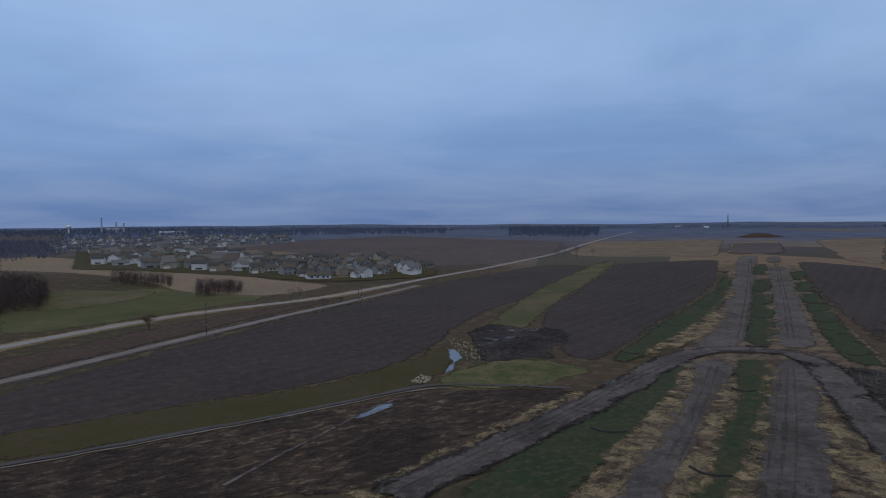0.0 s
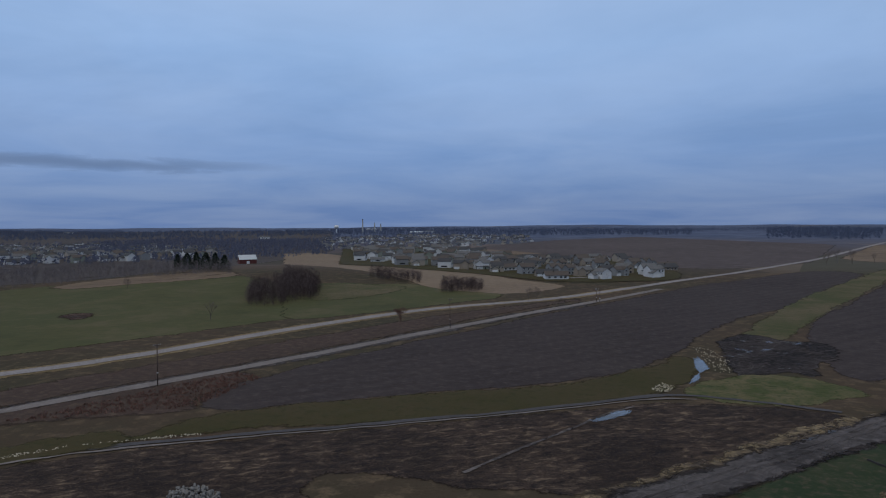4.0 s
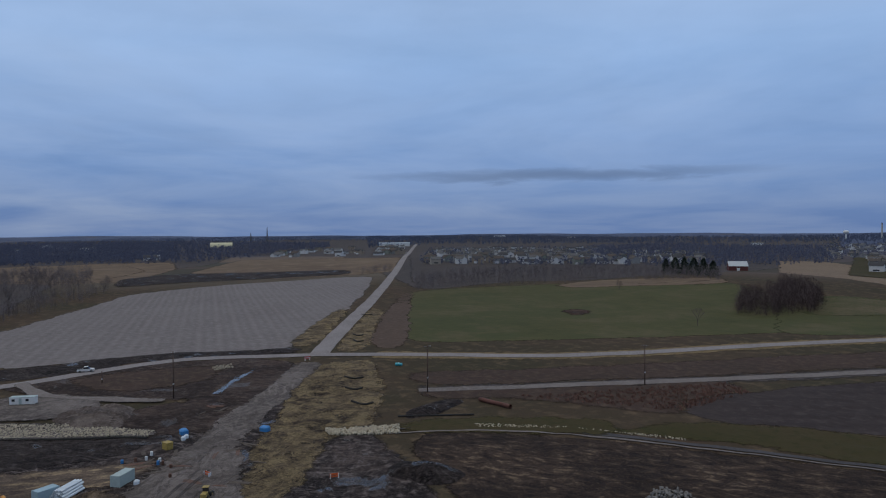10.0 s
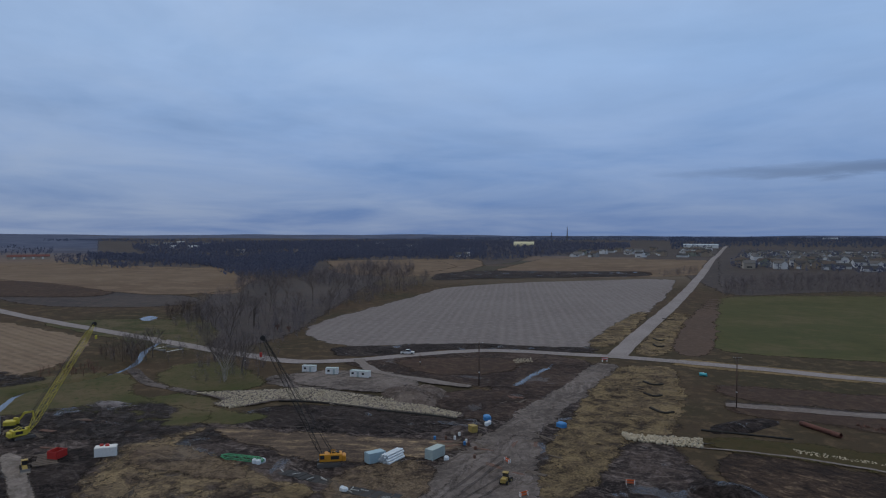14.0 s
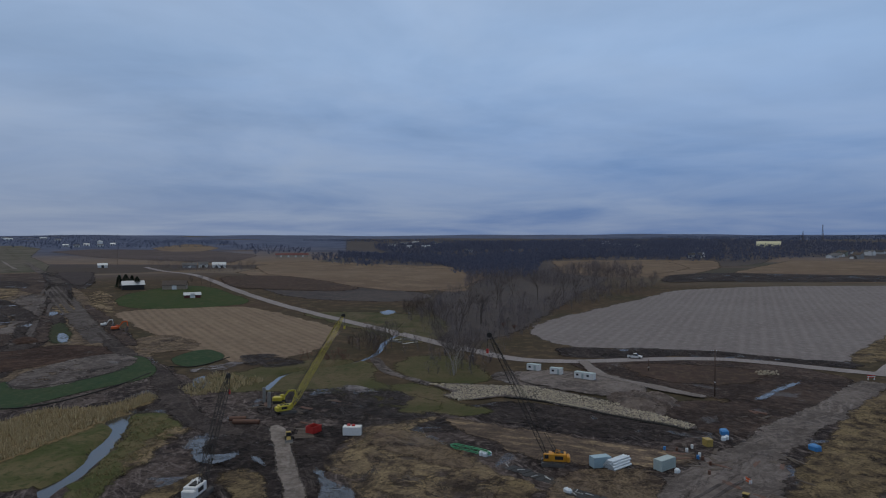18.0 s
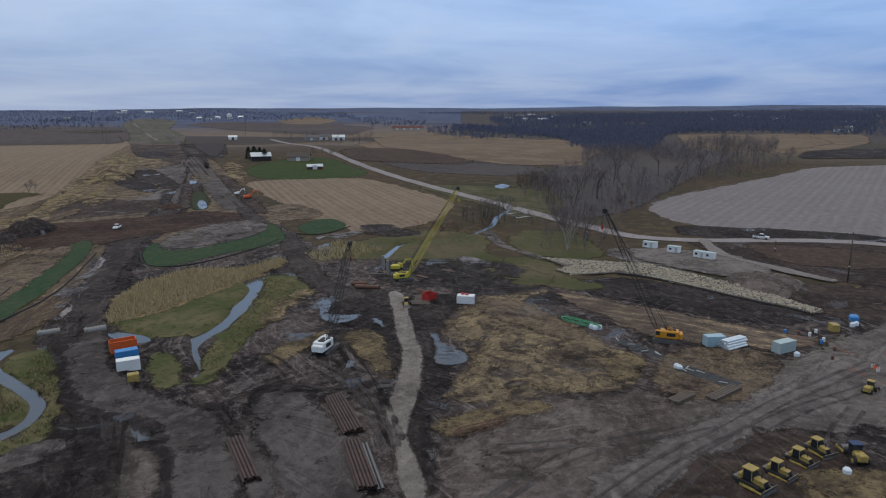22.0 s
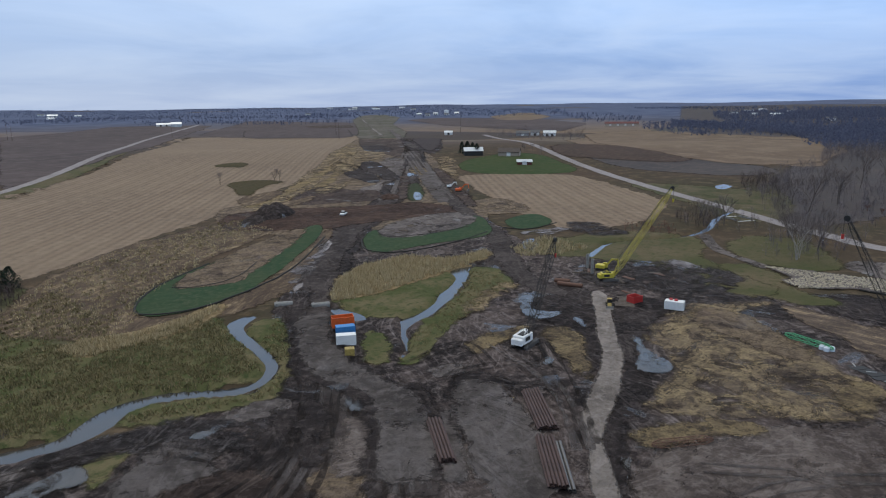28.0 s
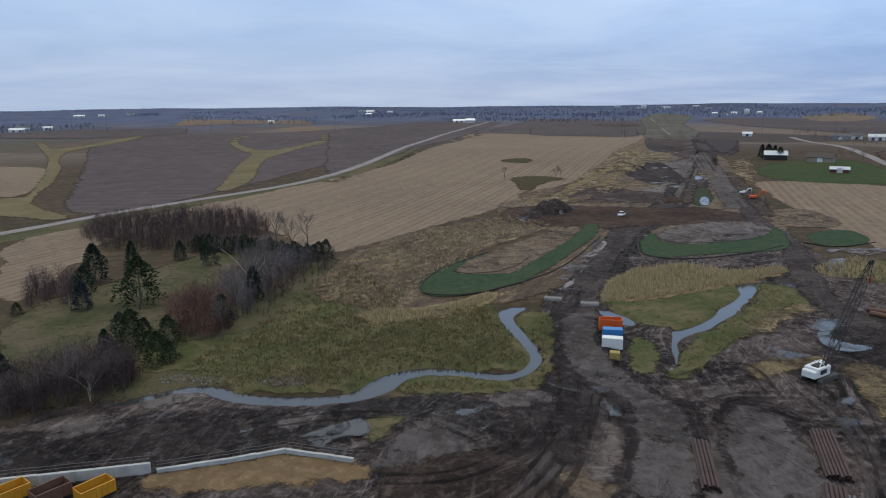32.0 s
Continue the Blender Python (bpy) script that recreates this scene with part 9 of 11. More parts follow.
def power_pole(x, y, h, yaw, arms=True):
    p = thing("power_pole", "dark brown wooden power pole beside the field", "pole", "wooden power poles", m=at(x, y, yaw))
    part("shaft", Shape().tube((0, 0, -0.5), (0, 0, h), 0.21, 0.14, 8), M_POLE, p, smooth=True)
    if arms:
        arm = part("crossarm", Shape().box(0, 0.16, h - 0.5, 2.4, 0.10, 0.14), M_POLE, p)
        for dx in (-1.05, -0.4, 0.4, 1.05):
            part("insulator", Shape().tube((dx, 0.16, h - 0.43), (dx, 0.16, h - 0.22), 0.06, 0.04, 6), M_PLASTIC, arm)
        part("brace", Shape().tube((-0.7, 0.12, h - 0.5), (0, 0.2, h - 1.2), 0.03, None, 4).tube((0.7, 0.12, h - 0.5), (0, 0.2, h - 1.2), 0.03, None, 4), M_STEEL, p)
    part("band", Shape().tube((0, 0, h * 0.30), (0, 0, h * 0.30 + 0.35), 0.215, None, 8), M_SIDING[2], p, "pale metal band")


for x, y, h in ((-171.0, 106.7, 14.4), (-140.4, 168.2, 12.9), (-85.5, 298.5, 14.1), (-24.7, 421.8, 7.8), (-207.3, 41.3, 14.0), (-382.0, -1097.3, 20.1), (-562.6, -979.1, 23.1), (-716.6, -776.7, 22.2), (-647.9, -696.5, 25.3), (-37.9, -1318.7, 28.9), (-202.7, -1256.9, 27.5), (-385.7, -1124.9, 24.9), (-865.7, -649.4, 30.9), (-26.8, 423.4, 8.4), (-253.6, -37.3, 3.0), (-242.8, 26.4, 2.1)):
    power_pole(x, y, max(h, 4.0), facing(x, y) + 20, h > 7)
# ---- site cabins and containers ----


def site_trailer(x, y, yaw, length, label):
    t = thing("site_trailer", label, "trailer", "white site trailers", m=at(x, y, yaw, 0, 0.84))
    part("body", Shape().box(0, 0, 1.75, length, 2.6, 2.3, bev=0.10), M_WHITE, t)
    part("roof", Shape().box(0, 0, 2.96, length + 0.1, 2.7, 0.12), M_SAGE, t)
    part("skirt", Shape().box(0, 0, 0.42, length * 0.9, 2.3, 0.35), M_DARK, t)
    for s in (-1, 1):
        for k in range(int(length // 2.2)):
            x0 = -length / 2 + 1.3 + k * 2.2
            if k == 1 and s < 0:
                part("door", Shape().box(x0, s * 1.32, 1.62, 0.9, 0.06, 2.0), M_SAGE, t)
            else:
                w = part("window", Shape().box(x0, s * 1.31, 2.0, 1.0, 0.06, 0.8), M_STEEL, t)
                part("pane", Shape().box(x0, s * 1.345, 2.0, 0.85, 0.02, 0.65), M_GLASS, w)
    for s in (-1, 1):
        for dx in (-0.5, 0.5):
            wh = part("wheel", Shape().tube((dx, s * 1.05, 0.38), (dx, s * 1.28, 0.38), 0.38, None, 14), M_DARK, t)
            part("rim", Shape().tube((dx, s * 1.27, 0.38), (dx, s * 1.30, 0.38), 0.2, None, 10), M_STEEL, wh)
    part("drawbar", Shape().tube((length / 2, 0.5, 0.55), (length / 2 + 1.3, 0, 0.55), 0.06, None, 5).tube((length / 2, -0.5, 0.55), (length / 2 + 1.3, 0, 0.55), 0.06, None, 5), M_STEEL, t)
    part("step", Shape().box(-length / 2 + 3.5, -1.7, 0.3, 1.1, 0.7, 0.55), M_WOOD, t)


site_trailer(-234.9, -13.0, 76, 5.5, "white site trailer on gravel")
site_trailer(-230.2, -5.1, 76, 4.9, "small white site trailer on gravel")
site_trailer(-224.3, 4.3, 64, 8.0, "long white site trailer beside the road")


def corrugated(shape, x, y, z, length, width, high, step=0.28, deep=0.04):
    """Ribbed container walls."""
    n = int(length / step)
    for s in (-1, 1):
        for k in range(0, n, 2):
            shape.box(x - length / 2 + (k + 1) * step, y + s * (width / 2 + deep / 2), z, step, deep, high)
    n = int(width / step)
    for s in (-1, 1):
        for k in range(0, n, 2):
            shape.box(x + s * (length / 2 + deep / 2), y - width / 2 + (k + 1) * step, z, deep, step, high)


def container(x, y, yaw, length, material, label, dz=0.0):
    c = thing("shipping_container", label, "container", m=at(x, y, yaw, dz, 0.84))
    b = Shape().box(0, 0, 1.3, length - 0.1, 2.34, 2.5)
    body = part("body", b, material, c)
    rib = Shape().box(0, 0, 0, 0.14, 0.05, 2.2).mesh("rib", material)
    for k in range(int((length - 0.5) / 0.32)):
        for s in (-1, 1):
            ob = new("rib", rib)
            ob.parent = body
            ob.matrix_basis = pose(-length / 2 + 0.35 + k * 0.32, s * 1.19, 1.3)
    for sx in (-1, 1):
        for sy in (-1, 1):
            part("corner_post", Shape().box(sx * (length / 2 - 0.08), sy * 1.14, 1.3, 0.18, 0.18, 2.6), material, c)
    for sy in (-1, 1):
        part("rail", Shape().box(0, sy * 1.16, 2.55, length, 0.12, 0.12).box(0, sy * 1.16, 0.08, length, 0.12, 0.16), material, c)
    part("roof", Shape().box(0, 0, 2.57, length - 0.1, 2.3, 0.08), material, c)
    for s in (-1, 1):
        d = part("door", Shape().box(length / 2 + 0.02, s * 0.57, 1.3, 0.08, 1.08, 2.3), material, c)
        part("lock_rod", Shape().tube((length / 2 + 0.09, s * 0.25, 0.2), (length / 2 + 0.09, s * 0.25, 2.4), 0.025, None, 6), M_STEEL, d)
    return c


container(-140.9, 5.8, 118, 4.7, M_PALEBLUE, "pale blue shipping container with ribbed walls")
container(-141.9, 18.7, 137, 5.5, M_SAGE, "grey-green shipping container with ribbed walls")


def open_bin(x, y, yaw, length, material, label, high=1.6):
    """Open-topped roll-off bin with ribs."""
    c = thing("rolloff_bin", label, "bin", m=at(x, y, yaw))
    for s in (-1, 1):
        part("side_wall", Shape().box(0, s * 1.15, 0.3 + high / 2, length, 0.08, high), material, c)
        part("end_wall", Shape().box(s * length / 2, 0, 0.3 + high / 2, 0.08, 2.3, high), material, c)
        for k in range(6):
            part("rib", Shape().box(-length / 2 + (k + 0.5) * length / 6, s * 1.22, 0.3 + high / 2, 0.12, 0.10, high), material, c)
    part("floor_plate", Shape().box(0, 0, 0.28, length, 2.3, 0.12), M_STEEL, c)
    part("load", Shape().box(0.2, 0, 0.3 + high * 0.35, length * 0.9, 2.1, high * 0.5, bev=0.25), M_BROWN, c, "rubbish in the bin")
    part("rim", Shape().box(0, 1.15, 0.34 + high, length, 0.16, 0.10).box(0, -1.15, 0.34 + high, length, 0.16, 0.10), material, c)


BX, BY, BYAW, BLEN = -89.5, -96.9, 138, 4.8
open_bin(-96.7, -105.5, 145, 4.8, M_ORANGE, "bright orange open rolloff bin", 2.2)
container(-93.4, -101.2, 143, 4.8, M_BLUE, "blue shipping container beside other boxes")
container(-89.5, -96.9, 138, 4.8, M_WHITE, "white storage container with a round dark badge")
gen = thing("generator", "yellow generator box on the mud", "generator", m=at(-85.6, -91.8, BYAW))
part("body", Shape().box(0, 0, 0.95, 1.9, 1.5, 1.5, bev=0.1), M_YELLOW, gen)
part("exhaust", Shape().tube((0.5, 0.2, 1.6), (0.5, 0.2, 2.1), 0.06, None, 8), M_STEEL, gen)
part("skid", Shape().box(0, 0.55, 0.1, 2.1, 0.15, 0.2).box(0, -0.55, 0.1, 2.1, 0.15, 0.2), M_STEEL, gen)
part("grille", Shape().box(0.97, 0, 1.0, 0.05, 1.1, 0.9), M_DARK, gen)


def fuel_tank(x, y, yaw):
    t = thing("storage_tank", "white block-shaped fuel tank with red fittings", "tank", m=at(x, y, yaw, 0, 0.82))
    part("shell", Shape().box(0, 0, 1.45, 5.4, 2.6, 2.5, bev=0.18), M_WHITE, t)
    part("skid", Shape().box(0, 1.0, 0.12, 5.6, 0.25, 0.24).box(0, -1.0, 0.12, 5.6, 0.25, 0.24), M_DARK, t)
    part("hatch", Shape().tube((0.3, 0, 2.7), (0.3, 0, 3.15), 0.55, 0.45, 12), M_RED, t, "red hatch")
    part("pump", Shape().box(-1.1, 0.3, 2.95, 0.9, 0.7, 0.5, bev=0.06), M_RED, t, "red pump")
    part("ladder", Shape().tube((2.75, -0.3, 0.2), (2.75, -0.3, 2.8), 0.04, None, 5).tube((2.75, 0.3, 0.2), (2.75, 0.3, 2.8), 0.04, None, 5), M_STEEL, t)


fuel_tank(-151.9, -51.4, 100)
open_bin(-151.6, -61.1, 160, 3.0, M_RED, "red open bin beside timber mats", 1.5)
# ---- cranes and machines ----


def lattice(shape, p, q, w, bays, chord=0.10):
    """Four-chord lattice beam from p to q, tapered at both ends."""
    p, q = Vector(p), Vector(q)
    d = (q - p).normalized()
    side = d.cross(Vector((0, 0, 1)))
    side = side.normalized() if side.length > 1e-3 else Vector((1, 0, 0))
    up_ = side.cross(d)
    rings = []
    for k in range(bays + 1):
        f = k / bays
        ww = w / 2 * min(1.0, 0.30 + f * 6, 0.30 + (1 - f) * 5)
        c = p + (q - p) * f
        rings.append([c + side * (sx * ww) + up_ * (sy * ww) for sx, sy in ((-1, -1), (1, -1), (1, 1), (-1, 1))])
    for a, b in zip(rings[:-1], rings[1:]):
        for k in range(4):
            shape.tube(a[k], b[k], chord, None, 4, False)
    lace = Shape()
    for i, (a, b) in enumerate(zip(rings[:-1], rings[1:])):
        for k in range(4):
            j = (k + 1) % 4
            lace.tube(a[k] if i % 2 else a[j], b[j] if i % 2 else b[k], chord * 0.6, None, 3, False)
            lace.tube(b[k], b[j], chord * 0.55, None, 3, False)
    return lace


def track_shape(length, width, high):
    s = Shape()
    r = high / 2
    n = 8
    out_ = [(length / 2 - r + math.sin(math.pi * k / n) * r, r - math.cos(math.pi * k / n) * r) for k in range(n + 1)]
    out_ += [(-length / 2 + r - math.sin(math.pi * k / n) * r, r + math.cos(math.pi * k / n) * r) for k in range(n + 1)]
    s.prism(out_, width)
    for k in range(int(length / 0.35)):
        s.box(-length / 2 + r + k * 0.35, 0, high + 0.02, 0.12, width * 1.02, 0.06)
    return s


def crawler_crane(x, y, heading, reach, tall, paint, boom_paint, label, w=1.5, size=1.0, chord=0.09, turned=0):
    """Crawler crane; reach and tall give where its boom tip stands."""
    c = thing("crawler_crane", label, "crane", m=at(x, y, heading))
    L = 6.2 * size
    for s in (-1, 1):
        tr = part("track", Shape().add(track_shape(L, 0.9 * size, 1.1 * size).v, track_shape(L, 0.9 * size, 1.1 * size).f, pose(0, s * 1.7 * size, 0.0)), M_STEEL, c)
        for k in range(5):
            xx = -L / 2 + 0.7 + k * (L - 1.4) / 4
            part("roller", Shape().tube((xx, s * 2.16 * size, 0.5 * size), (xx, s * 2.24 * size, 0.5 * size), 0.28 * size, None, 10), M_STEEL, tr)
    part("carbody", Shape().box(0, 0, 1.0 * size, 2.6 * size, 2.6 * size, 0.8 * size, bev=0.1), M_STEEL, c)
    house_ = part("machine_house", Shape().box(-1.2 * size, 0, 2.35 * size, 4.6 * size, 3.0 * size, 1.9 * size, bev=0.12), paint, c)
    part("vent", Shape().box(-1.6 * size, 1.53 * size, 2.4 * size, 2.2 * size, 0.05, 0.9 * size), M_DARK, house_)
    part("engine_deck", Shape().box(-1.5 * size, -0.2 * size, 3.42 * size, 2.6 * size, 1.5 * size, 0.24 * size, bev=0.06).box(-0.2 * size, -0.9 * size, 3.5 * size, 0.7 * size, 0.6 * size, 0.4 * size), M_DARK, house_, "dark engine deck")
    part("winch_drum", Shape().tube((0.6 * size, -0.9 * size, 2.6 * size), (0.6 * size, 0.9 * size, 2.6 * size), 0.55 * size, None, 14), M_DARK, house_)
    part("vent", Shape().box(-1.6 * size, -1.53 * size, 2.4 * size, 2.2 * size, 0.05, 0.9 * size), M_DARK, house_)
    part("counterweight", Shape().box(-4.0 * size, 0, 2.1 * size, 1.0 * size, 2.9 * size, 1.5 * size, bev=0.2), paint, c)
    cab = part("cab", Shape().box(1.7 * size, 1.0 * size, 2.35 * size, 1.5 * size, 1.0 * size, 1.9 * size, bev=0.1), paint, c)
    part("windscreen", Shape().box(2.46 * size, 1.0 * size, 2.6 * size, 0.05, 0.8 * size, 1.1 * size), M_GLASS, cab)
    part("side_window", Shape().box(1.7 * size, 1.52 * size, 2.6 * size, 1.1 * size, 0.05, 1.0 * size), M_GLASS, cab)
    foot, tip = (1.3 * size, 0, 1.6 * size), (reach, 0, tall)
    beam = Shape()
    lace = lattice(beam, foot, tip, w, max(int(math.hypot(reach, tall) / 1.6), 8), chord)
    boom = part("boom", beam, boom_paint, c)
    part("lacing", lace, boom_paint, boom)
    part("tip_sheave", Shape().tube((reach, -0.25, tall), (reach, 0.25, tall), 0.55, None, 12), M_DARK, boom)
    top = (-0.9 * size, 0, 4.0 * size)
    for s in (-1, 1):
        part("gantry_leg", Shape().tube((-2.8 * size, s * 1.1 * size, 3.1 * size), (top[0], s * 0.5, top[2]), 0.09, None, 5).tube((-0.4 * size, s * 1.1 * size, 3.1 * size), (top[0], s * 0.5, top[2]), 0.09, None, 5), paint, c)
        part("pendant_line", Shape().tube((top[0], s * 0.45, top[2]), (reach - 0.4, s * 0.3, tall), 0.032, None, 4), M_DARK, c)
        part("hoist_line", Shape().tube((-0.6 * size, s * 0.3, 3.3 * size), (reach - 0.1, s * 0.2, tall + 0.4), 0.035, None, 4), M_DARK, c)
    part("hook_line", Shape().tube((reach + 0.4, 0, tall), (reach + 0.4, 0, tall - 3.0), 0.035, None, 4), M_DARK, c)
    part("hook_block", Shape().box(reach + 0.4, 0, tall - 3.4, 0.5, 0.35, 0.9, bev=0.08), boom_paint if boom_paint is not M_DARK else M_RED, c, "hook block on the line")
    return c


crawler_crane(-168.1, -75.2, 134, 16.5, 25.2, M_LEMON, M_LEMON, "tall yellow lattice-boom crawler crane on churned mud", 1.25, 0.72, 0.055)
crawler_crane(-110.7, -67.1, -176, 13.1, 19.5, M_WHITE, M_DARK, "white crawler crane with a dark lattice boom", 1.3, 0.86, 0.06)
crawler_crane(-139.8, -3.8, -88, 13.2, 26.8, M_AMBER, M_DARK, "orange-yellow crawler crane with a dark boom", 0.8, 0.78, 0.04)


def excavator(x, y, yaw, paint, label, size=1.0):
    e = thing("excavator", label, "excavator", m=at(x, y, yaw, 0, size))
    for s in (-1, 1):
        part("track", Shape().add(track_shape(4.2, 0.6, 0.9).v, track_shape(4.2, 0.6, 0.9).f, pose(0, s * 1.2, 0)), M_DARK, e)
    b = part("body", Shape().box(-0.6, 0, 1.75, 3.4, 2.7, 1.3, bev=0.25), paint, e)
    part("grille", Shape().box(-1.2, 1.37, 1.8, 1.4, 0.04, 0.7), M_DARK, b)
    cab = part("cab", Shape().prism([(0.2, 1.1), (1.7, 1.1), (1.7, 2.0), (1.35, 2.95), (0.2, 2.95)], 1.0, pose(0, 0.8, 0)), paint, e)
    part("window", Shape().box(0.8, 1.32, 2.3, 0.9, 0.04, 0.9), M_GLASS, cab)
    part("boom", Shape().prism([(0.9, 1.6), (1.5, 1.5), (3.6, 4.3), (5.6, 4.5), (5.5, 5.0), (3.3, 4.9)], 0.5, pose(0, -0.4, 0)), paint, e)
    stick = part("stick", Shape().prism([(5.3, 5.2), (5.8, 5.0), (6.2, 2.0), (5.9, 1.9)], 0.4, pose(0, -0.4, 0)), paint, e)
    part("bucket", Shape().prism([(5.8, 2.1), (6.3, 1.9), (6.2, 0.9), (5.5, 0.6), (5.0, 1.0), (5.3, 1.6)], 1.1, pose(0, -0.4, 0)), M_STEEL, stick)
    part("ram", Shape().tube((1.6, -0.4, 2.0), (3.2, -0.4, 4.2), 0.10, None, 6).tube((3.6, -0.4, 5.0), (5.4, -0.4, 5.3), 0.09, None, 6), M_STEEL, e)


excavator(-177.1, -81.6, 100, M_LEMON, "yellow excavator beside the tall crane", 0.8)
excavator(-290.1, -219, 130, M_ORANGE, "orange excavator on the haul road", 0.9)
excavator(-299.9, -233, 130, M_WHITE, "white excavator parked by the haul road", 0.7)


def bulldozer(label):
    d = thing("bulldozer", label, "bulldozer", "parked bulldozers")
    for s in (-1, 1):
        tr = part("track", Shape().add(track_shape(4.0, 0.62, 1.15).v, track_shape(4.0, 0.62, 1.15).f, pose(0, s * 1.15, 0)), M_DARK, d)
        part("track_frame", Shape().box(0, s * 1.47, 0.55, 2.6, 0.06, 0.5, bev=0.02), M_YELLOW, tr)
        part("push_arm", Shape().box(1.1, s * 1.62, 0.55, 3.4, 0.16, 0.28), M_YELLOW, d)
    part("hood", Shape().prism([(0.2, 1.0), (2.1, 1.0), (2.1, 1.9), (0.2, 2.05)], 1.25), M_YELLOW, d)
    part("radiator", Shape().box(2.13, 0, 1.45, 0.08, 1.1, 0.85), M_DARK, d)
    part("belly", Shape().box(0, 0, 0.8, 3.4, 1.6, 0.7), M_DARK, d)
    part("fuel_tank", Shape().box(-1.75, 0, 1.55, 0.7, 1.9, 0.9, bev=0.15), M_YELLOW, d)
    cab = part("cab", Shape().prism([(-1.35, 1.4), (0.35, 1.4), (0.45, 2.2), (0.15, 3.05), (-1.25, 3.05)], 1.6), M_GLASS, d, "dark glazed cab")
    part("roof", Shape().box(-0.55, 0, 3.14, 1.9, 1.85, 0.2, bev=0.08), M_YELLOW, cab)
    for sx, x0 in ((1, 0.3), (-1, -1.3)):
        for s in (-1, 1):
            part("cab_post", Shape().tube((x0, s * 0.82, 1.4), (x0 - 0.1 * sx, s * 0.82, 3.05), 0.07, None, 5), M_YELLOW, cab)
    part("exhaust", Shape().tube((1.2, 0.35, 1.9), (1.2, 0.35, 2.9), 0.07, None, 8), M_DARK, d)
    blade = Shape().prism([(2.75, 0.05), (2.95, 0.05), (2.78, 0.6), (2.95, 1.25), (2.80, 1.25), (2.62, 0.6)], 3.9)
    part("blade", blade, M_STEEL, d, "worn steel blade")
    part("lift_ram", Shape().tube((2.0, 0.6, 1.7), (2.7, 0.8, 0.8), 0.06, None, 6).tube((2.0, -0.6, 1.7), (2.7, -0.8, 0.8), 0.06, None, 6), M_STEEL, d)
    part("ripper", Shape().box(-2.5, 0, 0.9, 0.9, 1.6, 0.35, bev=0.05).box(-2.9, 0.5, 0.5, 0.2, 0.12, 0.9).box(-2.9, -0.5, 0.5, 0.2, 0.12, 0.9), M_STEEL, d)
    return d


doz = bulldozer("yellow bulldozer parked in a row on bare earth")
row = [(-86.6, 9.5), (-90.7, 12.9), (-95.4, 16), (-99.3, 18.8)]
ax, ay = row[0]
bx, by = row[3]
DYAW = math.degrees(math.atan2(by - ay, bx - ax)) - 90
for k, (x, y) in enumerate(row):
    m = at(x, y, DYAW + (0, 3, -2, -12)[k], 0.0) @ Matrix.Scale(0.82, 4)
    if k == 0:
        doz.matrix_basis = m
    else:
        copy_thing(doz, m)


def roller(x, y, yaw):
    r = thing("road_roller", "yellow road roller with a steel drum", "roller", m=at(x, y, yaw, 0, 0.84))
    part("drum", Shape().tube((2.1, -1.05, 0.8), (2.1, 1.05, 0.8), 0.8, None, 20), M_STEEL, r, smooth=False)
    part("drum_frame", Shape().box(2.1, 1.2, 0.85, 2.2, 0.16, 0.35).box(2.1, -1.2, 0.85, 2.2, 0.16, 0.35).box(3.2, 0, 0.85, 0.2, 2.5, 0.4), M_YELLOW, r)
    part("hood", Shape().box(-1.6, 0, 1.5, 2.2, 1.6, 1.1, bev=0.2), M_YELLOW, r)
    cab = part("cab", Shape().box(-0.1, 0, 1.9, 1.3, 1.7, 2.0, bev=0.12), M_GLASS, r)
    part("roof", Shape().box(-0.1, 0, 3.0, 1.6, 1.9, 0.16, bev=0.06), plain("navy_canopy_paint", (0.014, 0.028, 0.085), 0.5), cab, "dark blue canopy")
    for s in (-1, 1):
        w = part("wheel", Shape().tube((-1.6, s * 0.75, 0.75), (-1.6, s * 1.2, 0.75), 0.75, None, 18), M_DARK, r)
        part("rim", Shape().tube((-1.6, s * 1.19, 0.75), (-1.6, s * 1.23, 0.75), 0.4, None, 12), M_YELLOW, w)


roller(-99.1, 23.1, 200)


def loader(x, y, yaw, label):
    t = thing("wheel_loader", label, "loader", m=at(x, y, yaw, 0, 0.72))
    part("body", Shape().box(-1.2, 0, 1.5, 2.4, 1.5, 1.1, bev=0.15), M_YELLOW, t)
    cab = part("cab", Shape().box(0.3, 0, 2.2, 1.2, 1.4, 1.6, bev=0.1), M_GLASS, t)
    part("roof", Shape().box(0.3, 0, 3.05, 1.5, 1.6, 0.14, bev=0.05), M_YELLOW, cab)
    part("arm", Shape().prism([(0.8, 1.6), (1.1, 1.8), (3.0, 0.7), (2.8, 0.4)], 1.2), M_YELLOW, t)
    part("bucket", Shape().prism([(2.7, 0.1), (3.8, 0.1), (3.1, 0.5), (2.9, 1.1), (2.7, 1.1)], 2.5), M_STEEL, t)
    for sx in (-1.2, 1.5):
        for s in (-1, 1):
            w = part("wheel", Shape().tube((sx, s * 0.7, 0.68), (sx, s * 1.2, 0.68), 0.68, None, 16), M_DARK, t)
            part("rim", Shape().tube((sx, s * 1.19, 0.68), (sx, s * 1.22, 0.68), 0.34, None, 10), M_YELLOW, w)


loader(-144.9, -64.6, 27, "yellow wheel loader on the crane track")
loader(-125.2, 30.2, 150, "yellow loader parked by the site road")


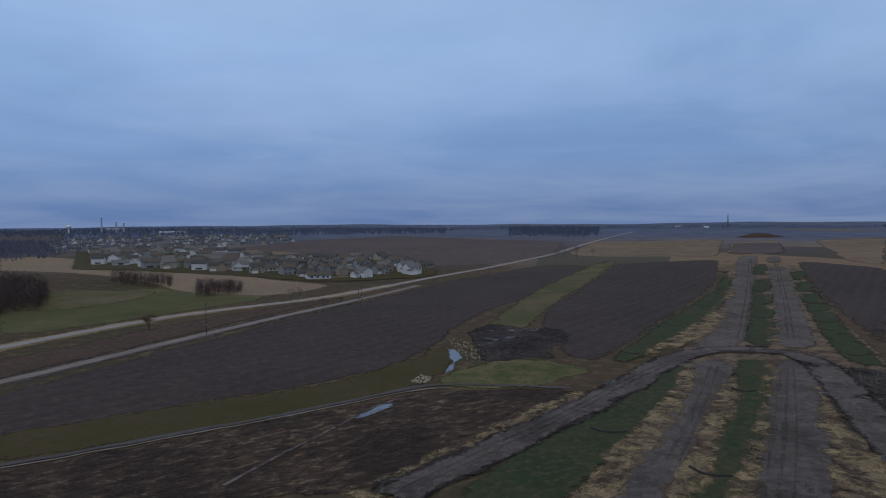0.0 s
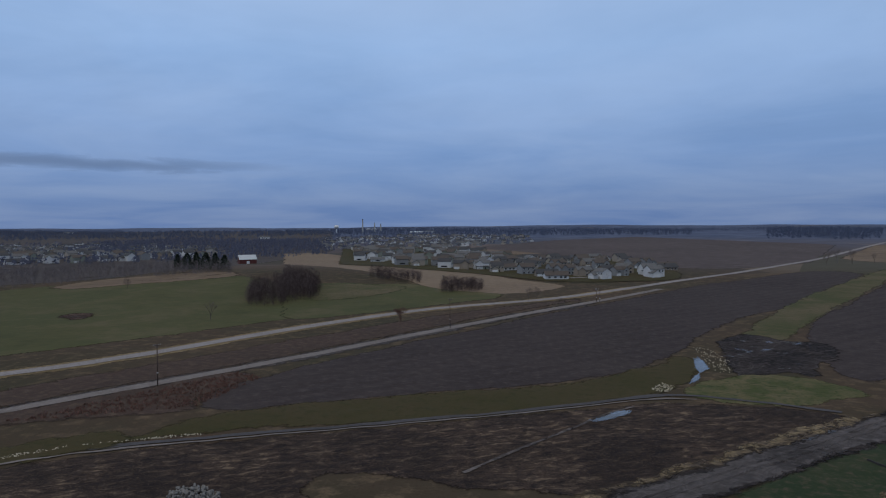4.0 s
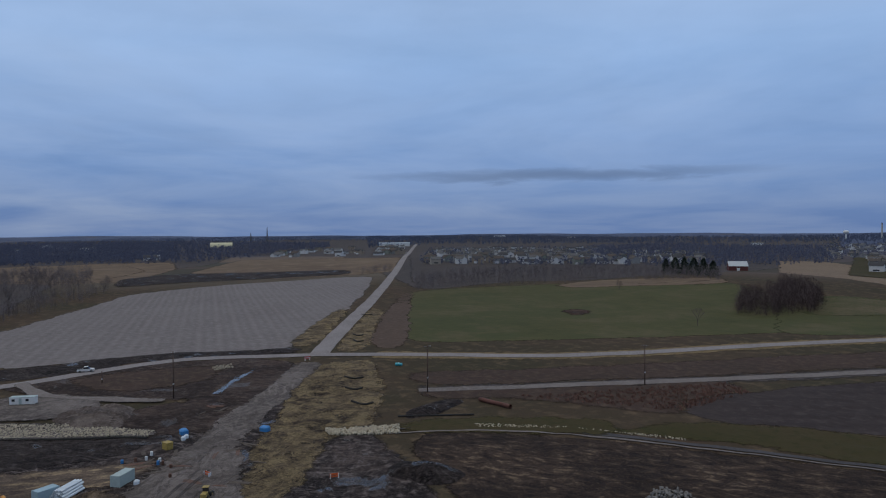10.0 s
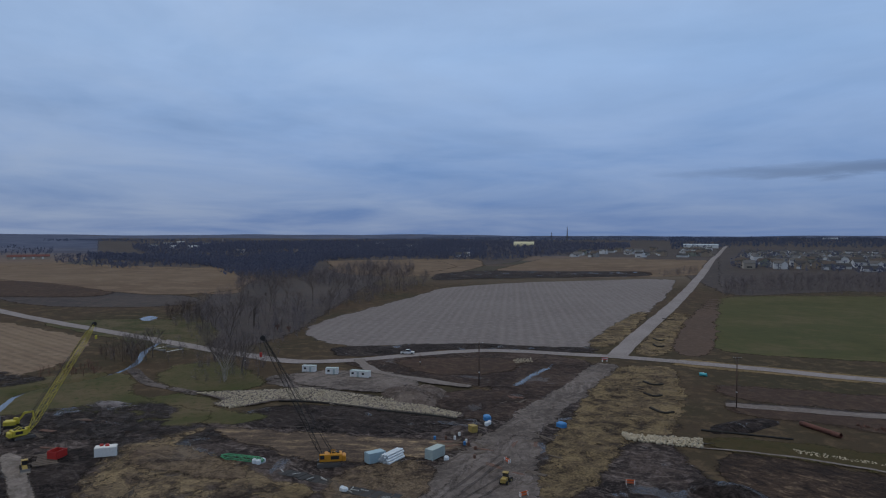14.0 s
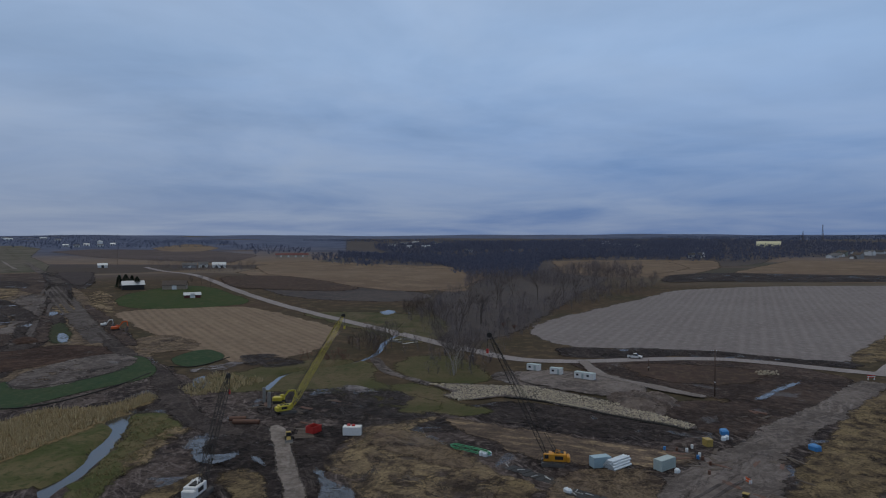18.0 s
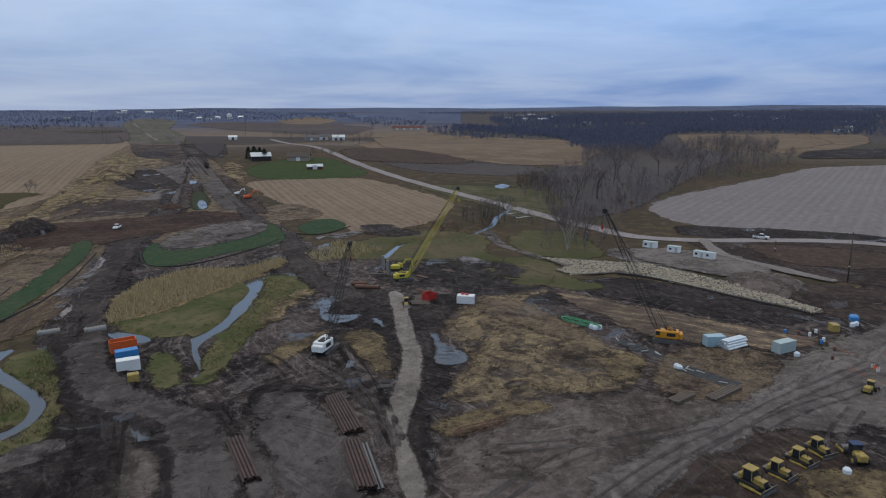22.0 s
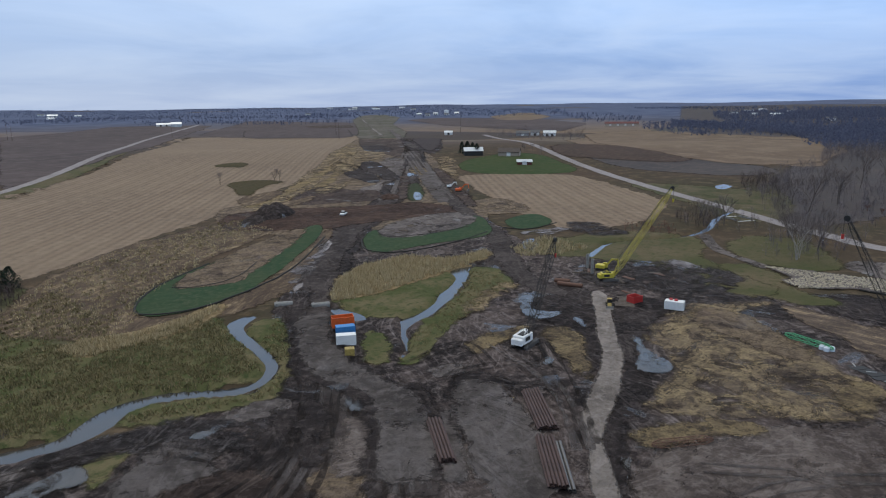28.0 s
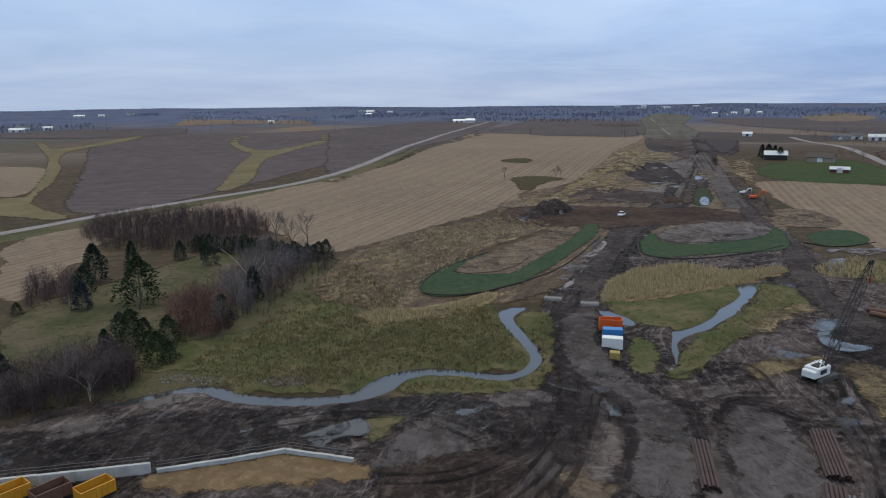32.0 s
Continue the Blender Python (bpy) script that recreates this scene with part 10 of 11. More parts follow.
def pickup(x, y, yaw, paint, label):
    t = thing("pickup_truck", label, "truck", m=at(x, y, yaw, 0.25))
    part("body", Shape().prism([(-2.7, 0.35), (2.7, 0.35), (2.75, 0.95), (1.5, 1.1), (1.45, 1.15), (-0.5, 1.15), (-0.55, 1.05), (-2.7, 1.05)], 1.9), paint, t)
    cab = part("cab", Shape().prism([(-0.6, 1.1), (1.4, 1.1), (0.8, 1.8), (-0.5, 1.8)], 1.7), M_GLASS, t)
    part("roof", Shape().box(0.15, 0, 1.82, 1.3, 1.65, 0.08), paint, cab)
    part("bed", Shape().box(-1.65, 0, 1.0, 1.9, 1.6, 0.12), M_DARK, t)
    for sx in (-1.75, 1.8):
        for s in (-1, 1):
            w = part("wheel", Shape().tube((sx, s * 0.72, 0.38), (sx, s * 0.98, 0.38), 0.38, None, 14), M_DARK, t)
            part("rim", Shape().tube((sx, s * 0.97, 0.38), (sx, s * 0.99, 0.38), 0.22, None, 10), M_STEEL, w)


pickup(-265.6, 23.8, 80, M_SIDING[2], "white pickup truck on the gravel road")
pickup(-202.4, -217, 30, M_WHITE, "small white truck in the cutting")
# ---- pipes, timber and clutter ----


def pipe_stack(x, y, yaw, length, cols, rows_, r, material, label, name="pipe_stack", piece="pipe", blocks=True):
    t = thing(name, label, "pipes", m=at(x, y, yaw))
    if blocks:
        for k in (-0.35, 0.35):
            part("bearer", Shape().box(k * length, 0, 0.08, 0.2, cols * r * 2.2, 0.16), M_WOOD, t)
    me = Shape().pipe((-length / 2, 0, 0), (length / 2, 0, 0), r, r * 0.14, 10).mesh(piece, material)
    for j in range(rows_):
        for k in range(cols - j):
            ob = new(piece, me)
            ob.parent = t
            ob.matrix_basis = Matrix.Translation((rnd.uniform(-0.3, 0.3), (k - (cols - j - 1) / 2) * r * 2.3, 0.16 * blocks + r + j * r * 1.78))
    return t


pipe_stack(-69.4, -56.1, 48, 12.5, 5, 2, 0.22, M_PIPE, "stack of rust-brown steel pipes on bearers")
pipe_stack(-86.5, -49.7, 42, 13.6, 7, 2, 0.21, M_PIPE, "wide stack of rust-brown steel pipes")
pipe_stack(-74.0, -40.4, 38, 13.2, 6, 2, 0.22, M_PIPE, "long stack of rust-brown steel pipes")
pipe_stack(-74.3, -38.6, 37, 12.5, 2, 1, 0.24, M_STEEL, "dark steel pipes beside the stack")
pipe_stack(-141.3, 9.3, 140, 5.8, 6, 4, 0.24, M_PLASTIC, "stack of pale blue-white plastic pipes", blocks=True)
for spec in ((-110.9, 0.2, 148, 5.2), (-115.6, 6.9, 148, 8.2)):
    x, y, yaw, ln = spec
    t = thing("timber_stack", "stack of weathered bridge timbers", "timber", "timber stacks", m=at(x, y, yaw))
    for k in range(4):
        for j in range(2):
            part("beam", Shape().box(rnd.uniform(-0.3, 0.3), (k - 1.5) * 0.5, 0.2 + j * 0.36, ln, 0.42, 0.34, bev=0.03), M_WOOD, t)


def big_pipe(x, y, yaw, length):
    t = thing("steel_casing", "long rusty red steel casing lying on the bank", "pipe", m=at(x, y, yaw))
    part("tube", Shape().pipe((-length / 2, 0, 0.6), (length / 2, 0, 0.6), 0.6, 0.05, 18), plain("red_rust_casing", (0.13, 0.052, 0.038), 0.8, vary=0.5, scale=0.5), t, smooth=False)
    part("collar", Shape().tube((length / 2 - 0.5, 0, 0.6), (length / 2 - 0.2, 0, 0.6), 0.65, None, 18, False), M_RUST, t)


big_pipe(-148.2, 114.7, 10, 11.6)


def flat_lattice(x, y, yaw, length, material, label):
    """A spare lattice boom section lying on the ground."""
    t = thing("boom_section", label, "boom section", m=at(x, y, yaw))
    s = Shape()
    lace = lattice(s, (-length / 2, 0, 0.6), (length / 2, 0, 0.6), 0.9, max(int(length / 1.2), 6), 0.07)
    b = part("chord", s, material, t)
    part("lacing", lace, material, b)
    part("bearer", Shape().box(-length / 4, 0, 0.08, 0.3, 2.0, 0.2).box(length / 4, 0, 0.08, 0.3, 2.0, 0.2), M_WOOD, t)


flat_lattice(-144.6, -21.9, 66, 10.3, M_GREENP, "green lattice boom section lying on the mud")
flat_lattice(-89.0, -27.8, 137, 9.3, M_RUST, "rusty red steel lattice lying on the earth")


def bulk_bag(x, y):
    t = thing("bulk_bag", "white bulk bag on the mud", "bag", "white bulk bags", m=at(x, y, rnd.uniform(0, 90)))
    part("sack", Shape().box(0, 0, 0.5, 1.0, 1.0, 1.0, bev=0.28), M_PLASTIC, t)
    part("handle", Shape().tube((-0.3, -0.3, 1.0), (0, -0.3, 1.2), 0.03, None, 4).tube((0, -0.3, 1.2), (0.3, -0.3, 1.0), 0.03, None, 4), M_WHITE, t)


for x, y in ((-143, -19.2), (-142.5, -18.3), (-143.2, -17.5), (-125.5, -0.9), (-124.9, -0.4), (-139.4, 20.8), (-164.1, 34.7), (-165.2, 35.6), (-94.5, 21.5)):
    bulk_bag(x, y)


def skid_mat(x, y, yaw, length, width):
    """Dark steel formwork panels laid out in a row."""
    t = thing("formwork_row", "row of dark steel formwork panels on the ground", "formwork", m=at(x, y, yaw))
    n = max(int(length / 1.6), 2)
    me = Shape().box(0, 0, 0.12, length / n * 0.92, width, 0.2, bev=0.03).mesh("panel", M_DARK)
    for k in range(n):
        ob = new("panel", me)
        ob.parent = t
        ob.matrix_basis = pose(-length / 2 + (k + 0.5) * length / n, rnd.uniform(-0.3, 0.3), 0, 0, 0, rnd.uniform(-5, 5))
    for k in range(5):
        part("brace", Shape().box(rnd.uniform(-0.45, 0.45) * length, rnd.uniform(-0.3, 0.3) * width, 0.30, 1.6, 0.16, 0.12, rz=rnd.uniform(0, 180)), M_CONC, t)


skid_mat(-134.5, -8.8, 53, 16.2, 3.0)
skid_mat(-122.8, 4.5, 57, 11.1, 3.4)


def drum_barrel(x, y, material, label):
    t = thing("barrel", label, "barrel", "barrels on the site", m=at(x, y))
    b = part("drum", Shape().tube((0, 0, 0), (0, 0, 0.9), 0.3, None, 14), material, t)
    part("hoop", Shape().tube((0, 0, 0.3), (0, 0, 0.34), 0.315, None, 14, False).tube((0, 0, 0.6), (0, 0, 0.64), 0.315, None, 14, False), material, b)


for k in range(9):
    x, y = -148, 25.1
    drum_barrel(x + rnd.uniform(-9, 9), y + rnd.uniform(-5, 5), (M_WHITE, M_BLUE, M_RUST, M_RUST)[k % 4], ("white plastic barrel", "blue plastic barrel", "rusty steel barrel", "rusty steel barrel")[k % 4] + " beside the containers")
for k, (x, y) in enumerate(((-168.7, 35.8), (-160.1, 52.9))):
    t = thing("tarped_stack", "stack of goods under a blue tarpaulin", "stack", m=at(x, y, 30 * k))
    part("pallet", Shape().box(0, 0, 0.1, 2.6, 2.0, 0.2), M_WOOD, t)
    part("tarpaulin", Shape().box(0, 0, 0.8, 2.4, 1.8, 1.2, bev=0.3), M_BLUE, t)
tk = thing("tool_box", "yellow site tool box", "box", m=at(-158.9, 30.2, 20, 0, 0.78))
part("body", Shape().box(0, 0, 1.1, 2.6, 2.0, 1.9, bev=0.08), M_YELLOW, tk)
part("lid", Shape().box(0, 0, 2.1, 2.7, 2.1, 0.14), M_YELLOW, tk)
part("skid", Shape().box(0, 0.7, 0.07, 2.6, 0.16, 0.14).box(0, -0.7, 0.07, 2.6, 0.16, 0.14), M_WOOD, tk)
# loose timber and junk along the site road
for k in range(44):
    a = ((-186.1, 48.7), (-149.3, 25.8), (-145.1, 41.9), (-128.8, 33.7), (-152.4, 27.2), (-152.5, -64.3), (-175.4, -70.3), (-177.2, -85.7))[k % 8]
    x, y = a[0] + rnd.uniform(-7, 7), a[1] + rnd.uniform(-5, 5)
    t = thing("timber_mat", "loose weathered timber lying on the mud", "timber", "loose timbers", m=at(x, y, rnd.uniform(0, 180)))
    for j in range(rnd.randrange(1, 4)):
        part("plank", Shape().box(0, j * 0.42, 0.15, rnd.uniform(2.5, 5.5), 0.35, 0.22, rz=rnd.uniform(-6, 6), bev=0.02), (M_WOOD, M_WOOD, M_RUST)[k % 3], t)
for k in range(7):
    t = thing("timber_mat", "timber crane mat beside the red bin", "timber", "crane mats", m=at(-150.9, -62.8, 20))
    t.matrix_basis = t.matrix_basis @ Matrix.Translation((-3.5 + k * 1.2, rnd.uniform(-0.4, 0.4), 0))
    part("plank", Shape().box(0, 0, 0.15, 0.9, 4.6, 0.28, bev=0.03), M_WOOD, t)
for x, y in ((-121.1, 53.8), (-118.3, 32), (-136.3, 33.3)):
    t = thing("barricade", "orange site barricade on the earth", "barricade", "orange barricades", m=at(x, y, rnd.uniform(0, 180)))
    part("board", Shape().box(0, 0, 0.9, 1.8, 0.05, 0.35).box(0, 0, 0.45, 1.8, 0.05, 0.25), M_ORANGE, t)
    part("leg", Shape().box(-0.8, 0, 0.5, 0.08, 0.6, 1.0).box(0.8, 0, 0.5, 0.08, 0.6, 1.0), M_WHITE, t)
for spec in ((-158.2, -84.4, 110, 4.1), (-155.8, -80.8, 100, 6.7)):
    x, y, yaw, ln = spec
    t = thing("steel_casing", "short rust-brown steel casing on the mud", "pipe", m=at(x, y, yaw))
    part("tube", Shape().pipe((-ln / 2, 0, 0.6), (ln / 2, 0, 0.6), 0.6, 0.05, 14), M_RUST, t)
for spec in ((-104.7, -121.9, 148, 2.5), (-99.8, -129.9, 143, 1.6)):
    x, y, yaw, ln = spec
    t = thing("culvert_pipe", "pale concrete culvert pipe under the haul road", "culvert", m=at(x, y, yaw))
    part("tube", Shape().pipe((-2.2, 0, 0.2), (2.2, 0, 0.2), 0.8, 0.12, 16), M_OLDCONC, t)
    part("headwall", Shape().box(-1.6, 0, 0.3, 0.3, 2.4, 1.3, bev=0.05), M_OLDCONC, t)
for x, y, h in ((-177.0, -86.2, 4.4), (-172.4, -82.5, 4.4)):
    t = thing("bridge_pier", "round concrete bridge pier rising from the mud", "pier", m=at(x, y))
    part("column", Shape().tube((0, 0, -0.5), (0, 0, max(h, 2.5)), 0.45, None, 14), M_OLDCONC, t)
# concrete wall and its fence
w0 = [(14.3, -95.7), (-3.3, -90.7)]
w1 = [(-4, -90.3), (-12.7, -88.5), (-20.7, -87.6), (-28.2, -80.3)]
for line, high, label in ((w0, 1.6, "pale concrete retaining wall"), (w1, 0.7, "low pale concrete wall round the sand")):
    t = thing("retaining_wall", label, "wall", kind="structure")
    for (ax, ay), (bx, by) in zip(line[:-1], line[1:]):
        d = math.hypot(bx - ax, by - ay)
        n = max(int(d / 4), 1)
        yaw = math.degrees(math.atan2(by - ay, bx - ax))
        for k in range(n):
            f = (k + 0.5) / n
            x, y = ax + (bx - ax) * f, ay + (by - ay) * f
            z = ground_z(x, y)
            part("wall_segment", Shape().box(x, y, z + high / 2 - 0.2, d / n - 0.02, 0.5, high + 0.4, rz=yaw, bev=0.03), M_CONC, t)
            part("fence_post", Shape().tube((x, y, z + high), (x, y, z + high + 1.1), 0.04, None, 5), M_STEEL, t)
            part("fence_rail", Shape().box(x, y, z + high + 1.05, d / n, 0.05, 0.05, rz=yaw).box(x, y, z + high + 0.6, d / n, 0.05, 0.05, rz=yaw), M_STEEL, t)
for x, y, mt, lb in ((3.4, -88.3, M_AMBER, "amber"), (8.3, -90.1, M_RUST, "rust-red"), (12.9, -92.4, M_AMBER, "amber")):
    open_bin(x, y, 25, 4.2, mt, lb + " open skip behind the concrete wall", 1.5)
# ---- stone ----


def stone_mesh(seed, material):
    rng = random.Random(seed)
    me = bmesh.new()
    bmesh.ops.create_icosphere(me, subdivisions=1, radius=0.5)
    for v in me.verts:
        v.co = Vector((v.co.x * rng.uniform(0.75, 1.3), v.co.y * rng.uniform(0.65, 1.1), v.co.z * rng.uniform(0.5, 0.9)))
    d = bpy.data.meshes.new("stone")
    me.to_mesh(d)
    me.free()
    d.materials.append(material)
    return d


def riprap(name, label, polys, n_parts, n_rest, material, lo, hi, seed, mound=0.0):
    """A bank of broken stone: single stones nearest, the rest joined."""
    rng = random.Random(seed)
    t = thing(name, label, "stones", kind="structure")
    metas = [stone_mesh(seed * 10 + k, material) for k in range(5)]
    pts_ = []
    for p in polys:
        pts_ += scatter_many(p, (n_parts + n_rest) // len(polys), seed)
    rng.shuffle(pts_)
    v, f = [], []
    for k, (x, y) in enumerate(pts_):
        s = rng.uniform(lo, hi)
        m = Matrix.Translation((x, y, ground_z(x, y) + s * 0.22 + mound * rng.random())) @ Euler((rng.uniform(0, 6), rng.uniform(0, 6), rng.uniform(0, 6))).to_matrix().to_4x4() @ Matrix.Diagonal((s, s, s, 1))
        me = metas[k % 5]
        if k < n_parts:
            ob = new("stone", me)
            ob.parent = t
            ob.matrix_basis = m
        else:
            b = len(v)
            v += [tuple(m @ q.co) for q in me.vertices]
            f += [tuple(i + b for i in q.vertices) for q in me.polygons]
    if v:
        ob = new("rubble", mesh_from("rubble", v, f, material))
        ob.parent = t
        tagged(ob, kind="stuff")


RIP = [(-208.5, -45), (-209.5, -24.6), (-210.3, -13.5), (-194, 12.2), (-175.1, 30.3), (-171.7, 28.2), (-181.7, 11.4), (-192.3, -6.4), (-197.9, -18.8), (-189.2, -32.1), (-194, -37.1), (-199.2, -33.7)]
sheet("riprap_bed", M_CLAY, 4, RIP, "gravel bed under the stone bank", "ground", wave=0.4)
riprap("riprap_bank", "long bank of pale broken limestone", [RIP], 300, 8200, M_STONE, 0.26, 0.62, 3, 0.3)
riprap("riprap_outlet", "pale broken stone at the drain outlet", [[(-152.9, 65.2), (-149.5, 69), (-144.9, 81.6), (-139.9, 79.5), (-143.1, 70.3), (-147.4, 64.3)]], 150, 500, M_STONE, 0.4, 1.0, 4, 0.3)
riprap("rock_pile", "heap of grey broken rock", [[(-78.8, 94.2), (-80.9, 100.9), (-77.5, 103.7), (-71.7, 101.1), (-67.8, 95.8), (-75.1, 90.5)]], 200, 600, M_GREYSTONE, 0.3, 0.8, 5, 0.9)
riprap("riprap_drain", "broken stone round the drain mouth", [[(2.9, 203), (6.1, 211.1), (9.5, 207.7), (7.5, 200.4), (4, 199.3)], [(18.7, 277), (23.9, 276.5), (29.8, 250.8), (27.3, 230.1), (23.4, 230.5), (21.9, 246)]], 70, 130, M_STONE, 0.3, 0.6, 6, 0.1)
riprap("rock_edge_path", "row of broken stone along the path", [[(-136.1, 98.2), (-124.4, 112.7), (-103.2, 129.1), (-98.9, 132.5), (-97.7, 131), (-119.1, 116.6), (-133.1, 97.5)]], 150, 450, M_STONE, 0.3, 0.6, 7)
riprap("creek_stones", "stones along the creek bank", [[(-7.3, -124.5), (-11.2, -124.4), (-18.1, -118.5), (-17.8, -116.9), (-11.7, -121.2), (-7.6, -122.1)], [(-3.4, -121.1), (-13, -116.8), (-15.3, -113.4), (-4.9, -117.1)]], 60, 80, M_GREYSTONE, 0.25, 0.6, 8)
riprap("rubble_yard", "small heap of broken rock", [[(-248.4, 62.7), (-250.2, 70), (-242.1, 68.8), (-241.5, 62.1)]], 30, 60, M_STONE, 0.3, 0.8, 9, 0.4)


def earth_mound(name, label, x, y, rx_, ry_, h, yaw, material):
    """Heap of tipped earth."""
    v, f = [], []
    n, rings = 28, 8
    for j in range(rings + 1):
        for k in range(n):
            a = 2 * math.pi * k / n
            r = 1 - j / rings
            wob = 1 + 0.22 * noise.noise((math.cos(a) * 1.7, math.sin(a) * 1.7, x * 0.1))
            px, py = math.cos(a) * rx_ * r * wob, math.sin(a) * ry_ * r * wob
            c, s = math.cos(radians(yaw)), math.sin(radians(yaw))
            gx, gy = x + px * c - py * s, y + px * s + py * c
            z = ground_z(gx, gy) - 0.15 + h * (1 - r * r) * (1 + 0.35 * noise.noise((gx * 0.4, gy * 0.4, 2)))
            v.append((gx, gy, z))
    for j in range(rings):
        for k in range(n):
            a, b = j * n + k, j * n + (k + 1) % n
            f.append((a, b, b + n, a + n))
    f.append(tuple(rings * n + k for k in range(n)))
    me = mesh_from(name, v, f, material, True)
    at_ = me.attributes.new("edge", "FLOAT", "POINT")
    at_.data.foreach_set("value", [9.0] * len(v))
    return tagged(new(name, me), label, "earth heap")


earth_mound("earth_mound", "dark heap of wet topsoil", -113.3, 69.9, 9, 6, 2.0, 30, M_BLACK)
earth_mound("earth_mound", "black heap of topsoil below the field", -184.7, -243.1, 13, 8, 5.5, 20, M_BLACK)
earth_mound("earth_mound", "black spread heap of topsoil", -170.7, -238.4, 16, 5, 2.2, 40, M_BLACK)
earth_mound("earth_mound", "low heap of grey earth beside the trailers", -197.1, 19, 14, 8, 2.2, 10, M_FLAT)
earth_mound("earth_mound", "heap of grey clay", -199.5, 24, 9, 6, 2.2, 0, M_FLAT)
earth_mound("earth_mound", "brown earth hump in the cutting", -254.4, -237.1, 10, 6, 2.0, 45, M_BROWN)
earth_mound("earth_mound", "straw-strewn earth bank beside the cutting", -353.4, -375.1, 60, 13, 5, 47, M_STRAWTHIN)
earth_mound("earth_mound", "dark earth spread by the red casing", -154.9, 98.7, 13, 5, 0.9, 110, M_BLACK)
earth_mound("earth_mound", "distant earth ramp on the skyline", 869.1, 1569.1, 60, 30, 9, 0, M_BROWN)
# ---- erosion socks ----


def sock(line, r=0.3, label="black erosion sock laid across a seeded ditch", group="erosion socks"):
    line = rounded([tuple(map(float, p)) for p in line], False, 2)
    t = thing("erosion_sock", label, "sock", group)
    s = Shape()
    run_ = []
    for (ax, ay), (bx, by) in zip(line[:-1], line[1:]):
        n = max(int(math.hypot(bx - ax, by - ay) / 2.0), 1)
        run_ += [(ax + (bx - ax) * q / n, ay + (by - ay) * q / n) for q in range(n)]
    run_.append(line[-1])
    for k, (x, y) in enumerate(run_):
        ax, ay = run_[max(k - 1, 0)]
        bx, by = run_[min(k + 1, len(run_) - 1)]
        d = math.hypot(bx - ax, by - ay) or 1.0
        z = ground_z(x, y) + r * 0.8
        s.v += [(x - (by - ay) / d * math.cos(a) * r, y + (bx - ax) / d * math.cos(a) * r, z + math.sin(a) * r) for a in (0, 1.047, 2.094, 3.142, 4.189, 5.236)]
        if k:
            b = len(s.v) - 12
            s.f += [(b + q, b + (q + 1) % 6, b + 6 + (q + 1) % 6, b + 6 + q) for q in range(6)]
    part("casing", s, M_SOCK, t)
    return t


for line in ([(43.7, 151.5), (45.7, 147.2), (51.2, 147.9)], [(55.7, 125.3), (57, 120.8), (61.9, 120.4)], [(94.2, 184.2), (95.7, 180.8), (99.2, 181.1)], [(132.6, 248.7), (135, 244.9), (139.8, 245.5)], [(175.3, 323.6), (178.7, 319.2), (184.7, 320.5)], [(264.2, 478.7), (265.4, 470.8), (272.6, 473.6)], [(306, 552), (307, 547), (314, 551)], [(170.2, 375.4), (168.7, 362.7), (175.6, 366.9)], [(124.1, 304.7), (124.6, 296.1), (128.5, 299)], [(81.5, 243.4), (82.5, 235.8), (86.7, 237.5)], [(349, 573), (342, 553), (352, 562)], [(309.8, 501.2), (304.4, 485.2), (313.7, 492.2)], [(276, 439.8), (273.4, 426.4), (282.9, 431.9)], [(237.4, 375.4), (237.3, 367.3), (245.3, 371.7)], [(201, 305.3), (200.7, 299.9), (206.9, 302.8)], [(159.5, 229.2), (161.1, 224.9), (167.8, 228.4)], [(287, 589), (285, 574), (294, 583)],
             [(-205.6, 95.4), (-200.1, 96.2), (-200.9, 99.9)], [(-174.1, 82.9), (-168.2, 83.5), (-168.5, 87)], [(-190.5, 88.7), (-186.4, 89.7), (-187.1, 92.8)], [(-275.6, 132.4), (-268, 130.9), (-270.2, 134.7)], [(-291, 139.8), (-284, 139.3), (-286.6, 142.9)], [(-360.7, 178.7), (-354.9, 179.4), (-356.6, 183.9)]):
    sock(line, 0.35)
sock([(-164.8, -187.3), (-124, -155.6), (-101.7, -146.8), (-81.5, -143.2), (-72.9, -150.6), (-76.5, -158.6), (-85.8, -169), (-95.6, -175.3), (-114.2, -184.5)], 0.28, "black silt sock edging a seeded strip", "silt socks")
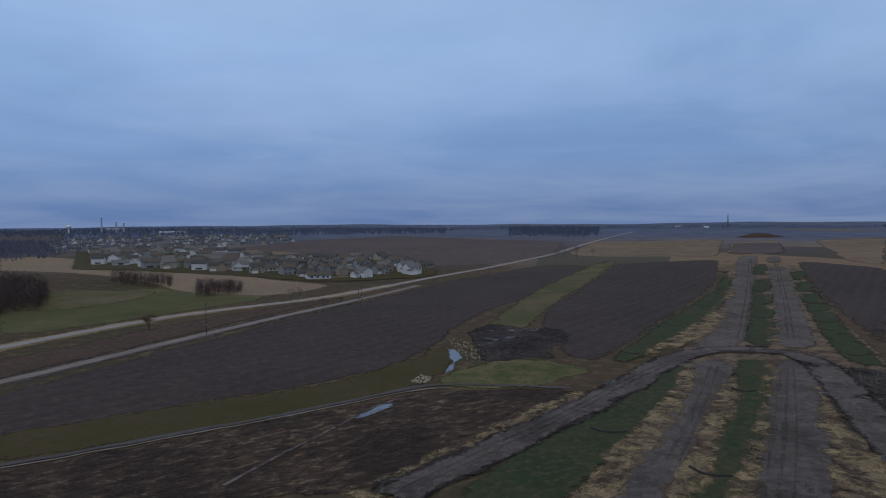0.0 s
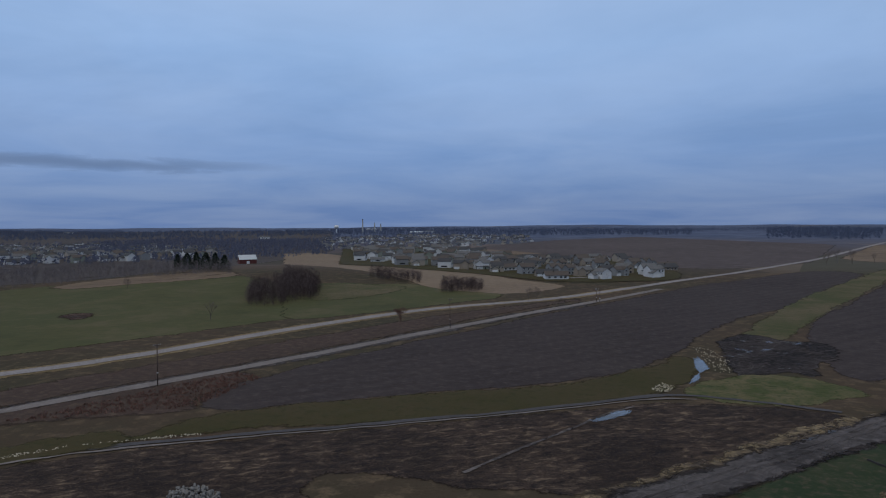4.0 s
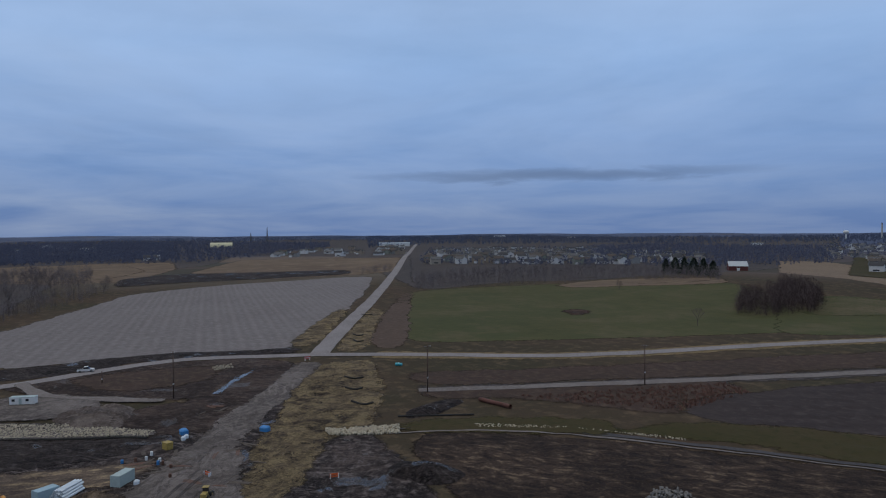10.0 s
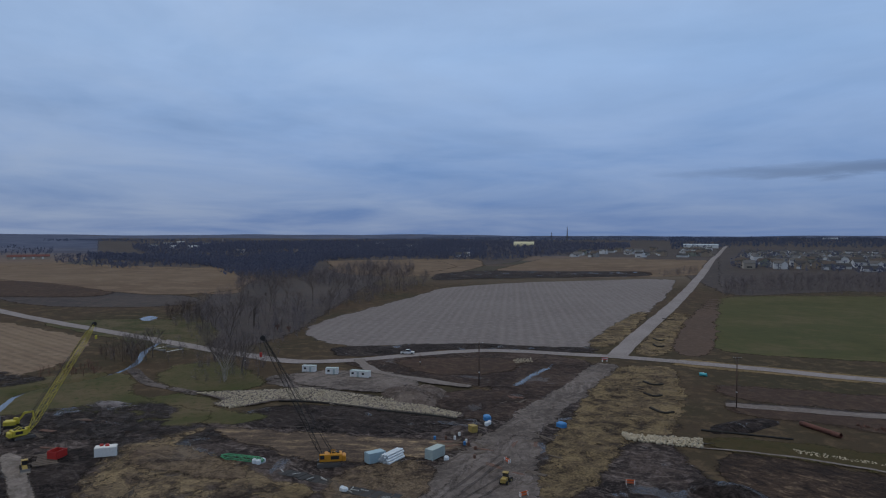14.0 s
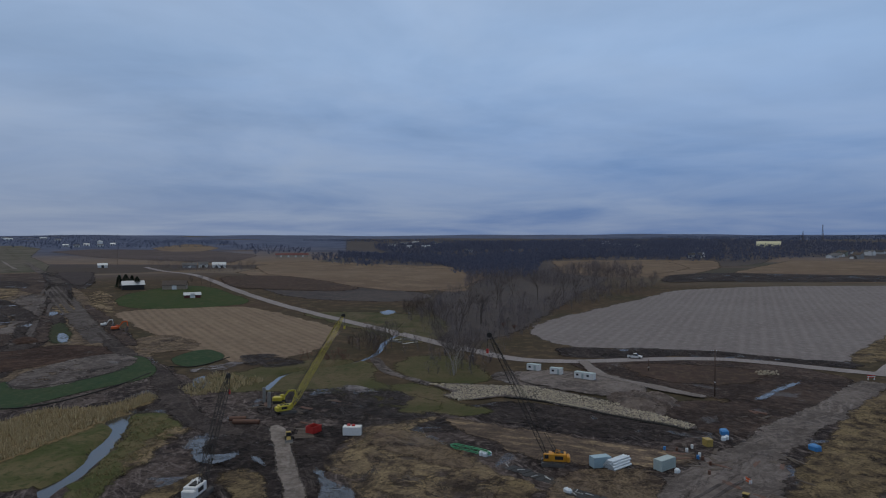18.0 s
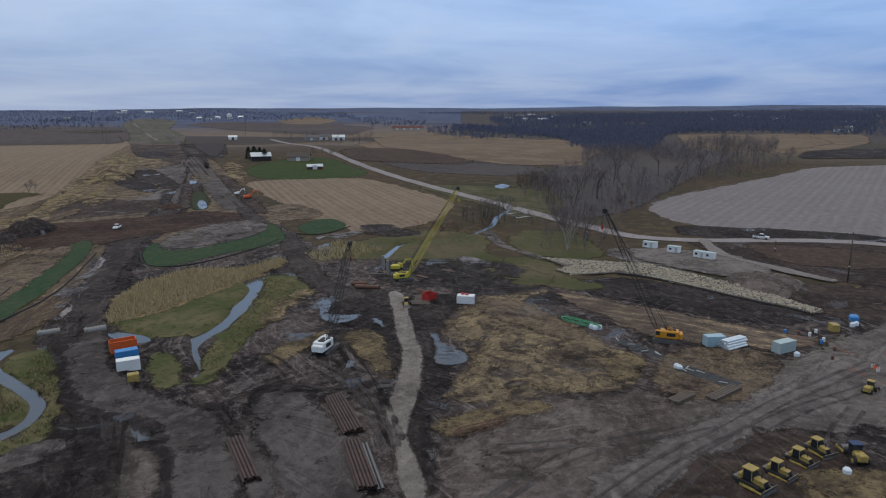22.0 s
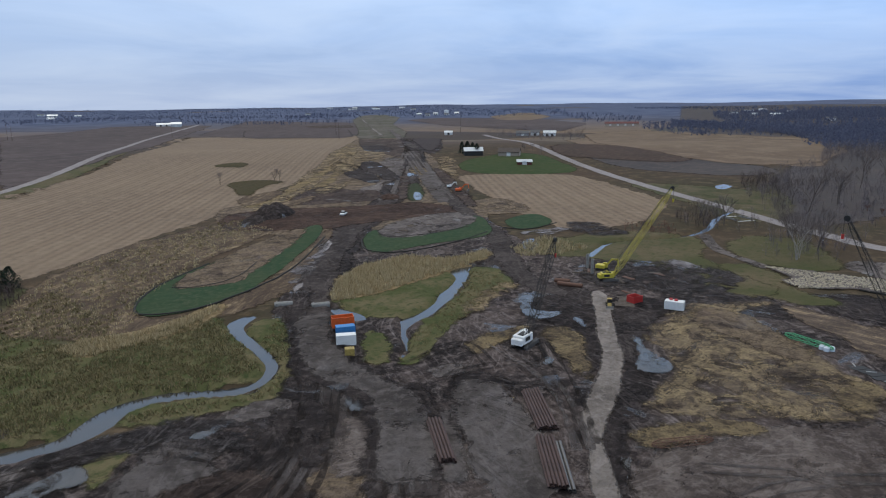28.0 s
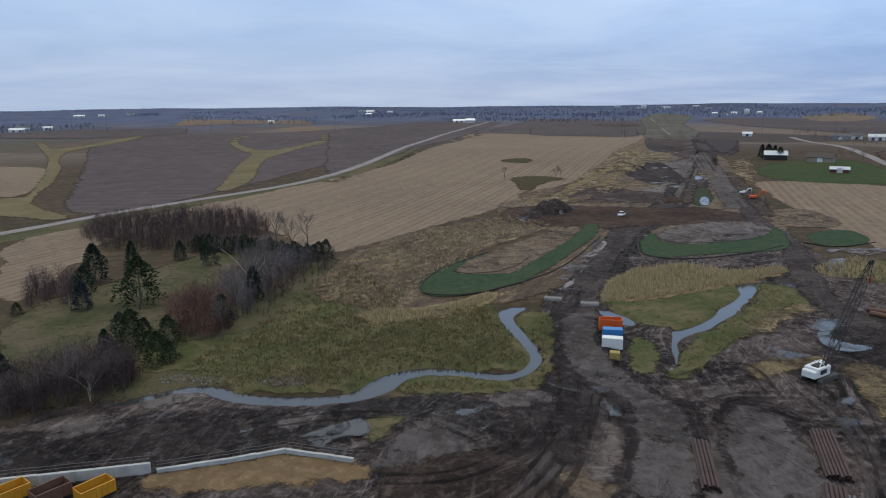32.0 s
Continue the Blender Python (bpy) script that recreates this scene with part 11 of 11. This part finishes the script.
sock([(-92.1, -167.8), (-94.7, -162.3), (-108.1, -161), (-124.4, -173.9)], 0.22, "black silt sock inside the seeded strip", "silt socks")
sock([(-168.9, -172.1), (-155.5, -158.1), (-158.7, -146.1), (-182.2, -140.8), (-206.3, -142.5)], 0.25, "black silt sock edging the green strip", "silt socks")
sock([(-184.1, -178.8), (-175.9, -167.4), (-190.4, -157.8), (-211.9, -155.1)], 0.22, "black silt sock round bare grey soil", "silt socks")
sock([(-239.2, -130.9), (-219.1, -132), (-217.5, -142.7)], 0.22, "black silt sock by the small green strip", "silt socks")
sock([(-195.5, -19.3), (-192.3, -6.4), (-180, 11.3), (-170.2, 27.9)], 0.3, "dark silt fence foot below the stone bank", "silt socks")
sock([(-151.8, 85.5), (-147.2, 95.4), (-143.1, 103.8)], 0.25, "black silt sock beside the verge", "silt socks")
# bridge and road signs
br = thing("culvert_bridge", "pale concrete road bridge over the creek", "bridge", kind="structure")
x, y, yaw, ln = -289.2, -74.3, 53, 22.4
for s in (-1, 1):
    part("parapet", Shape().box(0, s * 3.7, 0.45, 9, 0.35, 0.7, bev=0.04), M_OLDCONC, br)
    part("abutment", Shape().box(s * 5.5, 0, -0.7, 1.2, 8, 1.6, bev=0.04), M_CONC, br)
br.matrix_basis = at(x, y, yaw)
sg = thing("road_sign", "small red road closed board at the crossroads", "sign", m=at(-241, 96.4, 100))
part("board", Shape().box(0, 0, 1.1, 2.6, 0.06, 0.9), M_RED, sg)
part("stripe", Shape().box(0, -0.04, 1.1, 2.6, 0.02, 0.25), M_WHITE, sg)
part("leg", Shape().box(-1.0, 0, 0.5, 0.1, 0.5, 1.0).box(1.0, 0, 0.5, 0.1, 0.5, 1.0), M_WHITE, sg)
tq = thing("water_tank", "turquoise plastic tank lying on the verge", "tank", m=at(-211.9, 119.9, 40))
part("tank_body", Shape().tube((-1.2, 0, 0.6), (1.2, 0, 0.6), 0.6, None, 14), plain("turquoise_plastic", (0.05, 0.36, 0.42), 0.4), tq)
part("cap", Shape().tube((0, 0, 1.15), (0, 0, 1.35), 0.2, None, 10), M_WHITE, tq)
